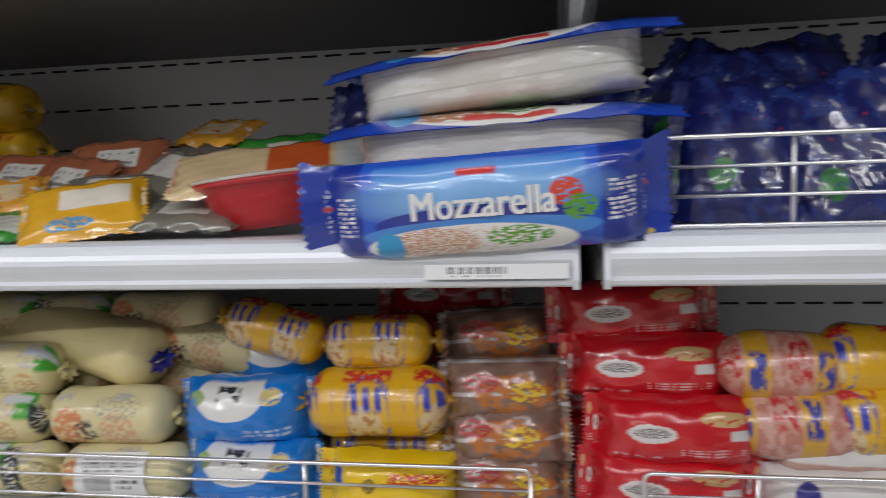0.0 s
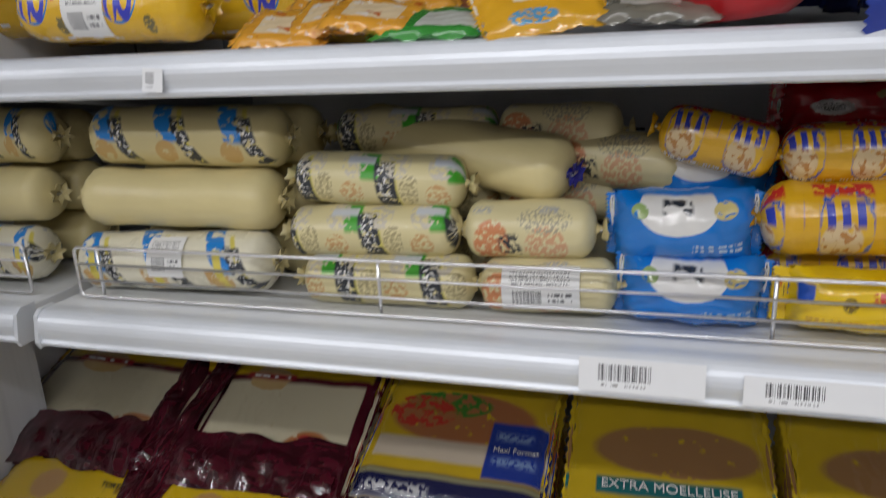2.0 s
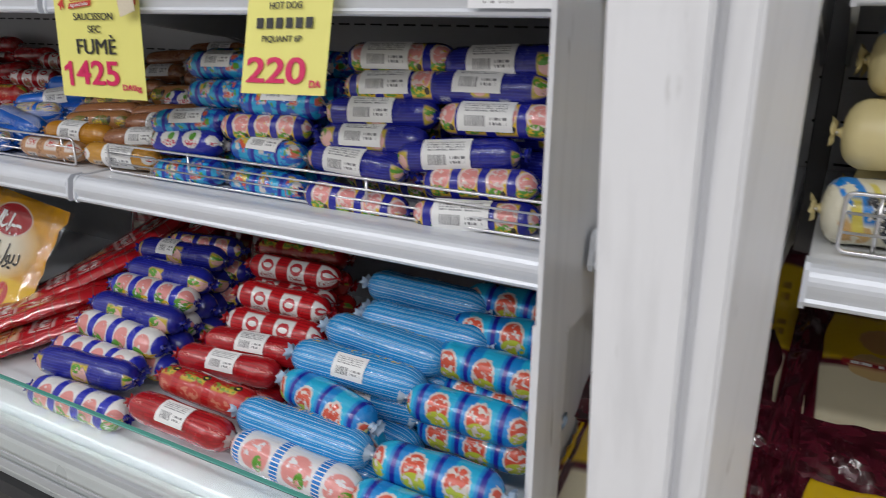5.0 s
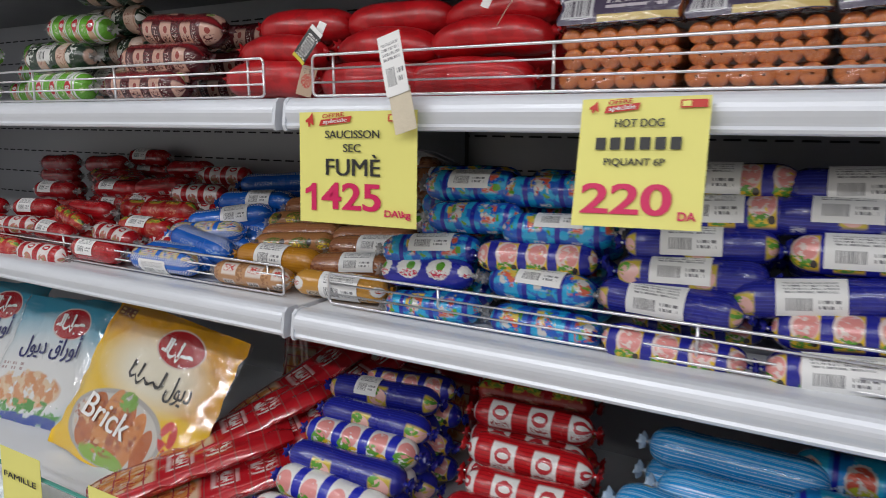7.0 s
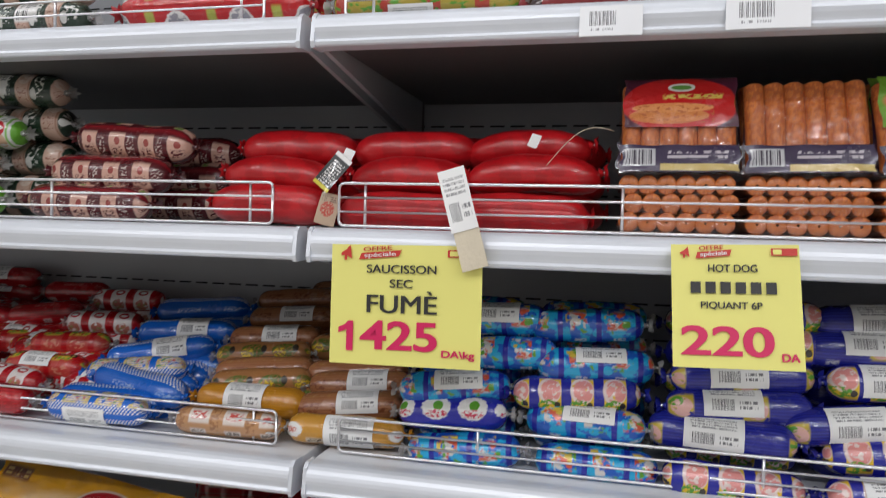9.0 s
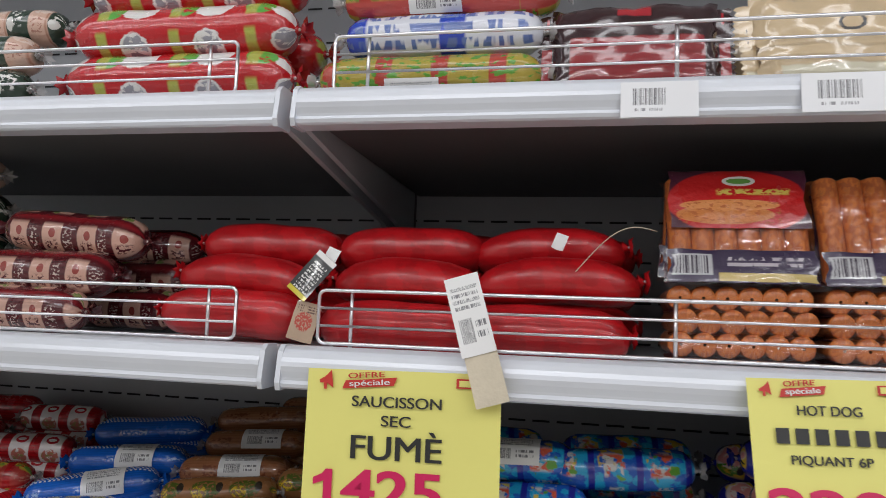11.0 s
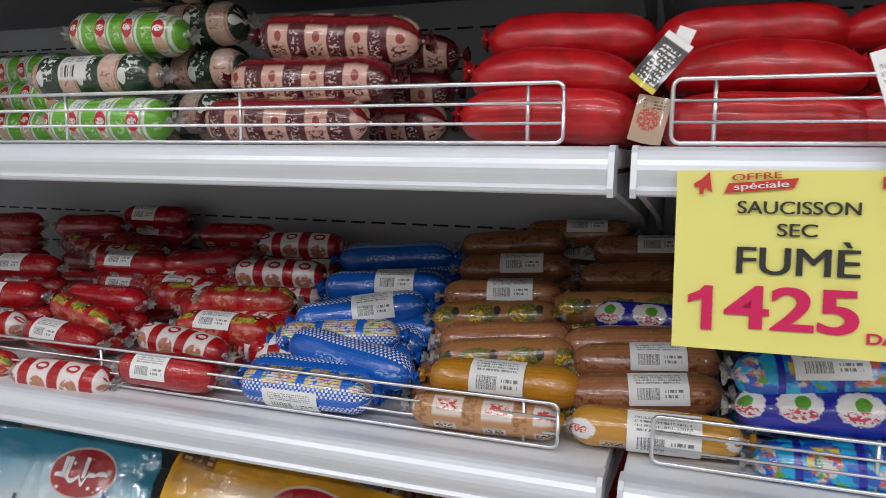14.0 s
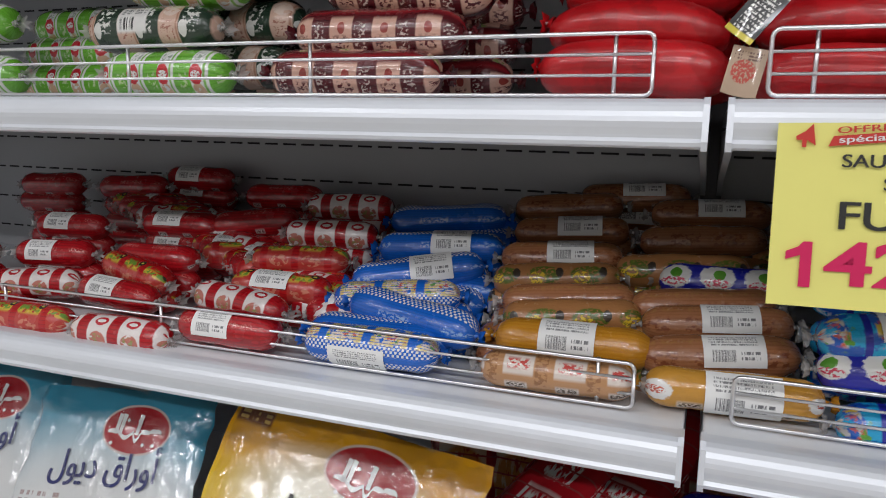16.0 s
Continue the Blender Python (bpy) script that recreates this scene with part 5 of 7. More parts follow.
# the bottom deck of the case with the post
pile("long_navy_tagged_sausage", -2.208, 1.214, 0.822, 3, 1, 0.66, 0.055)
pile("long_navy_sausage", -2.189, 1.158, 0.794, 2, 1, 0.66, 0.055)
pile("flower_sausage", -2.187, 1.110, 0.770, 1, 0, 0.66, 0.055)
pile("long_navy_sausage", -2.180, 1.059, 0.745, -1, -1, 0.66, 0.055)
pile("flower_sausage", -2.172, 1.009, 0.719, -1, -1, 0.66, 0.055)
pile("flower_sausage", -2.173, 0.953, 0.692, 0, 0, 0.66, 0.055)
pile("long_navy_sausage", -2.153, 0.912, 0.690, 1, 1, 0.70, 0.055)
pile("flower_sausage", -2.105, 0.856, 0.660, 2, 0, 0.70, 0.055)
pile("navy_sausage", -2.169, 1.249, 0.839, 2, 1, 0.66, 0.055)
pile("red_picture_sausage", -1.917, 1.278, 0.854, 3, 1, 0.66, 0.055)
pile("red_square_sausage", -1.902, 1.232, 0.831, 2, 1, 0.66, 0.055)
pile("red_square_sausage", -1.875, 1.161, 0.795, 1, 0, 0.66, 0.055)
pile("red_square_sausage", -1.848, 1.103, 0.766, 2, 1, 0.66, 0.055)
pile("red_long_tagged_sausage", -1.854, 1.059, 0.744, 5, 2, 0.66, 0.055)
pile("red_long_tagged_sausage", -1.881, 1.011, 0.721, 3, 2, 0.66, 0.055)
pile("red_long_tagged_sausage", -1.852, 0.868, 0.690, -1, -0, 0.66, 0.055)
pile("red_picture_sausage", -1.850, 0.930, 0.715, -1, -0, 0.66, 0.055)
pile("pink_white_sausage", -1.600, 0.858, 0.692, -2, -1, 0.66, 0.055)
pile("long_cyan_sausage", -1.625, 0.910, 0.716, -3, -1, 0.66, 0.055)
pile("picture_cyan_sausage", -1.615, 0.961, 0.746, -5, -2, 0.66, 0.055)
pile("long_cyan_tagged_sausage", -1.600, 1.025, 0.777, -3, -2, 0.66, 0.055)
pile("long_cyan_sausage", -1.581, 1.082, 0.806, -0, -0, 0.66, 0.055)
pile("long_cyan_sausage", -1.530, 1.124, 0.827, 1, 1, 0.66, 0.055)
pile("long_cyan_sausage", -1.561, 1.188, 0.859, 2, 1, 0.66, 0.055)
pile("picture_cyan_sausage", -1.385, 0.911, 0.720, -2, -1, 0.66, 0.055)
pile("picture_cyan_sausage", -1.385, 0.850, 0.690, -1, -1, 0.66, 0.055)
pile("picture_cyan_sausage", -1.385, 1.006, 0.768, -2, -1, 0.66, 0.055)
pile("picture_cyan_sausage", -1.385, 1.148, 0.839, 3, 0, 0.66, 0.055)
pile("picture_cyan_sausage", -1.388, 1.205, 0.868, -2, 0, 0.66, 0.055)
pile("picture_cyan_sausage", -1.385, 1.084, 0.807, -1, -0, 0.66, 0.055)

# ---- goods: packs ----
M_MOZ = printed("blue_cheese_film", (0.02, 0.09, 0.52), [
    ("box", (0.008, 0.03, 0.28), 0.0, 0.14, 0.0, 1.0), ("box", (0.008, 0.03, 0.28), 0.86, 1.0, 0.0, 1.0),
    ("box", (0.06, 0.22, 0.62), 0.18, 0.82, 0.74, 0.95), ("fade", (0.20, 0.42, 0.74), 0.5, 0.66, 0.36, 0.26), ("disc", (0.012, 0.03, 0.30), 0.50, 0.40, 0.32, 0.16), ("disc", (0.05, 0.22, 0.62), 0.50, 0.30, 0.36, 0.14), ("disc", WHT, 0.47, 0.18, 0.32, 0.20),
    ("spotblotch", (0.55, 0.25, 0.14), 1.0, 1.0, 0.36, 0.2, 0.14, 0.16, 30.0, 0.48), ("spotblotch", (0.62, 0.48, 0.36), 1.0, 1.0, 0.46, 0.2, 0.20, 0.16, 22.0, 0.55), ("spotblotch", GRN, 1.0, 1.0, 0.62, 0.24, 0.10, 0.10, 20.0, 0.48),
    ("spots", (0.02, 0.3, 0.62), 1.0, 1.0, 0.22, 0.18, 0.045, 0.16), ("spotblotch", (0.6, 0.06, 0.03), 1.0, 1.0, 0.76, 0.62, 0.05, 0.13, 14.0, 0.42),
    ("spotblotch", GRN, 1.0, 1.0, 0.80, 0.47, 0.05, 0.12, 14.0, 0.44), ("box", (0.55, 0.03, 0.03), 0.44, 0.56, 0.84, 0.90),
    ("script", WHT, 0.05, 0.12, 0.3, 0.7, 70.0, 9), ("script", WHT, 0.88, 0.97, 0.3, 0.7, 70.0, 9)], 0.2, 0.45, 18.0, 0.5)
M_MOZF = printed("white_cheese_film", (0.62, 0.60, 0.55), [("blotch", (0.70, 0.69, 0.66), 3.0, 0.55, 0.0, 1.0, 0.0, 1.0), ("rows", (0.52, 0.50, 0.45), 3.0, 0.0, 0.10)], 0.2, 0.6, 16.0, 0.6)
M_MOZEND = printed("blue_seal_film", (0.010, 0.040, 0.34), [("script", (0.55, 0.58, 0.66), 0.15, 0.55, 0.30, 0.80, 16.0, 9), ("box", (0.5, 0.06, 0.05), 0.2, 0.6, 0.55, 0.60), ("spotblotch", (0.6, 0.45, 0.05), 1.0, 1.0, 0.4, 0.10, 0.3, 0.04, 14.0, 0.40)], 0.18, 0.6, 16.0, 0.6)
M_MOZFLAP = printed("blue_label_film", (0.012, 0.055, 0.42), [
    ("disc", (0.72, 0.72, 0.70), 0.50, 0.30, 0.30, 0.30), ("spotblotch", (0.45, 0.20, 0.10), 1.0, 1.0, 0.38, 0.30, 0.14, 0.22, 12.0, 0.42), ("spotblotch", GRN, 1.0, 1.0, 0.56, 0.34, 0.08, 0.14, 12.0, 0.44),
    ("box", (0.55, 0.03, 0.03), 0.40, 0.66, 0.08, 0.18), ("disc", (0.05, 0.28, 0.60), 0.22, 0.3, 0.05, 0.22)], 0.18, 0.5, 16.0, 0.6)
M_NAVYB = printed("navy_bag_film", (0.010, 0.014, 0.11), [("blotch", (0.02, 0.04, 0.20), 3.0, 0.54, 0.0, 1.0, 0.0, 1.0), ("blotch", (0.36, 0.36, 0.40), 3.0, 0.66, 0.1, 0.9, 0.1, 0.9), ("blotch", (0.34, 0.03, 0.04), 4.0, 0.68, 0.1, 0.9, 0.3, 0.8), ("spotblotch", (0.03, 0.20, 0.05), 1.0, 1.0, 0.3, 0.3, 0.1, 0.1, 9.0, 0.4)], 0.2, 0.7, 14.0, 0.5)
M_COW = printed("blue_cow_film", (0.004, 0.18, 0.62), [("disc", WHT, 0.46, 0.80, 0.27, 0.34), ("slash", INK, 1.0, 0.0, 0.36, 0.56, 0.74, 0.92, 7.0, 0.50), ("box", (0.004, 0.18, 0.62), 0.0, 1.0, 0.95, 1.0), ("spotblotch", (0.28, 0.40, 0.14), 1.0, 1.0, 0.20, 0.78, 0.06, 0.10, 9.0, 0.4), ("spotblotch", (0.6, 0.5, 0.2), 1.0, 1.0, 0.78, 0.78, 0.08, 0.12, 9.0, 0.4), ("script", (0.45, 0.6, 0.75), 0.56, 0.9, 0.2, 0.34, 30.0, 2)], 0.18, 0.5, 16.0, 0.6)
M_REDB = printed("red_bread_film", (0.52, 0.004, 0.012), [("spots", (0.66, 0.62, 0.60), 1.0, 1.0, 0.32, 0.52, 0.15, 0.13), ("spotblotch", (0.05, 0.05, 0.05), 1.0, 1.0, 0.32, 0.53, 0.12, 0.07, 30.0, 0.50), ("spotblotch", (0.55, 0.36, 0.16), 1.0, 1.0, 0.76, 0.75, 0.15, 0.10, 9.0, 0.40), ("script", (0.6, 0.35, 0.35), 0.5, 0.9, 0.22, 0.34, 40.0, 3), ("script", (0.6, 0.35, 0.35), 0.1, 0.4, 0.16, 0.22, 50.0, 1), ("box", (0.6, 0.58, 0.56), 0.80, 0.92, 0.46, 0.60)], 0.22, 0.6, 12.0, 0.6)
M_BRNB = printed("brown_pouch_film", (0.22, 0.13, 0.10), [("rows", (0.50, 0.47, 0.46), 2.0, 0.80, 0.92), ("spotblotch", (0.46, 0.15, 0.03), 1.0, 1.0, 0.58, 0.42, 0.34, 0.30, 5.0, 0.46), ("spotblotch", YEL, 1.0, 1.0, 0.68, 0.46, 0.16, 0.16, 7.0, 0.5), ("spotblotch", (0.42, 0.03, 0.03), 1.0, 1.0, 0.3, 0.6, 0.16, 0.14, 9.0, 0.48)], 0.2, 0.8, 12.0, 0.6)
M_YELP = printed("yellow_pack_film", (0.80, 0.54, 0.01), [("slash", (0.52, 0.03, 0.02), 1.0, 0.0, 0.5, 0.94, 0.62, 0.78, 26.0, 0.46), ("spotblotch", (0.18, 0.12, 0.02), 1.0, 1.0, 0.36, 0.55, 0.05, 0.12, 18.0, 0.44), ("script", (0.45, 0.2, 0.02), 0.1, 0.9, 0.18, 0.30, 40.0, 2), ("box", (0.03, 0.1, 0.5), 0.04, 0.14, 0.5, 0.8)], 0.2, 0.5, 14.0, 0.6)
M_WHITEB = printed("white_bag_film", (0.70, 0.68, 0.66), [("spots", (0.04, 0.04, 0.25), 1.0, 1.0, 0.25, 0.7, 0.08, 0.2), ("rows", (0.5, 0.3, 0.25), 1.0, 0.0, 0.25)], 0.25, 0.4)
M_TORT = printed("tortilla_bag_film", (0.10, 0.006, 0.018), [
    ("box", (0.72, 0.65, 0.46), 0.05, 0.95, 0.02, 0.56), ("blotch", (0.60, 0.50, 0.30), 22.0, 0.66, 0.05, 0.95, 0.02, 0.56),
    ("box", (0.78, 0.52, 0.015), 0.03, 0.97, 0.60, 0.86), ("spots", (0.66, 0.45, 0.2), 1.0, 1.0, 0.32, 0.58, 0.13, 0.07),
    ("box", (0.30, 0.02, 0.03), 0.16, 0.48, 0.575, 0.61), ("script", WHT, 0.2, 0.44, 0.58, 0.605, 24.0, 1),
    ("spotblotch", (0.50, 0.20, 0.07), 1.0, 1.0, 0.72, 0.18, 0.17, 0.13, 9.0, 0.36), ("spotblotch", (0.40, 0.03, 0.03), 1.0, 1.0, 0.70, 0.22, 0.08, 0.07, 9.0, 0.4),
    ("spots", (0.62, 0.35, 0.12), 1.0, 1.0, 0.34, 0.73, 0.10, 0.07), ("script", (0.35, 0.2, 0.02), 0.66, 0.92, 0.66, 0.78, 18.0, 2)], 0.2, 0.55, 12.0, 0.7)
M_TACO = printed("taco_bag_film", (0.62, 0.42, 0.02), [
    ("spotblotch", (0.42, 0.16, 0.06), 1.0, 1.0, 0.5, 0.48, 0.42, 0.16, 6.0, 0.36), ("spotblotch", (0.06, 0.22, 0.03), 1.0, 1.0, 0.4, 0.56, 0.25, 0.08, 8.0, 0.48),
    ("spotblotch", (0.55, 0.05, 0.03), 1.0, 1.0, 0.25, 0.5, 0.2, 0.10, 8.0, 0.5), ("box", (0.62, 0.52, 0.4), 0.04, 0.7, 0.22, 0.34), ("box", (0.02, 0.05, 0.32), 0.68, 1.0, 0.16, 0.48),
    ("slash", (0.22, 0.32, 0.55), 1.0, 0.0, 0.72, 0.96, 0.24, 0.28, 40.0, 0.46), ("slash", (0.22, 0.32, 0.55), 1.0, 0.0, 0.72, 0.92, 0.38, 0.42, 40.0, 0.46), ("box", (0.012, 0.014, 0.07), 0.0, 1.0, 0.0, 0.15), ("box", (0.45, 0.42, 0.20), 0.0, 1.0, 0.125, 0.14), ("slash", (0.6, 0.6, 0.62), 1.0, 0.0, 0.05, 0.42, 0.04, 0.08, 40.0, 0.48), ("rows", (0.30, 0.30, 0.34), 1.0, 0.0, 0.012)], 0.22, 0.5, 14.0, 0.6)
M_DURUM = printed("durum_bag_film", (0.64, 0.44, 0.02), [
    ("spotblotch", (0.38, 0.2, 0.08), 1.0, 1.0, 0.55, 0.45, 0.42, 0.14, 5.0, 0.36), ("box", (0.02, 0.16, 0.17), 0.15, 0.85, 0.2, 0.29), ("box", (0.09, 0.012, 0.02), 0.0, 1.0, 0.0, 0.13), ("slash", (0.5, 0.4, 0.25), 1.0, 0.0, 0.1, 0.6, 0.04, 0.08, 40.0, 0.48)], 0.22, 0.5, 14.0, 0.6)
M_REDY2 = printed("red_yellow_bag_film", (0.76, 0.50, 0.01), [
    ("box", (0.30, 0.01, 0.02), 0.0, 1.0, 0.86, 1.0), ("blotch", (0.55, 0.12, 0.12), 34.0, 0.55, 0.0, 1.0, 0.86, 1.0), ("disc", (0.42, 0.01, 0.02), 0.45, 0.74, 0.17, 0.08),
    ("spotblotch", (0.7, 0.4, 0.4), 1.0, 1.0, 0.45, 0.74, 0.12, 0.03, 24.0, 0.45), ("spotblotch", (0.4, 0.15, 0.06), 1.0, 1.0, 0.5, 0.3, 0.36, 0.2, 6.0, 0.4)], 0.2, 0.55, 12.0, 0.7)
M_BRICK = printed("gold_pastry_bag", (0.66, 0.32, 0.010), [
    ("blotch", (0.56, 0.27, 0.012), 5.0, 0.54, 0.0, 1.0, 0.0, 1.0), ("box", (0.80, 0.50, 0.01), 0.0, 1.0, 0.0, 0.46), ("fade", (0.80, 0.52, 0.02), 0.2, 0.5, 0.5, 0.24), ("fade", (0.78, 0.73, 0.58), 0.50, 0.64, 0.36, 0.22),
    ("disc", (0.62, 0.5, 0.42), 0.60, 0.82, 0.175, 0.120), ("disc", (0.38, 0.008, 0.015), 0.60, 0.82, 0.165, 0.110),
    ("disc", (0.40, 0.38, 0.36), 0.42, 0.24, 0.35, 0.23), ("disc", (0.58, 0.56, 0.52), 0.42, 0.24, 0.32, 0.20), ("disc", (0.46, 0.13, 0.035), 0.24, 0.24, 0.085, 0.17), ("disc", (0.60, 0.24, 0.07), 0.36, 0.27, 0.075, 0.20), ("disc", (0.48, 0.13, 0.035), 0.47, 0.25, 0.07, 0.19), ("disc", (0.60, 0.22, 0.06), 0.57, 0.23, 0.06, 0.17), ("disc", (0.46, 0.12, 0.03), 0.66, 0.20, 0.045, 0.13), ("spotblotch", (0.24, 0.42, 0.05), 1.0, 1.0, 0.42, 0.07, 0.18, 0.05, 9.0, 0.40),
    ("spotblotch", (0.32, 0.08, 0.03), 1.0, 1.0, 0.36, 0.24, 0.26, 0.17, 9.0, 0.56), ("spotblotch", (0.66, 0.40, 0.2), 1.0, 1.0, 0.36, 0.24, 0.24, 0.15, 11.0, 0.60), ("spotblotch", (0.16, 0.36, 0.04), 1.0, 1.0, 0.44, 0.42, 0.07, 0.06, 14.0, 0.42),
    ("spotblotch", (0.55, 0.02, 0.02), 1.0, 1.0, 0.78, 0.34, 0.06, 0.09, 9.0, 0.42), ("box", (0.16, 0.06, 0.03), 0.02, 0.18, 0.88, 0.95), ("script", (0.5, 0.34, 0.1), 0.03, 0.17, 0.89, 0.94, 30.0, 2)], 0.16, 0.6, 9.0, 0.8)
M_BLUEB = printed("blue_pastry_bag", (0.04, 0.28, 0.42), [
    ("fade", (0.50, 0.62, 0.68), 0.40, 0.52, 0.60, 0.30), ("fade", (0.72, 0.73, 0.73), 0.45, 0.34, 0.8, 0.32),
    ("disc", (0.62, 0.5, 0.46), 0.62, 0.80, 0.19, 0.122), ("disc", (0.38, 0.008, 0.015), 0.62, 0.80, 0.18, 0.112),
    ("script", (0.4, 0.3, 0.3), 0.06, 0.30, 0.42, 0.49, 30.0, 2), ("spotblotch", (0.62, 0.28, 0.12), 1.0, 1.0, 0.42, 0.30, 0.34, 0.13, 4.0, 0.44), ("spotblotch", (0.70, 0.52, 0.34), 1.0, 1.0, 0.40, 0.30, 0.36, 0.14, 7.0, 0.54),
    ("spotblotch", (0.08, 0.3, 0.06), 1.0, 1.0, 0.50, 0.15, 0.36, 0.09, 6.0, 0.50), ("spotblotch", (0.02, 0.06, 0.34), 1.0, 1.0, 0.5, 0.06, 0.5, 0.08, 4.0, 0.46)], 0.16, 0.6, 9.0, 0.8)
M_REDBOX = printed("red_pastry_film", (0.46, 0.012, 0.02), [("box", (0.30, 0.012, 0.014), 0.0, 0.14, 0.0, 1.0), ("box", (0.62, 0.44, 0.30), 0.14, 0.86, 0.0, 0.34), ("spotblotch", (0.55, 0.22, 0.06), 1.0, 1.0, 0.5, 0.17, 0.36, 0.16, 6.0, 0.42), ("spotblotch", (0.40, 0.05, 0.03), 1.0, 1.0, 0.6, 0.2, 0.3, 0.12, 9.0, 0.56), ("box", WHT, 0.28, 0.76, 0.40, 0.52), ("box", (0.46, 0.012, 0.02), 0.32, 0.72, 0.41, 0.51), ("slash", WHT, 1.0, 0.0, 0.36, 0.68, 0.43, 0.49, 20.0, 0.48), ("slash", WHT, 1.0, 0.0, 0.30, 0.74, 0.58, 0.70, 16.0, 0.52), ("rows", (0.34, 0.05, 0.05), 14.0, 0.0, 0.12)], 0.16, 0.7, 12.0, 0.7)
# the pale box and whitish blotches are glare painted onto the orange film
M_CHEESE = printed("cheese_slice_film", (0.70, 0.33, 0.035), [("box", (0.74, 0.58, 0.36), 0.2, 0.8, 0.25, 0.7), ("blotch", (0.74, 0.68, 0.60), 2.5, 0.60, 0.0, 1.0, 0.0, 1.0), ("blotch", (0.52, 0.12, 0.02), 2.0, 0.62, 0.0, 1.0, 0.0, 1.0)], 0.16, 0.7, 14.0, 0.8)
M_YSLICE = printed("yellow_slice_film", (0.68, 0.36, 0.02), [("box", (0.72, 0.66, 0.56), 0.3, 0.9, 0.45, 0.8), ("spotblotch", (0.1, 0.3, 0.5), 1.0, 1.0, 0.4, 0.2, 0.2, 0.12, 9.0, 0.45)], 0.18, 0.7, 20.0, 0.8)
M_MEAT = printed("brown_slice_film", (0.30, 0.10, 0.05), [("box", (0.62, 0.60, 0.56), 0.3, 0.75, 0.3, 0.7), ("script", (0.2, 0.2, 0.2), 0.34, 0.7, 0.35, 0.65, 20.0, 3)], 0.18, 0.8, 22.0, 0.8)
M_GSLICE = printed("green_slice_film", (0.04, 0.26, 0.04), [("box", (0.55, 0.56, 0.5), 0.4, 0.95, 0.2, 0.7)], 0.18, 0.7, 20.0, 0.8)
M_GREYS = printed("grey_slice_film", (0.17, 0.16, 0.13), [("box", (0.6, 0.58, 0.54), 0.2, 0.7, 0.3, 0.8)], 0.18, 0.8, 20.0, 0.8)
M_BEIGES = printed("beige_slice_film", (0.66, 0.50, 0.28), [("box", (0.55, 0.10, 0.02), 0.45, 0.75, 0.0, 1.0), ("box", (0.6, 0.62, 0.6), 0.78, 1.0, 0.2, 0.9)], 0.18, 0.7, 20.0, 0.8)
M_DKVAC = printed("dark_vacuum_film", (0.035, 0.012, 0.014), [("box", (0.28, 0.025, 0.03), 0.12, 0.9, 0.05, 0.55), ("box", (0.4, 0.02, 0.03), 0.4, 0.6, 0.8, 0.95)], 0.2, 0.6, 16.0, 0.7)
M_BEIGEV = printed("beige_vacuum_film", (0.62, 0.48, 0.30), [("spots", (0.05, 0.05, 0.05), 1.0, 1.0, 0.5, 0.62, 0.07, 0.09), ("spots", (0.62, 0.48, 0.30), 1.0, 1.0, 0.5, 0.62, 0.05, 0.06), ("box", (0.7, 0.66, 0.5), 0.1, 0.9, 0.0, 0.2)], 0.2, 0.6, 16.0, 0.7)
M_T3RED = printed("red_badge_casing", (0.48, 0.012, 0.016), [("spots", WHT, 3.0, 1.0, 0.75, 0.46, 0.26, 0.08), ("spotblotch", (0.10, 0.40, 0.06), 3.0, 1.0, 0.35, 0.46, 0.18, 0.08, 7.0, 0.38), ("bands", (0.4, 0.42, 0.08), 3.0, 0.2, 0.34), ("box", (0.48, 0.012, 0.016), 0.0, 1.0, 0.30, 0.38), ("spots", WHT, 3.0, 1.0, 0.7, 0.2, 0.2, 0.10), ("spotblotch", (0.3, 0.3, 0.34), 3.0, 1.0, 0.7, 0.2, 0.16, 0.09, 9.0, 0.45)])
M_T3YEL = printed("yellow_leaf_casing", (0.42, 0.33, 0.05), [("bands", (0.45, 0.05, 0.03), 4.0, 0.0, 0.3), ("blotch", GRN, 10.0, 0.56, 0.0, 1.0, 0.0, 1.0), ("box", (0.5, 0.06, 0.05), 0.0, 1.0, 0.08, 0.2)])
M_T3BW = printed("blue_white_casing_wide", (0.66, 0.68, 0.74), [("bands", (0.02, 0.06, 0.45), 2.0, 0.0, 0.26), ("script", (0.1, 0.16, 0.4), 0.0, 1.0, 0.15, 0.5, 22.0, 3)])

bag("cheese_block", 0.300, 0.094, 0.078, M_MOZ, "blue wrapped cheese block hanging over the shelf edge", "cheese", seal=0.046, name="cheese_pack", power=3.4, ripple=0.0035, flare=1.16, sealmat=M_MOZEND)
bag("cheese_block_flat", 0.290, 0.066, 0.105, M_MOZF, "white cheese block in blue wrapping stacked on others", "cheese", seal=0, name="cheese_pack", power=6.0)
bag("navy_bag", 0.13, 0.17, 0.05, M_NAVYB, "crumpled dark blue cheese bag behind the wire fence", "cheese bag", name="cheese_bag", ripple=0.006)
bag("cow_pack", 0.152, 0.080, 0.10, M_COW, "bright blue soft pack with white patch", "food pack", name="soft_pack", power=2.5, ripple=0.005, seal=0.008)
bag("red_pack", 0.165, 0.075, 0.085, M_REDB, "glossy red soft pack with white badge", "food pack", name="soft_pack", power=3.2, ripple=0.005)
bag("brown_pack", 0.130, 0.074, 0.09, M_BRNB, "greyish brown soft pouch with pale folds and orange print", "food pack", name="soft_pouch", power=2.8, ripple=0.007, seal=0.010)
bag("yellow_pack", 0.145, 0.066, 0.09, M_YELP, "bright yellow soft pack with red print", "food pack", name="soft_pack", power=3.4, ripple=0.004)
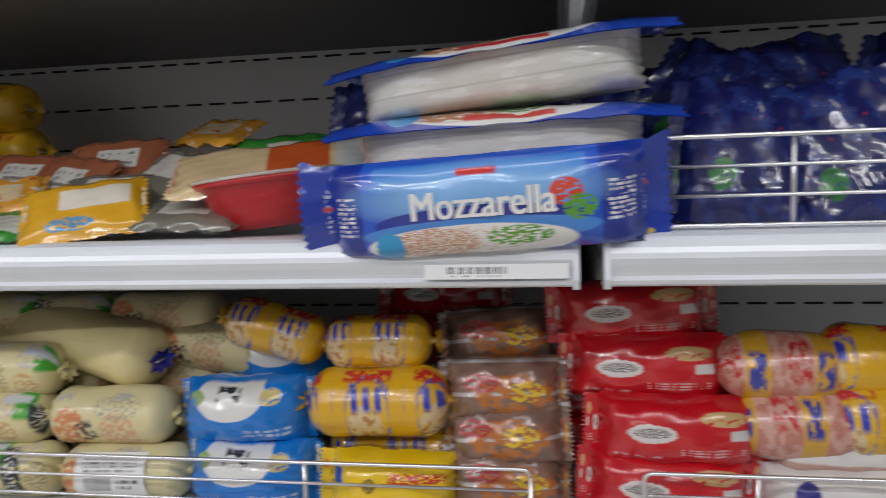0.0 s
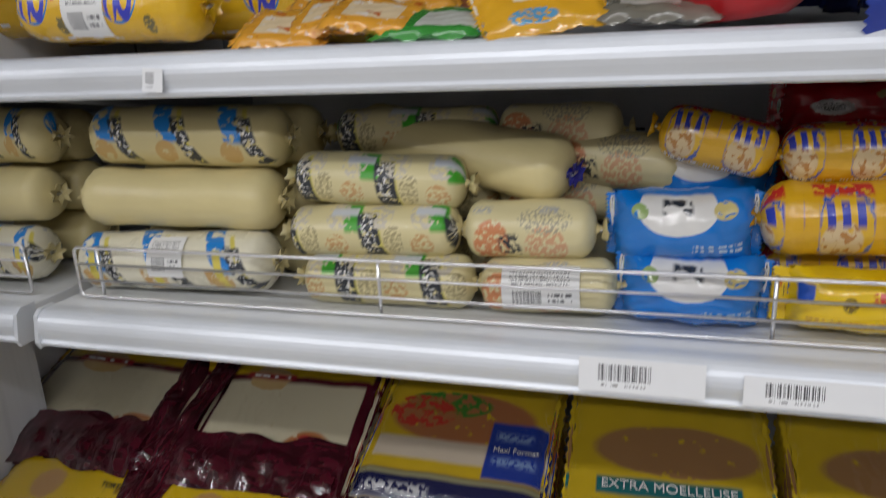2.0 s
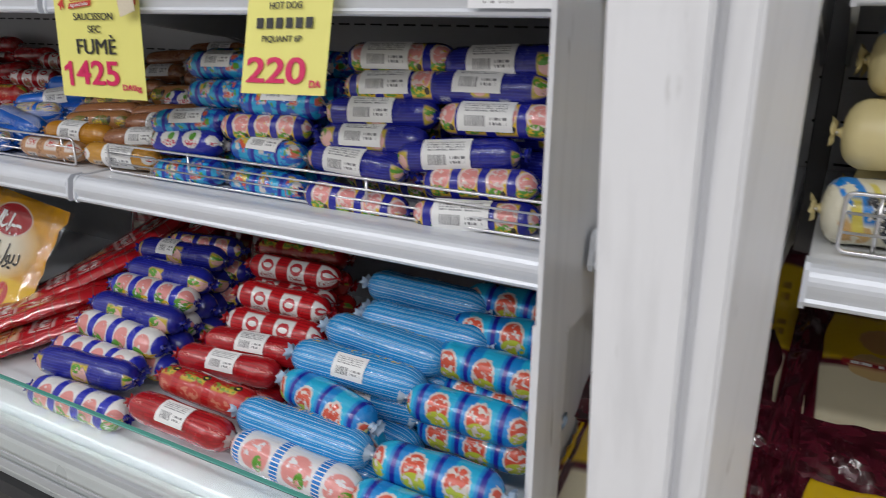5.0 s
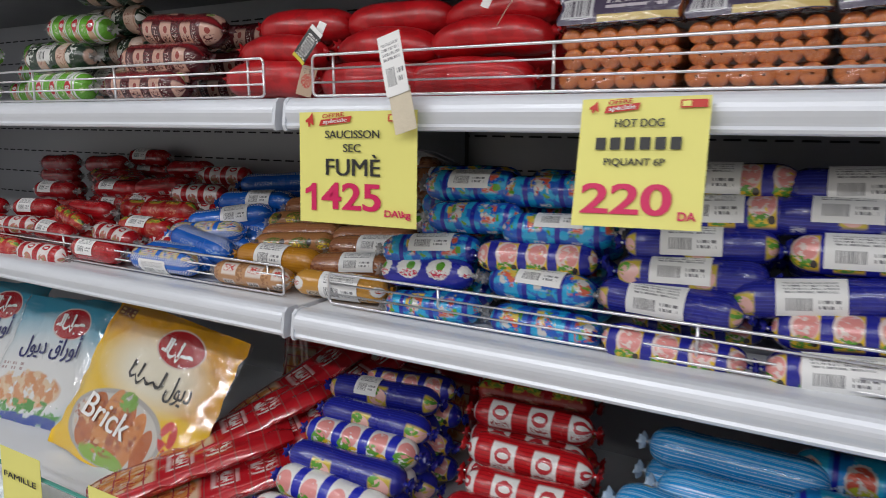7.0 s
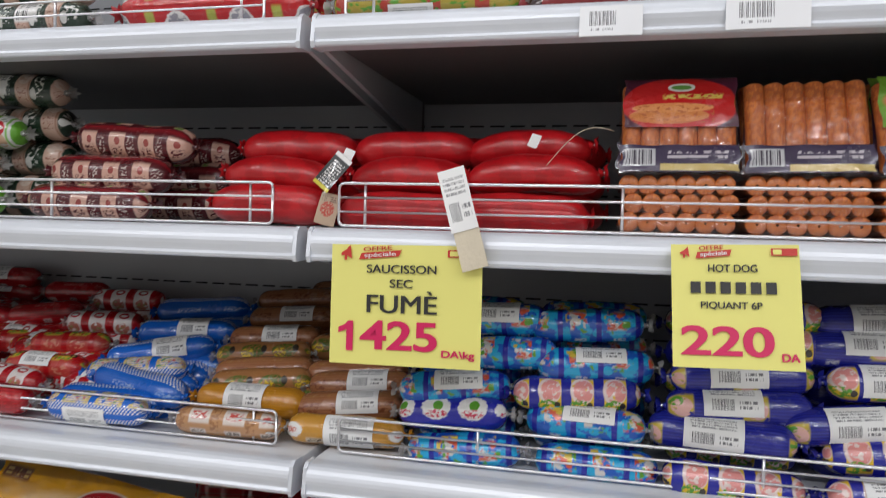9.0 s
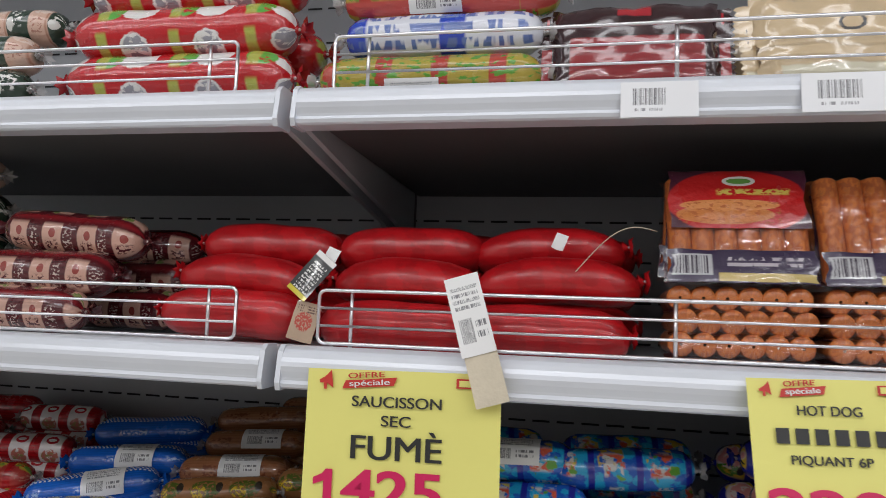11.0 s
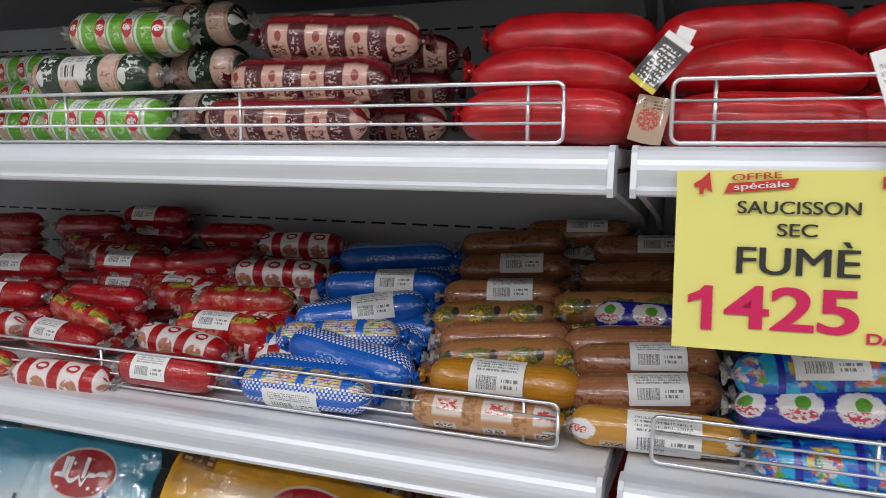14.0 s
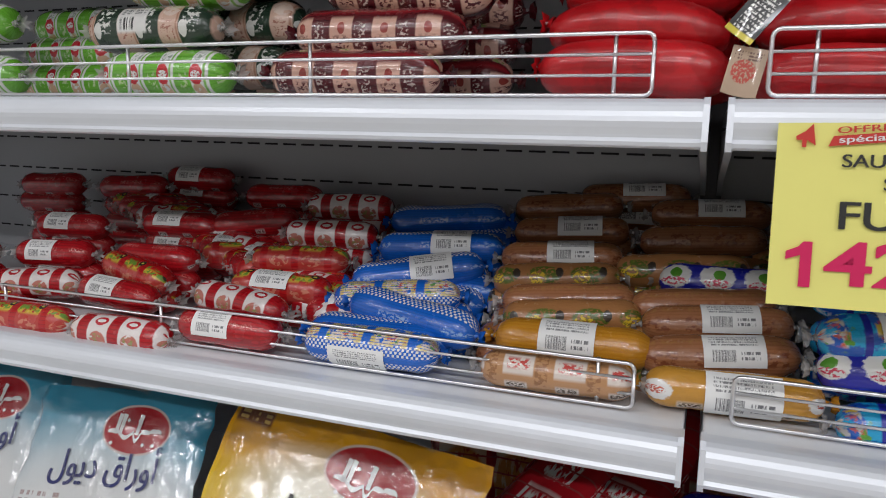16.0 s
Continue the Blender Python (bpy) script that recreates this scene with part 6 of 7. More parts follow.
bag("white_pack", 0.15, 0.065, 0.09, M_WHITEB, "white soft pack behind the wire fence", "food pack", name="soft_pack", power=5.0, ripple=0.004)
bag("tortilla_bag", 0.30, 0.41, 0.030, M_TORT, "maroon and yellow tortilla bag with clear window", "tortillas", name="tortilla_bag", power=9.0, ripple=0.004, seal=0.008, wrap=True)
bag("narrow_tortilla_bag", 0.300, 0.41, 0.030, M_TORT, "maroon and yellow tortilla bag with clear window", "tortillas", name="tortilla_bag", power=9.0, ripple=0.004, seal=0.006, wrap=True)
bag("wide_tortilla_bag", 0.385, 0.41, 0.030, M_TORT, "maroon and yellow tortilla bag with clear window", "tortillas", name="tortilla_bag", power=9.0, ripple=0.004, seal=0.006, wrap=True)
bag("taco_bag", 0.29, 0.34, 0.026, M_TACO, "yellow and navy taco bread bag with food picture", "bread", name="taco_bag", power=9.0, ripple=0.003, seal=0.006, wrap=True)
bag("durum_bag", 0.29, 0.34, 0.026, M_DURUM, "yellow wrap bread bag with food picture", "bread", name="wrap_bag", power=9.0, ripple=0.003, seal=0.006, wrap=True)
bag("red_yellow_bag", 0.29, 0.36, 0.028, M_REDY2, "yellow bread bag with red top strip", "bread", name="bread_bag", power=9.0, ripple=0.004, seal=0.006, wrap=True)
bag("gold_bag", 0.42, 0.355, 0.022, M_BRICK, "golden pastry sheet bag with red oval badge", "pastry", name="pastry_bag", power=9.0, ripple=0.005, seal=0, wrap=True)
bag("blue_bag", 0.34, 0.35, 0.022, M_BLUEB, "blue and white pastry sheet bag with red oval badge", "pastry", name="pastry_bag", power=9.0, ripple=0.005, seal=0, wrap=True)
bag("red_long_bag", 0.13, 0.40, 0.030, M_REDBOX, "long red pastry pack leaning on the deck", "pastry", name="pastry_pack", power=6.0, ripple=0.003, seal=0.004)
bag("cheese_slices", 0.105, 0.085, 0.016, M_CHEESE, "orange sliced cheese pack in shiny film", "cheese", name="sliced_pack", ripple=0.0022, power=5.0, seal=0.005)
bag("yellow_slices", 0.125, 0.10, 0.018, M_YSLICE, "yellow sliced cheese pack in shiny film", "cheese", name="sliced_pack", ripple=0.0022, power=5.0, seal=0.005)
bag("meat_slices", 0.120, 0.10, 0.018, M_MEAT, "brown sliced meat pack with white sticker", "sliced meat", name="sliced_pack", ripple=0.0022, power=5.0, seal=0.005)
bag("green_slices", 0.125, 0.08, 0.016, M_GSLICE, "green labelled sliced pack in clear film", "sliced meat", name="sliced_pack", ripple=0.0022, power=5.0, seal=0.005)
bag("grey_slices", 0.115, 0.09, 0.016, M_GREYS, "clear sliced pack with pale sticker", "sliced meat", name="sliced_pack", ripple=0.0022, power=5.0, seal=0.005)
bag("beige_slices", 0.24, 0.10, 0.018, M_BEIGES, "long beige and red sliced pack", "sliced meat", name="sliced_pack", ripple=0.0022, power=5.0, seal=0.005)
bag("dark_vacuum", 0.20, 0.13, 0.04, M_DKVAC, "dark red vacuum meat pack behind the wire fence", "meat", name="vacuum_pack", ripple=0.004, power=5.0)
bag("beige_vacuum", 0.21, 0.13, 0.04, M_BEIGEV, "beige vacuum cheese pack behind the wire fence", "cheese", name="vacuum_pack", ripple=0.005, power=5.0)
casing("red_badge_log", 0.34, 0.040, M_T3RED, "thick red sausage with white and green badges", tails=0.02, tailmat=M_REDP)
casing("yellow_leaf_log", 0.29, 0.031, M_T3YEL, "yellow sausage with green leaves and white sticker", tails=0.02, tailmat=FILM_TAIL, sticker=(-0.05, 0.02, 0.1, 0.3))
casing("blue_white_log", 0.26, 0.030, M_T3BW, "white sausage with dark blue bands", tails=0.02, tailmat=FILM_TAIL)
casing("dark_tan_log", 0.20, 0.032, M_DGREEN, "dark green and tan printed sausage", tails=0.02, tailmat=FILM_TAIL)

INKM = plain("black_ink", (0.02, 0.02, 0.02), 0.5)
NAVYINK = plain("navy_ink", (0.012, 0.018, 0.13), 0.5)
# cheese blocks on the joint
def flap_mesh(w, d, droop, mat, seed):
    """A label film over a block: flat on top, its front edge drooping, its ends cut in a zigzag."""
    nu, nv, verts, uvs, faces = 36, 10, [], [], []
    for side in (0, 1):
        for i in range(nu + 1):
            for j in range(nv + 1):
                a, b = 2 * i / nu - 1, j / nv
                x = a * w / 2 + (0.003 * (-1) ** j if abs(a) > 0.999 else 0.0)
                z = -droop * max(0.0, 1 - b * 2.6) ** 1.6 - 0.007 * abs(a) ** 4 + 0.0022 * noise.noise(Vector((a * 5 + seed, b * 4, seed)))
                verts.append((x, -d / 2 + d * b + 0.004 * noise.noise(Vector((a * 4, seed, 0.3))), z - 0.0009 * side))
                uvs.append((i / nu, b))
    n = (nu + 1) * (nv + 1)
    for side in (0, 1):
        for i in range(nu):
            for j in range(nv):
                q = [side * n + i * (nv + 1) + j, side * n + (i + 1) * (nv + 1) + j, side * n + (i + 1) * (nv + 1) + j + 1, side * n + i * (nv + 1) + j + 1]
                faces.append(tuple(q if side == 0 else q[::-1]))
    return mesh_of(verts, faces, mat, True, uvs)


moz = lay("cheese_block", 0.138, 1.008, 1.430, 0, 8, -3)
WHITEP0 = plain("white_ink", (0.78, 0.78, 0.77), 0.4, 0.0, 0.04)
part("lettering", text_mesh("Mozzarella", 0.036, WHITEP0, 0.0010, 0.0004, 0.128), moz, "white printed word", Matrix.Translation((0.004, -0.0405, 0.006)) @ pose(0, 0, 0, 90, 0, 0))
for fx, fy, fz, fyaw, froll in ((0.150, 1.075, 1.487, 1, -2), (0.150, 1.085, 1.556, -2, -6)):
    block = lay("cheese_block_flat", fx, fy, fz, fyaw, 0, froll)
    part("label_film", flap_mesh(0.338, 0.128, 0.018, M_MOZFLAP, fz * 9), block, "blue printed label film", Matrix.Translation((0.004, -0.004, 0.0345)))
for k, (nx, ny, nz, nyaw, nl, nr) in enumerate(((0.40, 1.13, 1.47, 8, -22, 12), (0.50, 1.14, 1.47, -10, -18, -20), (0.60, 1.15, 1.47, 6, -20, 8), (0.38, 1.24, 1.52, -14, -14, 30), (0.49, 1.25, 1.53, 10, -16, -12), (0.62, 1.24, 1.52, 0, -20, 20), (0.72, 1.14, 1.47, 0, -20, 4), (-0.02, 1.30, 1.50, 20, -10, 10), (0.30, 1.34, 1.52, 0, -10, 10), (0.16, 1.40, 1.50, 0, -10, -10))):
    lay("navy_bag", nx, ny, nz, nyaw, nl, nr)

# soft packs on the lower shelf
for x, y, z in ((-0.150, 1.118, 1.1215), (-0.162, 1.135, 1.190), (-0.140, 1.21, 1.235), (-0.145, 1.22, 1.1215), (-0.145, 1.215, 1.18)):
    lay("cow_pack", x, y, z, RND.uniform(-3, 3), 0, RND.uniform(-2, 2))
for x, y, z in ((0.322, 1.122, 1.120), (0.330, 1.126, 1.180), (0.304, 1.162, 1.240), (0.290, 1.190, 1.297), (0.31, 1.25, 1.12), (0.31, 1.25, 1.185), (0.30, 1.27, 1.245)):
    lay("red_pack", x, y, z, RND.uniform(-4, 4), -4, RND.uniform(-3, 3))
for x, y, z in ((0.145, 1.135, 1.115), (0.146, 1.14, 1.165), (0.143, 1.150, 1.213), (0.134, 1.21, 1.262), (0.14, 1.235, 1.13), (0.14, 1.235, 1.19)):
    lay("brown_pack", x, y, z, RND.uniform(-14, 14), -14, RND.uniform(-9, 9))
for x, y, z in ((0.035, 1.36, 1.225), (0.045, 1.36, 1.292), (0.228, 1.245, 1.130), (0.232, 1.250, 1.190), (0.228, 1.260, 1.250)):
    lay("red_pack", x, y, z, RND.uniform(-8, 8), -4, RND.uniform(-3, 3))
lay("yellow_pack", 0.020, 1.112, 1.118, 1, -4, 2)
lay("white_pack", 0.49, 1.125, 1.113, 0, 0, 0)
lay("white_pack", 0.50, 1.15, 1.165, 5, 0, 3)

# sliced packs on the upper shelf
LOOSE = (
    ("cheese_slices", -0.60, 1.075, 1.418, 10, -62, 8), ("cheese_slices", -0.545, 1.085, 1.432, -14, -58, -10), ("cheese_slices", -0.49, 1.07, 1.428, 20, -66, 20),
    ("cheese_slices", -0.56, 1.13, 1.455, -8, -50, 12), ("cheese_slices", -0.47, 1.12, 1.448, 12, -58, -14), ("green_slices", -0.42, 1.06, 1.416, -6, -70, 4),
    ("yellow_slices", -0.315, 1.07, 1.432, 14, -52, -12), ("meat_slices", -0.50, 1.20, 1.475, 6, -52, 6), ("meat_slices", -0.415, 1.18, 1.465, -10, -46, 10),
    ("meat_slices", -0.37, 1.22, 1.490, 10, -50, -6))
LOOSE2 = (
    ("grey_slices", -0.28, 1.20, 1.475, -16, -54, 14), ("green_slices", -0.16, 1.26, 1.497, 8, -52, -8), ("cheese_slices", -0.26, 1.30, 1.532, -8, -64, 6),
    ("grey_slices", -0.33, 1.15, 1.450, 18, -60, 0), ("beige_slices", -0.11, 1.135, 1.475, 6, -58, -8), ("grey_slices", -0.20, 1.10, 1.425, 10, -68, 6),
    ("meat_slices", -0.30, 1.32, 1.48, 0, -60, 0), ("meat_slices", -0.45, 1.32, 1.47, 0, -60, 8), ("grey_slices", -0.12, 1.36, 1.47, 0, -60, 0), ("green_slices", -0.08, 1.22, 1.485, -12, -50, 12))
for row in LOOSE + LOOSE2:
    lay(*row)


def red_tray(x, y, z):
    """A shallow curved red tray with a thin film lid."""
    t = thing("meat_tray", (x, y, z), "red plastic meat tray standing on the shelf", "tray")
    seg, verts, faces = 28, [], []
    prof = ((0.0, 0.0), (0.045, 0.001), (0.060, 0.012), (0.072, 0.036), (0.085, 0.056), (0.089, 0.057), (0.084, 0.050), (0.0, 0.046))
    for pr, pz in prof:
        for j in range(seg):
            a = math.tau * j / seg
            verts.append((pr * math.cos(a), pr * 0.8 * math.sin(a), pz + 0.10 * pr * math.cos(a)))
    for i in range(len(prof) - 1):
        faces += [(i * seg + j, i * seg + (j + 1) % seg, (i + 1) * seg + (j + 1) % seg, (i + 1) * seg + j) for j in range(seg)]
    part("tray", mesh_of(verts, faces, M_SALAMI), t, "glossy red tray")
    part("rim_film", tube_mesh([(0.089 * math.cos(a * 0.2), 0.071 * math.sin(a * 0.2), 0.0585 + 0.0089 * math.cos(a * 0.2)) for a in range(32)], 0.0022, FILM_TAIL, 6), t, "pale peeled film along the rim")
    return t


red_tray(-0.118, 1.12, 1.406)

# bags on the bottom deck
def crumple_mesh(w, h, mat, seed, amp=0.024):
    """Gathered plastic: a strip in the x-z plane folded in sharp, uneven creases."""
    nx, nz, verts, uvs, faces = 60, 8, [], [], []
    for i in range(nx + 1):
        for j in range(nz + 1):
            a, b = i / nx, j / nz
            f = 0.7 * noise.noise(Vector((a * 9 + seed + b, b * 2.2, seed * 1.7))) + 0.5 * abs(noise.noise(Vector((a * 24 + 4 * b, b * 3 + seed, 3.1)))) + 0.25 * abs(noise.noise(Vector((a * 10, b * 14, seed))))
            verts.append(((a - 0.5) * w, -amp * (f + 0.25) * math.sin(math.pi * min(1, 0.15 + b)), (b - 0.5) * h + 0.016 * (0.25 + abs(2 * b - 1)) * noise.noise(Vector((a * 5 + 3 * b, seed, 0.4)))))
            uvs.append((a, b))
    for i in range(nx):
        for j in range(nz):
            faces.append((i * (nz + 1) + j, (i + 1) * (nz + 1) + j, (i + 1) * (nz + 1) + j + 1, i * (nz + 1) + j + 1))
    return mesh_of(verts, faces, mat, True, uvs)


M_GATHER = printed("maroon_gathered_film", (0.075, 0.007, 0.016), [("blotch", (0.035, 0.004, 0.008), 4.0, 0.5, 0.0, 1.0, 0.0, 1.0)], 0.12, 0.8, 22.0, 0.9)
GATHERS = [crumple_mesh(0.300, 0.098, M_GATHER, 2.3 + 3.1 * k) for k in range(4)]
SIDES = [crumple_mesh(0.38, 0.046, M_GATHER, 9.3 + 2.1 * k, 0.02) for k in range(3)]
for y, z, lean, n in ((1.035, 0.672, -71, 3), (1.345, 0.790, -69, 6)):
    for k in range(n):
        dz = -0.030 * k
        tb = (lay("narrow_tortilla_bag" if n == 3 else "wide_tortilla_bag", -1.105 if n == 3 else -1.155, y, z + dz, 0, lean, RND.uniform(-2, 2)), lay("tortilla_bag", -0.800, y, z + dz, RND.uniform(-2, 2), lean, RND.uniform(-2, 2)))
        if k == 0:
            for q, ob in enumerate(tb):
                g = part("gathered_end", GATHERS[(q + 2 * (n > 3)) % 4], ob, "crumpled maroon film end", Matrix.Translation((0, -0.020, 0.185 if n == 3 else -0.155)) @ pose(0, 0, 0, 10, 0, 0))
                g.scale = (0.95 if q == 0 else 1.0, 1.0, 1.0)
                part("lettering", text_mesh("TORTILLA", 0.014, INKM, 0.0002), ob, "dark printed word", Matrix.Translation((0.085, -0.0172, 0.108)) @ pose(0, 0, 0, 90, 0, 0))
                part("side_fold", SIDES[q], ob, "crumpled maroon side fold", Matrix.Translation(((0.135, -0.16)[q], -0.016, 0.0)) @ pose(0, 0, 0, 0, 90 + (6 if q else -6), 0))
for k in range(3):
    lay("red_yellow_bag", -0.475, 1.00, 0.650 - 0.028 * k, RND.uniform(-2, 2), -76, RND.uniform(-2, 2))
    lay("red_yellow_bag", -0.150, 1.00, 0.650 - 0.028 * k, RND.uniform(-2, 2), -76, RND.uniform(-2, 2))
for k in range(7):
    lay("taco_bag", -0.480 + 0.006 * (k % 2), 1.335 - 0.008 * k, 0.790 - 0.030 * k, RND.uniform(-2, 2), -70 - 2 * min(k, 4), RND.uniform(-2, 2), k == 0)
    lay("durum_bag", -0.160 + 0.006 * (k % 2), 1.335 - 0.008 * k, 0.780 - 0.030 * k, RND.uniform(-2, 2), -70 - 2 * min(k, 4), RND.uniform(-2, 2), k == 0)
    lay("durum_bag", 0.160, 1.335, 0.780 - 0.030 * k, 0, -72, RND.uniform(-2, 2))
for ob in [o for o in bpy.data.objects if o.name in ("taco_bag", "wrap_bag")]:
    first = ob.name == "taco_bag"
    part("lettering", text_mesh("6 Tacos" if first else "Durum", 0.046, INKM), ob, "dark printed words", Matrix.Translation((-0.04, -0.0165, 0.125)) @ pose(0, 0, 0, 90, 0, 0))
    if not first:
        part("lettering", text_mesh("EXTRA MOELLEUSE", 0.022, WHITEP0), ob, "white printed words", Matrix.Translation((0.0, -0.0165, -0.087)) @ pose(0, 0, 0, 90, 0, 0))
    if first:
        part("lettering", text_mesh("Maxi Format", 0.014, WHITEP0), ob, "white printed words", Matrix.Translation((0.098, -0.0165, -0.062)) @ pose(0, 0, 0, 90, 0, 0))
        part("lettering", text_mesh("MAXI FORMAT", 0.024, INKM), ob, "dark printed words", Matrix.Translation((-0.01, -0.0165, 0.088)) @ pose(0, 0, 0, 90, 0, 0))

part("lettering", text_mesh("Brick", 0.075, WHITEP0, 0.001), lay("gold_bag", -2.730, 1.065, 0.765, 4, -33, 8), "white printed word", Matrix.Translation((-0.065, -0.0165, -0.075)) @ pose(0, 0, 0, 90, 0, 0) @ pose(0, 0, 0, 0, 0, -6))
lay("blue_bag", -3.16, 1.10, 0.745, 6, -34, -3)
lay("blue_bag", -3.50, 1.12, 0.745, 6, -34, -3)
lay("blue_bag", -3.84, 1.12, 0.745, 6, -34, 0)
for k in range(4):
    lay("wide_tortilla_bag", -1.155, 1.43 - 0.012 * k, 0.81 - 0.03 * k, 3, -52, RND.uniform(-2, 2))
for ob in [o for o in bpy.data.objects if o.name == "bread_bag"]:
    part("lettering", text_mesh("6 Tacos", 0.05, INKM), ob, "dark printed words", Matrix.Translation((-0.03, -0.0175, 0.02)) @ pose(0, 0, 0, 90, 0, 0))
for x, y, z, yaw, lean in ((-2.52, 1.00, 0.690, -40, -76), (-2.42, 1.02, 0.672, -42, -78), (-2.50, 1.12, 0.730, -36, -70), (-2.40, 1.17, 0.722, -38, -72), (-2.46, 1.28, 0.79, -30, -64), (-2.34, 1.33, 0.80, -28, -60)):
    lay("red_long_bag", x, y, z, yaw, lean, 0)
for k in range(5):
    lay("red_long_bag", -2.66 + 0.115 * k, 1.50 + 0.012 * (k % 2), 0.825, RND.uniform(-6, 4), -12, RND.uniform(-3, 3))

# visual order of the joined letters
LEAVES, SHEETS = "\ufedd\ufeee\ufef3\ufea9", "\ufed5\ufe8d\ufead\ufeed\ufe83"
for ob in [o for o in bpy.data.objects if o.name.startswith("pastry_bag")]:
    gold = "golden" in ob["label"]
    if gold:
        part("lettering", text_mesh(LEAVES, 0.062, INKM, 0.0008, 0.0004, 0.075), ob, "dark printed word", Matrix.Translation((0.095, -0.0140, 0.034)) @ pose(0, 0, 0, 90, 0, 0))
        part("lettering", squiggle_mesh(0.115, 0.05, INKM, 4), ob, "flowing dark script", Matrix.Translation((-0.010, -0.0140, 0.034)) @ pose(0, 0, 0, 90, 0, 0))
    else:
        part("lettering", text_mesh(LEAVES + " " + SHEETS, 0.062, NAVYINK, 0.0008, 0.0004, 0.20), ob, "dark blue printed words", Matrix.Translation((0.0, -0.0140, 0.040)) @ pose(0, 0, 0, 90, 0, 0))
    part("badge_script", squiggle_mesh(0.100, 0.052, WHITEP0, 7), ob, "white flowing script on the badge", Matrix.Translation((0.040, -0.0138, 0.104)) @ pose(0, 0, 0, 90, 0, 0))
# top shelf goods
for x, y, z in ((-2.46, 1.105, 1.738), (-2.465, 1.12, 1.812), (-2.46, 1.14, 1.884), (-2.46, 1.20, 1.738), (-2.46, 1.22, 1.812)):
    put("red_badge_log", x, y, z, RND.uniform(-2, 2))
for x, y, z in ((-2.79, 1.095, 1.729), (-2.80, 1.11, 1.787), (-2.79, 1.15, 1.845), (-3.02, 1.095, 1.729), (-3.03, 1.11, 1.787), (-3.25, 1.095, 1.729), (-3.26, 1.11, 1.787), (-3.5, 1.1, 1.729)):
    put("dark_tan_log", x, y, z, RND.uniform(-4, 4))
put("yellow_leaf_log", -2.10, 1.095, 1.728)
put("yellow_leaf_log", -2.10, 1.16, 1.728)
put("blue_white_log", -2.085, 1.105, 1.787)
put("yellow_leaf_log", -2.08, 1.12, 1.845)
lay("dark_vacuum", -1.845, 1.10, 1.757, 0, -18, 0)
lay("dark_vacuum", -1.840, 1.15, 1.762, 0, -18, 3)
lay("beige_vacuum", -1.605, 1.10, 1.757, 4, -16, -2)
lay("beige_vacuum", -1.60, 1.15, 1.76, 0, -16, 2)
lay("dark_vacuum", -1.38, 1.11, 1.757, 0, -18, 0)

# hot dog packs
M_HOT = printed("hot_dog_skin", (0.66, 0.21, 0.055), [("blotch", (0.50, 0.13, 0.04), 8.0, 0.5, 0.0, 1.0, 0.0, 1.0)], 0.3, 0.15, 40.0, 0.3)
M_TRAY = printed("purple_tray_film", (0.05, 0.02, 0.05), [("box", (0.45, 0.3, 0.16), 0.3, 1.0, 0.10, 0.2), ("script", (0.5, 0.5, 0.5), 0.02, 0.3, 0.05, 0.25, 14.0, 3)], 0.2, 0.4)
M_HOTLAB = printed("red_hot_dog_label", (0.07, 0.012, 0.03), [("disc", (0.50, 0.012, 0.012), 0.5, 0.45, 0.52, 0.56), ("disc", (0.70, 0.68, 0.62), 0.52, 0.80, 0.12, 0.09), ("disc", (0.12, 0.30, 0.06), 0.52, 0.80, 0.09, 0.05), ("slash", (0.66, 0.50, 0.10), 1.0, 0.0, 0.36, 0.88, 0.56, 0.66, 22.0, 0.46), ("disc", (0.60, 0.20, 0.05), 0.40, 0.22, 0.36, 0.16), ("disc", (0.68, 0.26, 0.08), 0.44, 0.38, 0.36, 0.10), ("blotch", (0.45, 0.12, 0.03), 9.0, 0.58, 0.05, 0.8, 0.08, 0.46)])
M_GRNLAB = printed("green_hot_dog_label", (0.16, 0.34, 0.03), [("spotblotch", (0.5, 0.15, 0.05), 1.0, 1.0, 0.3, 0.5, 0.26, 0.3, 5.0, 0.4)])


HOT = log_mesh(0.130, 0.0140, M_HOT, 5, 0.30, 14, 0.98)
TRAYM = pillow_mesh(0.156, 0.118, 0.005, M_TRAY, 3, 8.0, 0.0015, 12, 8)
FILMM = pillow_mesh(0.163, 0.138, 0.037, FILM, 4, 10.0, 0.0025, 18, 12)
LABELS = {k: pillow_mesh(0.152, 0.076, 0.004, mm, 6, 8.0, 0.001, 8, 6) for k, mm in (("red", M_HOTLAB), ("green", M_GRNLAB))}
STRIP = pillow_mesh(0.158, 0.040, 0.004, printed("purple_label_strip", (0.045, 0.03, 0.07), [("box", (0.5, 0.5, 0.52), 0.03, 0.30, 0.2, 0.85), ("barcode", (0.05, 0.04, 0.06), 0.05, 0.28, 0.25, 0.8, 70.0), ("box", (0.55, 0.42, 0.14), 0.34, 1.0, 0.04, 0.28), ("script", (0.5, 0.45, 0.5), 0.4, 0.95, 0.45, 0.8, 20.0, 2)]), 7, 8.0, 0.0015, 10, 6)


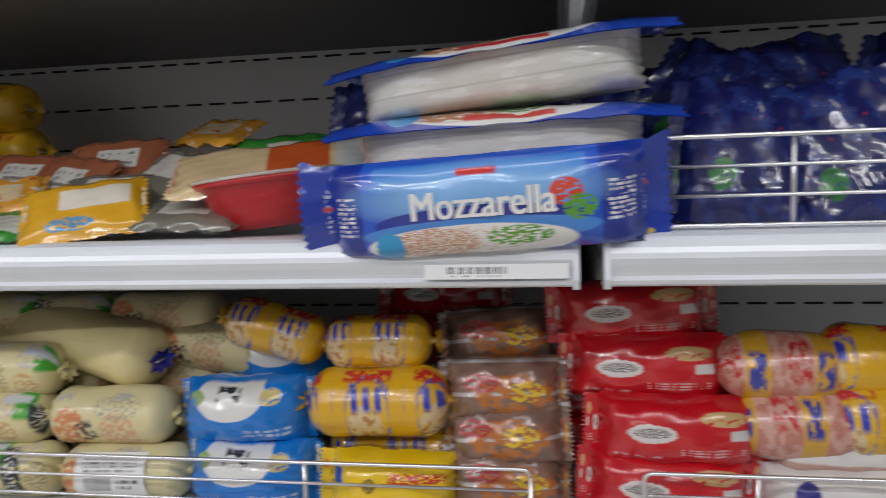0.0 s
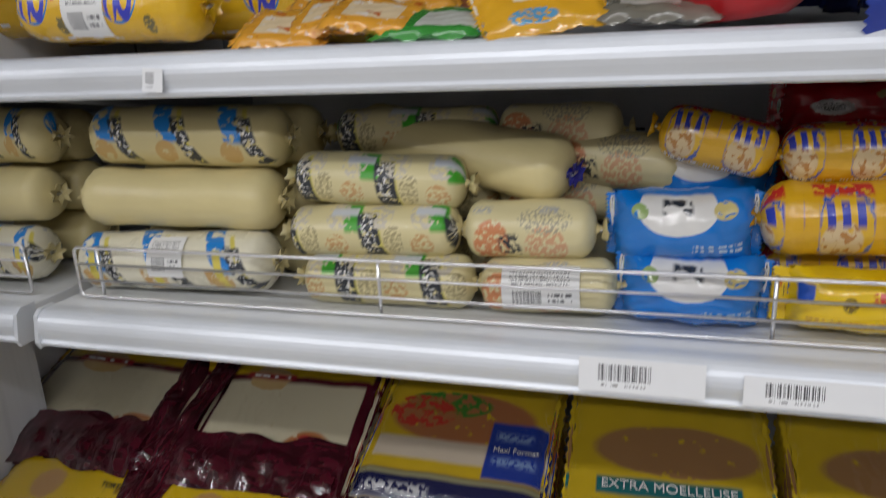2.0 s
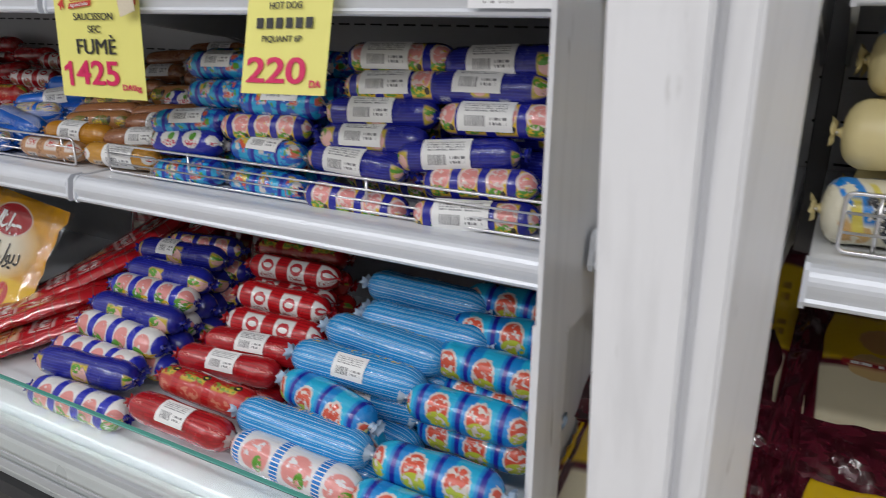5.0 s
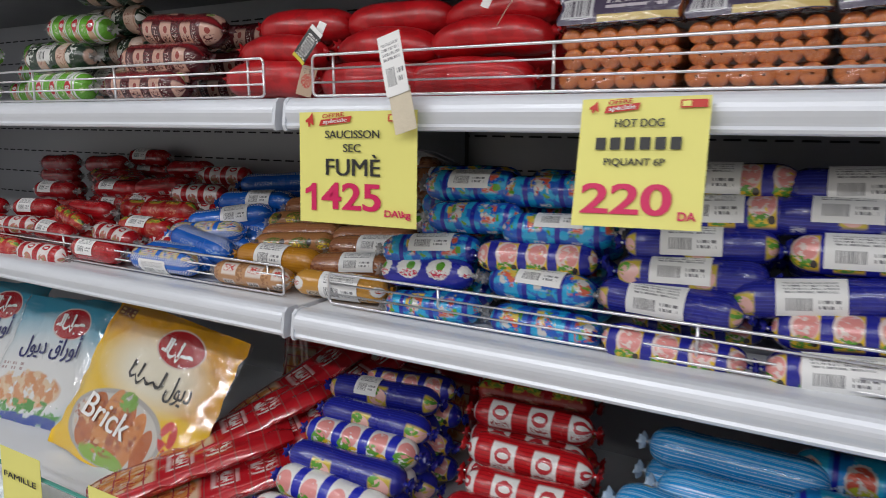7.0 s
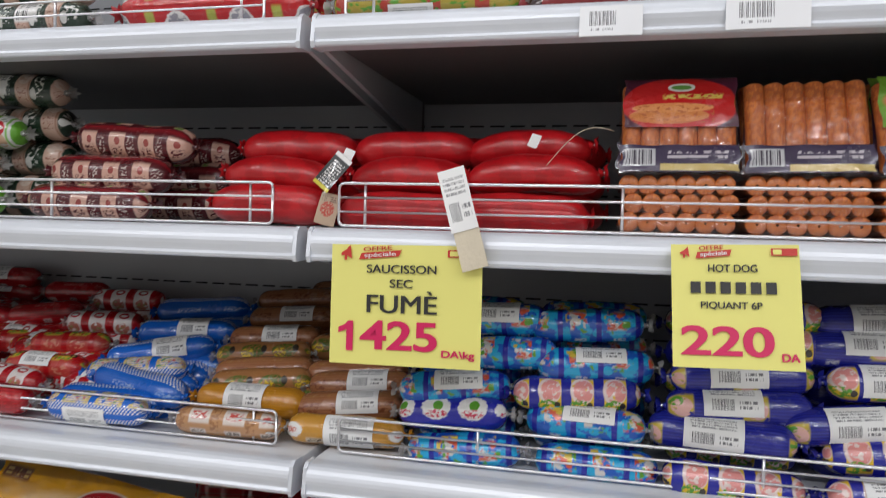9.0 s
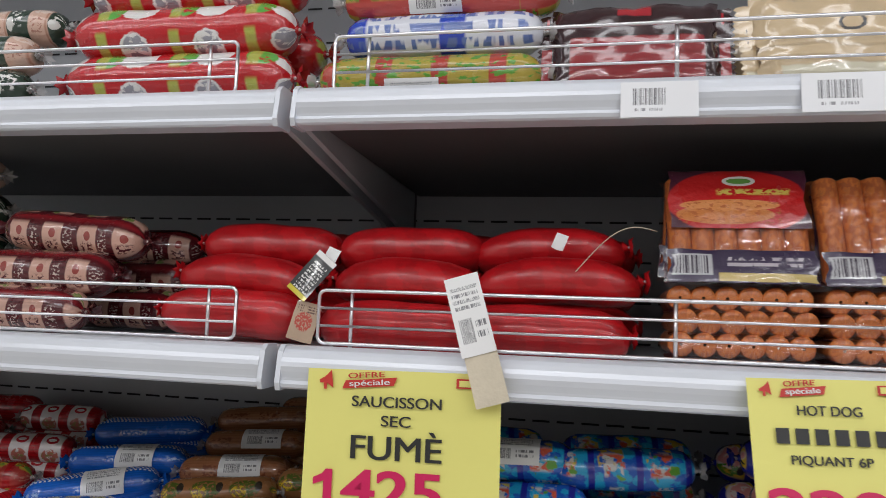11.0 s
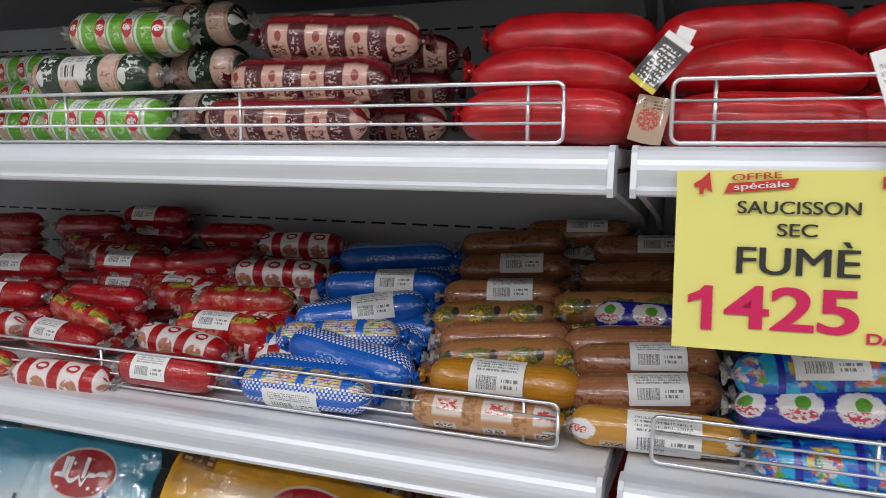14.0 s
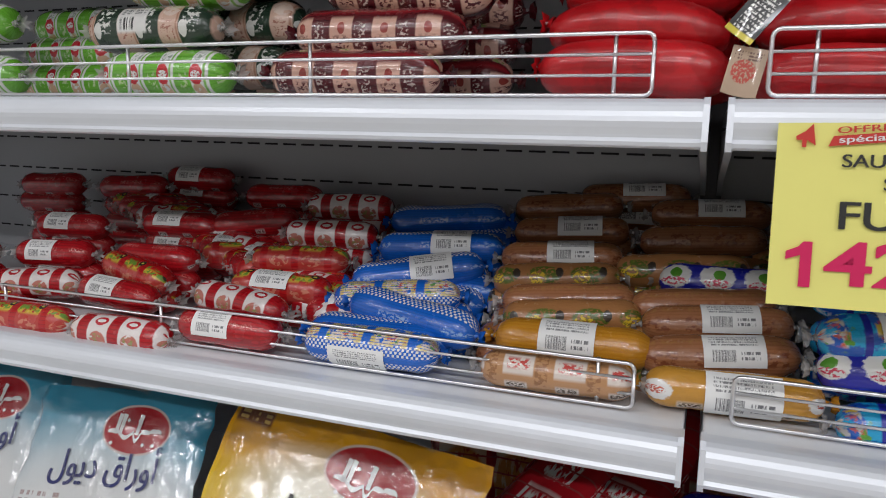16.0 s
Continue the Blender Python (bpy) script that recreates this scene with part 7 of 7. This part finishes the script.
def hot_dogs(x, y, z, yaw, lean, roll, label=""):
    t = thing("hot_dog_pack", pose(x, y, z, 0, 0, yaw) @ pose(0, 0, 0, lean, 0, 0) @ pose(0, 0, 0, 0, roll, 0), "clear film pack of six orange hot dogs", "hot dogs", "hot dog packs")
    part("tray", TRAYM, t, "dark purple tray", Matrix.Translation((0, 0.012, 0)))
    for k in range(6):
        part("hot_dog", HOT, t, "", Matrix.Translation((-0.0635 + 0.0254 * k, -0.003, 0.004)) @ pose(0, 0, 0, 0, 90, 0))
    part("wrap", FILMM, t, "clear shiny wrap")
    if lean > -60:
        part("label_strip", STRIP, t, "purple printed strip", Matrix.Translation((0, -0.0205, -0.052)))
    if label:
        part("paper_label", LABELS[label], t, label + " printed label", Matrix.Translation((0, -0.0205, 0.034)))
    return t


for col, (cx, up) in enumerate(((-1.727, "red"), (-1.562, ""), (-1.398, "green"))):
    for k in range(3):
        hot_dogs(cx + 0.004 * (k % 2), 1.128 + 0.003 * k, 1.4015 + 0.0262 * k, RND.uniform(-2, 2), -90, 0)
    hot_dogs(cx, 1.105, 1.535, RND.uniform(-3, 3), -20, RND.uniform(-3, 3), up)
    hot_dogs(cx, 1.15, 1.54, RND.uniform(-3, 3), -20, RND.uniform(-3, 3), up)

# goods further back on their shelves
put("long_yellow_roll", -0.722, 1.206, 1.456, 3, 0)
for k in range(46):
    fx, fy = -3.55 + 0.85 * ((k * 0.618) % 1.0), 1.12 + 0.36 * ((k * 0.382 + 0.2) % 1.0)
    put(("red_bare_sausage", "red_white_sausage", "red_sausage", "red_yellow_sausage")[k % 4], fx, fy, 1.064 + 0.40 * (fy - 1.11) - 0.030, RND.uniform(-22, 22), 0)
for k in range(10):
    fy = 1.16 + 0.034 * k
    put("blue_sausage", -2.66 + RND.uniform(-0.02, 0.02), fy, 1.064 + 0.40 * (fy - 1.11) - 0.036, RND.uniform(-6, 12), 0)
    put("brown_sausage", -2.45 + RND.uniform(-0.02, 0.02), fy, 1.064 + 0.40 * (fy - 1.11) - 0.034, RND.uniform(-4, 8), 0)
    put("brown_print_sausage", -2.25 + RND.uniform(-0.02, 0.02), fy, 1.064 + 0.40 * (fy - 1.11) - 0.034, RND.uniform(-4, 8), 0)
for lay_k in range(3):
    for kx, kk in ((-2.65, "maroon_sausage"), (-3.0, "dark_green_sausage"), (-3.35, "green_sausage"), (-2.34, "red_salami"), (-2.12, "red_salami"), (-1.94, "red_salami")):
        put(kk, kx + 0.01, 1.255 + 0.02 * lay_k, 1.419 + 0.050 * lay_k, RND.uniform(-5, 5))
for lay_k in range(5):
    for kx, kk in ((-2.04, "cyan_sausage"), (-1.84, "cyan_sausage"), (-1.63, "navy_sausage"), (-1.42, "navy_tagged_sausage")):
        put(kk, kx, 1.19 + 0.02 * lay_k, 1.064 + 0.045 * lay_k, RND.uniform(-8, 8))
for lay_k in range(3):
    for kx, kk in ((-0.79, "cream_log"), (-0.50, "cream_green_log"), (-0.31, "cream_red_log"), (-1.115, "cream_short_log")):
        put(kk, kx, 1.225, 1.123 + 0.080 * lay_k, RND.uniform(-3, 3))

# blue sausages with their ends to the aisle
for x, y, z in ((-1.254, 1.17, 1.063), (-1.262, 1.21, 1.108), (-1.310, 1.26, 1.063), (-1.255, 1.27, 1.152)):
    put("cyan_sausage", x, y, z, 90 + RND.uniform(-5, 5))


# ---- signs and tags ----
YELLOW = plain("yellow_card", (0.79, 0.75, 0.21), 0.55, 0.0, 0.04, 9.0, 0.04)
PINKINK = plain("crimson_ink", (0.62, 0.008, 0.10), 0.5, 0.0, 0.05)
REDINK = plain("red_ink", (0.55, 0.03, 0.02), 0.5, 0.0, 0.1)
CARD = plain("torn_card", (0.62, 0.55, 0.42), 0.7, 0.0, 0.12, 40.0, 0.3)
WHITEP = plain("white_paper", (0.80, 0.80, 0.79), 0.5, 0.0, 0.05, 20.0, 0.05)


def card_mesh(w, h, mat, curl=0.004, n=10, t=0.0006):
    """A thin card in the x-z plane, slightly bowed, hanging down from its top edge."""
    verts, faces, uvs = [], [], []
    for side in (0, 1):
        for i in range(n + 1):
            for j in range(n + 1):
                a, b = i / n, j / n
                verts.append(((a - 0.5) * w, side * t + curl * math.sin(a * math.pi) * (1 - b) + 0.5 * curl * (1 - b) ** 2, (b - 1) * h))
                uvs.append((a, b))
    m = (n + 1) ** 2
    for side in (0, 1):
        for i in range(n):
            for j in range(n):
                q = (side * m + i * (n + 1) + j, side * m + (i + 1) * (n + 1) + j, side * m + (i + 1) * (n + 1) + j + 1, side * m + i * (n + 1) + j + 1)
                faces.append(q if side == 0 else q[::-1])
    return mesh_of(verts, faces, mat, True, uvs)


def price_sign(where, w, h, lines, label):
    """A yellow card with words; lines are (words, x share, y share, height, width, ink)."""
    s = thing("price_sign", where, label, "price sign", "price signs")
    part("card", card_mesh(w, h, YELLOW, -0.0012), s)
    for words, fx, fy, size, wide, ink in lines:
        m = Matrix.Translation(((fx - 0.5) * w, -0.0042 if ink is WHITEP0 else -0.0032, -fy * h)) @ pose(0, 0, 0, 90, 0, 0)
        if words.startswith("#"):
            n = int(words[1:])
            for k in range(n):
                bw = wide * w / n
                bx = (fx - 0.5) * w - wide * w / 2 + bw * (k + 0.5)
                part("print_bar", box_mesh(bx - bw * 0.34, bx + bw * 0.34, -0.0036, -0.0032, -fy * h - size / 2, -fy * h + size / 2, ink, 0), s)
        else:
            part("lettering", text_mesh(words, size, ink, size * (0.016 if ink is PINKINK else 0.018), 0.0003, wide * w, size * 0.014 if ink is PINKINK else 0.0), s, "printed words", m)
    return s


def outline_mesh(pts, mat, t=0.0004):
    """A flat printed shape in the x-z plane, a hair thick, facing the aisle."""
    n = len(pts)
    verts = [(x, -t, z) for x, z in pts] + [(x, 0.0, z) for x, z in pts]
    faces = [tuple(range(n)), tuple(range(n, 2 * n))[::-1]] + [(i, n + i, n + (i + 1) % n, (i + 1) % n) for i in range(n)]
    return mesh_of(verts, faces, mat, False)


def sign_head(s, w, h, badge=True):
    """A red megaphone, a slanted ribbon with the offer's words, and a small boxed badge."""
    x0, z0 = -0.40 * w, -0.075 * h
    k = 0.03 * w
    at = Matrix.Translation((x0, -0.0030, z0)) @ pose(0, 0, 0, 0, -8, 0)
    part("megaphone", outline_mesh([(-k, 0.2 * k), (0.2 * k, 0.7 * k), (1.3 * k, 1.6 * k), (1.3 * k, -1.4 * k), (0.3 * k, -0.5 * k), (0.1 * k, -1.5 * k), (-0.4 * k, -1.4 * k), (-0.3 * k, -0.4 * k), (-k, -0.3 * k)], REDINK), s, "red printed megaphone", at)
    rib = Matrix.Translation((-0.17 * w, -0.0030, -0.085 * h)) @ pose(0, 0, 0, 0, -4, 0)
    part("ribbon", outline_mesh([(-0.14 * w, -0.028 * h), (0.13 * w, -0.022 * h), (0.15 * w, 0.030 * h), (-0.12 * w, 0.024 * h)], REDINK), s, "red printed ribbon", rib)
    part("lettering", text_mesh("spéciale", 0.05 * h, WHITEP0, 0.0002, 0.0002, 0.21 * w), s, "white printed word", rib @ Matrix.Translation((0.005 * w, -0.0008, 0.002 * h)) @ pose(0, 0, 0, 90, 0, 0))
    part("lettering", text_mesh("OFFRE", 0.05 * h, REDINK, 0.0002, 0.0002, 0.19 * w), s, "red printed word", rib @ Matrix.Translation((-0.01 * w, -0.0003, 0.052 * h)) @ pose(0, 0, 0, 90, 0, 0))
    if badge:
        part("badge", outline_mesh([(0.28 * w, -0.095 * h), (0.48 * w, -0.095 * h), (0.48 * w, -0.035 * h), (0.28 * w, -0.035 * h)], REDINK), s, "red boxed badge", Matrix.Translation((0, -0.0030, 0)))
        part("badge_field", outline_mesh([(0.295 * w, -0.085 * h), (0.36 * w, -0.085 * h), (0.36 * w, -0.045 * h), (0.295 * w, -0.045 * h)], YELLOW), s, "yellow badge field", Matrix.Translation((0, -0.0036, 0)))


def digit_one(s, x, z, height):
    """The figure 1 with its flag and a heavy stem."""
    k = height
    part("lettering", outline_mesh([(0.03 * k, -0.5 * k), (0.26 * k, -0.5 * k), (0.26 * k, 0.5 * k), (0.08 * k, 0.5 * k), (-0.02 * k, 0.38 * k), (-0.26 * k, 0.27 * k), (-0.26 * k, 0.09 * k), (0.03 * k, 0.20 * k)], PINKINK), s, "crimson printed figure", Matrix.Translation((x, -0.0030, z)))


offer = price_sign(pose(-2.091, 0.9915, 1.3640, -3, -0.9, 0), 0.218, 0.168, [
    ("SAUCISSON", 0.48, 0.205, 0.0165, 0.46, INKM), ("SEC", 0.48, 0.325, 0.0165, 0.15, INKM), ("FUMÈ", 0.48, 0.50, 0.036, 0.46, INKM),
    ("425", 0.475, 0.765, 0.056, 0.505, PINKINK), ("DA\\kg", 0.855, 0.885, 0.0135, 0.21, PINKINK)], "yellow price card reading 1425 taped to the shelf rail")
deal = price_sign(pose(-1.664, 0.9885, 1.3785, -15, -1.5, 1), 0.150, 0.154, [
    ("HOT DOG", 0.48, 0.205, 0.0135, 0.38, INKM), ("#6", 0.48, 0.36, 0.0145, 0.70, INKM), ("PIQUANT 6P", 0.46, 0.505, 0.012, 0.47, INKM),
    ("220", 0.42, 0.80, 0.050, 0.70, PINKINK), ("DA", 0.89, 0.905, 0.0135, 0.13, PINKINK)], "yellow price card reading 220 hanging from the rail")
price_sign(pose(-2.463, 0.7925, 0.738, -2, 0, 0), 0.128, 0.115, [("#7", 0.5, 0.35, 0.015, 0.8, INKM), ("222", 0.45, 0.80, 0.045, 0.65, PINKINK)], "yellow price card hung on the glass front")
price_sign(pose(-2.735, 0.7925, 0.745, -2, 0, 0), 0.130, 0.115, [("FAMILLE", 0.5, 0.45, 0.016, 0.8, INKM)], "yellow price card with family offer on glass")


sign_head(offer, 0.218, 0.168)
digit_one(offer, -0.0845, -0.765 * 0.168, 0.0420)
sign_head(deal, 0.150, 0.154)


TAGPAPER = printed("rail_tag_paper", (0.80, 0.81, 0.83), [("barcode", (0.08, 0.08, 0.09), 0.16, 0.58, 0.34, 0.82, 70.0), ("script", (0.30, 0.30, 0.32), 0.16, 0.54, 0.14, 0.28, 60.0, 1)], 0.35, 0.1, 20.0, 0.2, 0.03)


def rail_tag(x, z, w, h, y=0.9965, lean=0, roll=0, name="price_tag"):
    t = thing(name, pose(x, y, z, lean, 0, 0) @ pose(0, 0, 0, 0, roll, 0), "white paper barcode tag on the shelf rail", "price tag", "rail tags")
    part("paper", card_mesh(w, h, TAGPAPER, -0.0008, 4), t)
    return t


rail_tag(-0.200, 1.079, 0.125, 0.036, 1.0, -8, 0)
rail_tag(-0.040, 1.072, 0.125, 0.030, 0.999, -8, 0)
rail_tag(0.150, 1.374, 0.134, 0.014, 0.9985, -4, 0)
rail_tag(-0.728, 1.384, 0.026, 0.026, 0.999, -6, 5)
rail_tag(-1.334, 1.380, 0.114, 0.034, 0.998, -6, 0)
rail_tag(-1.823, 1.684, 0.080, 0.040, 0.998, -5, 0)
rail_tag(-1.634, 1.688, 0.098, 0.042, 0.998, -5, 0)

torn = thing("torn_label", pose(-2.030, 0.990, 1.470, -10, 0, 0) @ pose(0, 0, 0, 0, -17, 0), "torn white barcode label with brown card end", "label")
part("paper", card_mesh(0.038, 0.088, STICKER, 0.002), torn, "white barcode paper")
part("torn_end", card_mesh(0.036, 0.062, CARD, 0.001), torn, "torn brown card", Matrix.Translation((0.001, 0.004, -0.080)))
black = thing("hang_tag", pose(-2.204, 1.045, 1.492, -12, 0, 0) @ pose(0, 0, 0, 0, 38, 0), "black printed hang tag between the salami", "tag")
part("card", card_mesh(0.031, 0.060, printed("black_tag_print", (0.015, 0.015, 0.017), [("script", WHT, 0.15, 0.85, 0.1, 0.8, 12.0, 9), ("box", (0.6, 0.5, 0.03), 0.0, 1.0, 0.0, 0.1), ("box", WHT, 0.0, 1.0, 0.88, 1.0)], 0.4, 0.1), 0.002), black)
stub = thing("paper_tag", pose(-2.226, 1.050, 1.436, -14, 0, 0) @ pose(0, 0, 0, 0, 12, 0), "crumpled beige card tag with red print", "tag")
part("card", card_mesh(0.034, 0.048, printed("beige_tag_print", (0.46, 0.33, 0.23), [("spotblotch", (0.48, 0.06, 0.04), 1.0, 1.0, 0.45, 0.5, 0.34, 0.24, 7.0, 0.46), ("script", (0.15, 0.08, 0.06), 0.1, 0.9, 0.72, 0.92, 16.0, 3)], 0.45, 0.3), 0.006), stub)
slip = thing("paper_tag", pose(-2.198, 1.052, 1.503, -16, 0, 0) @ pose(0, 0, 0, 0, 22, 0), "white folded paper slip behind the hang tag", "tag")
part("card", card_mesh(0.017, 0.03, WHITEP, 0.004, 6), slip)
cord = thing("string", (-1.87, 1.10, 1.50), "pale cotton string tied to the salami", "string")
part("cord", tube_mesh([(0.055 - 0.11 * q, -0.02 * math.sin(3 * q), 0.035 - 0.05 * q + 0.018 * math.sin(4.2 * q)) for q in [k / 12 for k in range(13)]], 0.0006, CARD, 6), cord)
for x, y, z, r in ((-1.925, 1.098, 1.530, 20),):
    tg = thing("paper_tag", pose(x, y, z, -20, 0, 0) @ pose(0, 0, 0, 0, r, 0), "small folded paper tag on the salami", "tag")
    part("card", card_mesh(0.015, 0.02, CARD if r < 0 else WHITEP, 0.003, 4), tg)
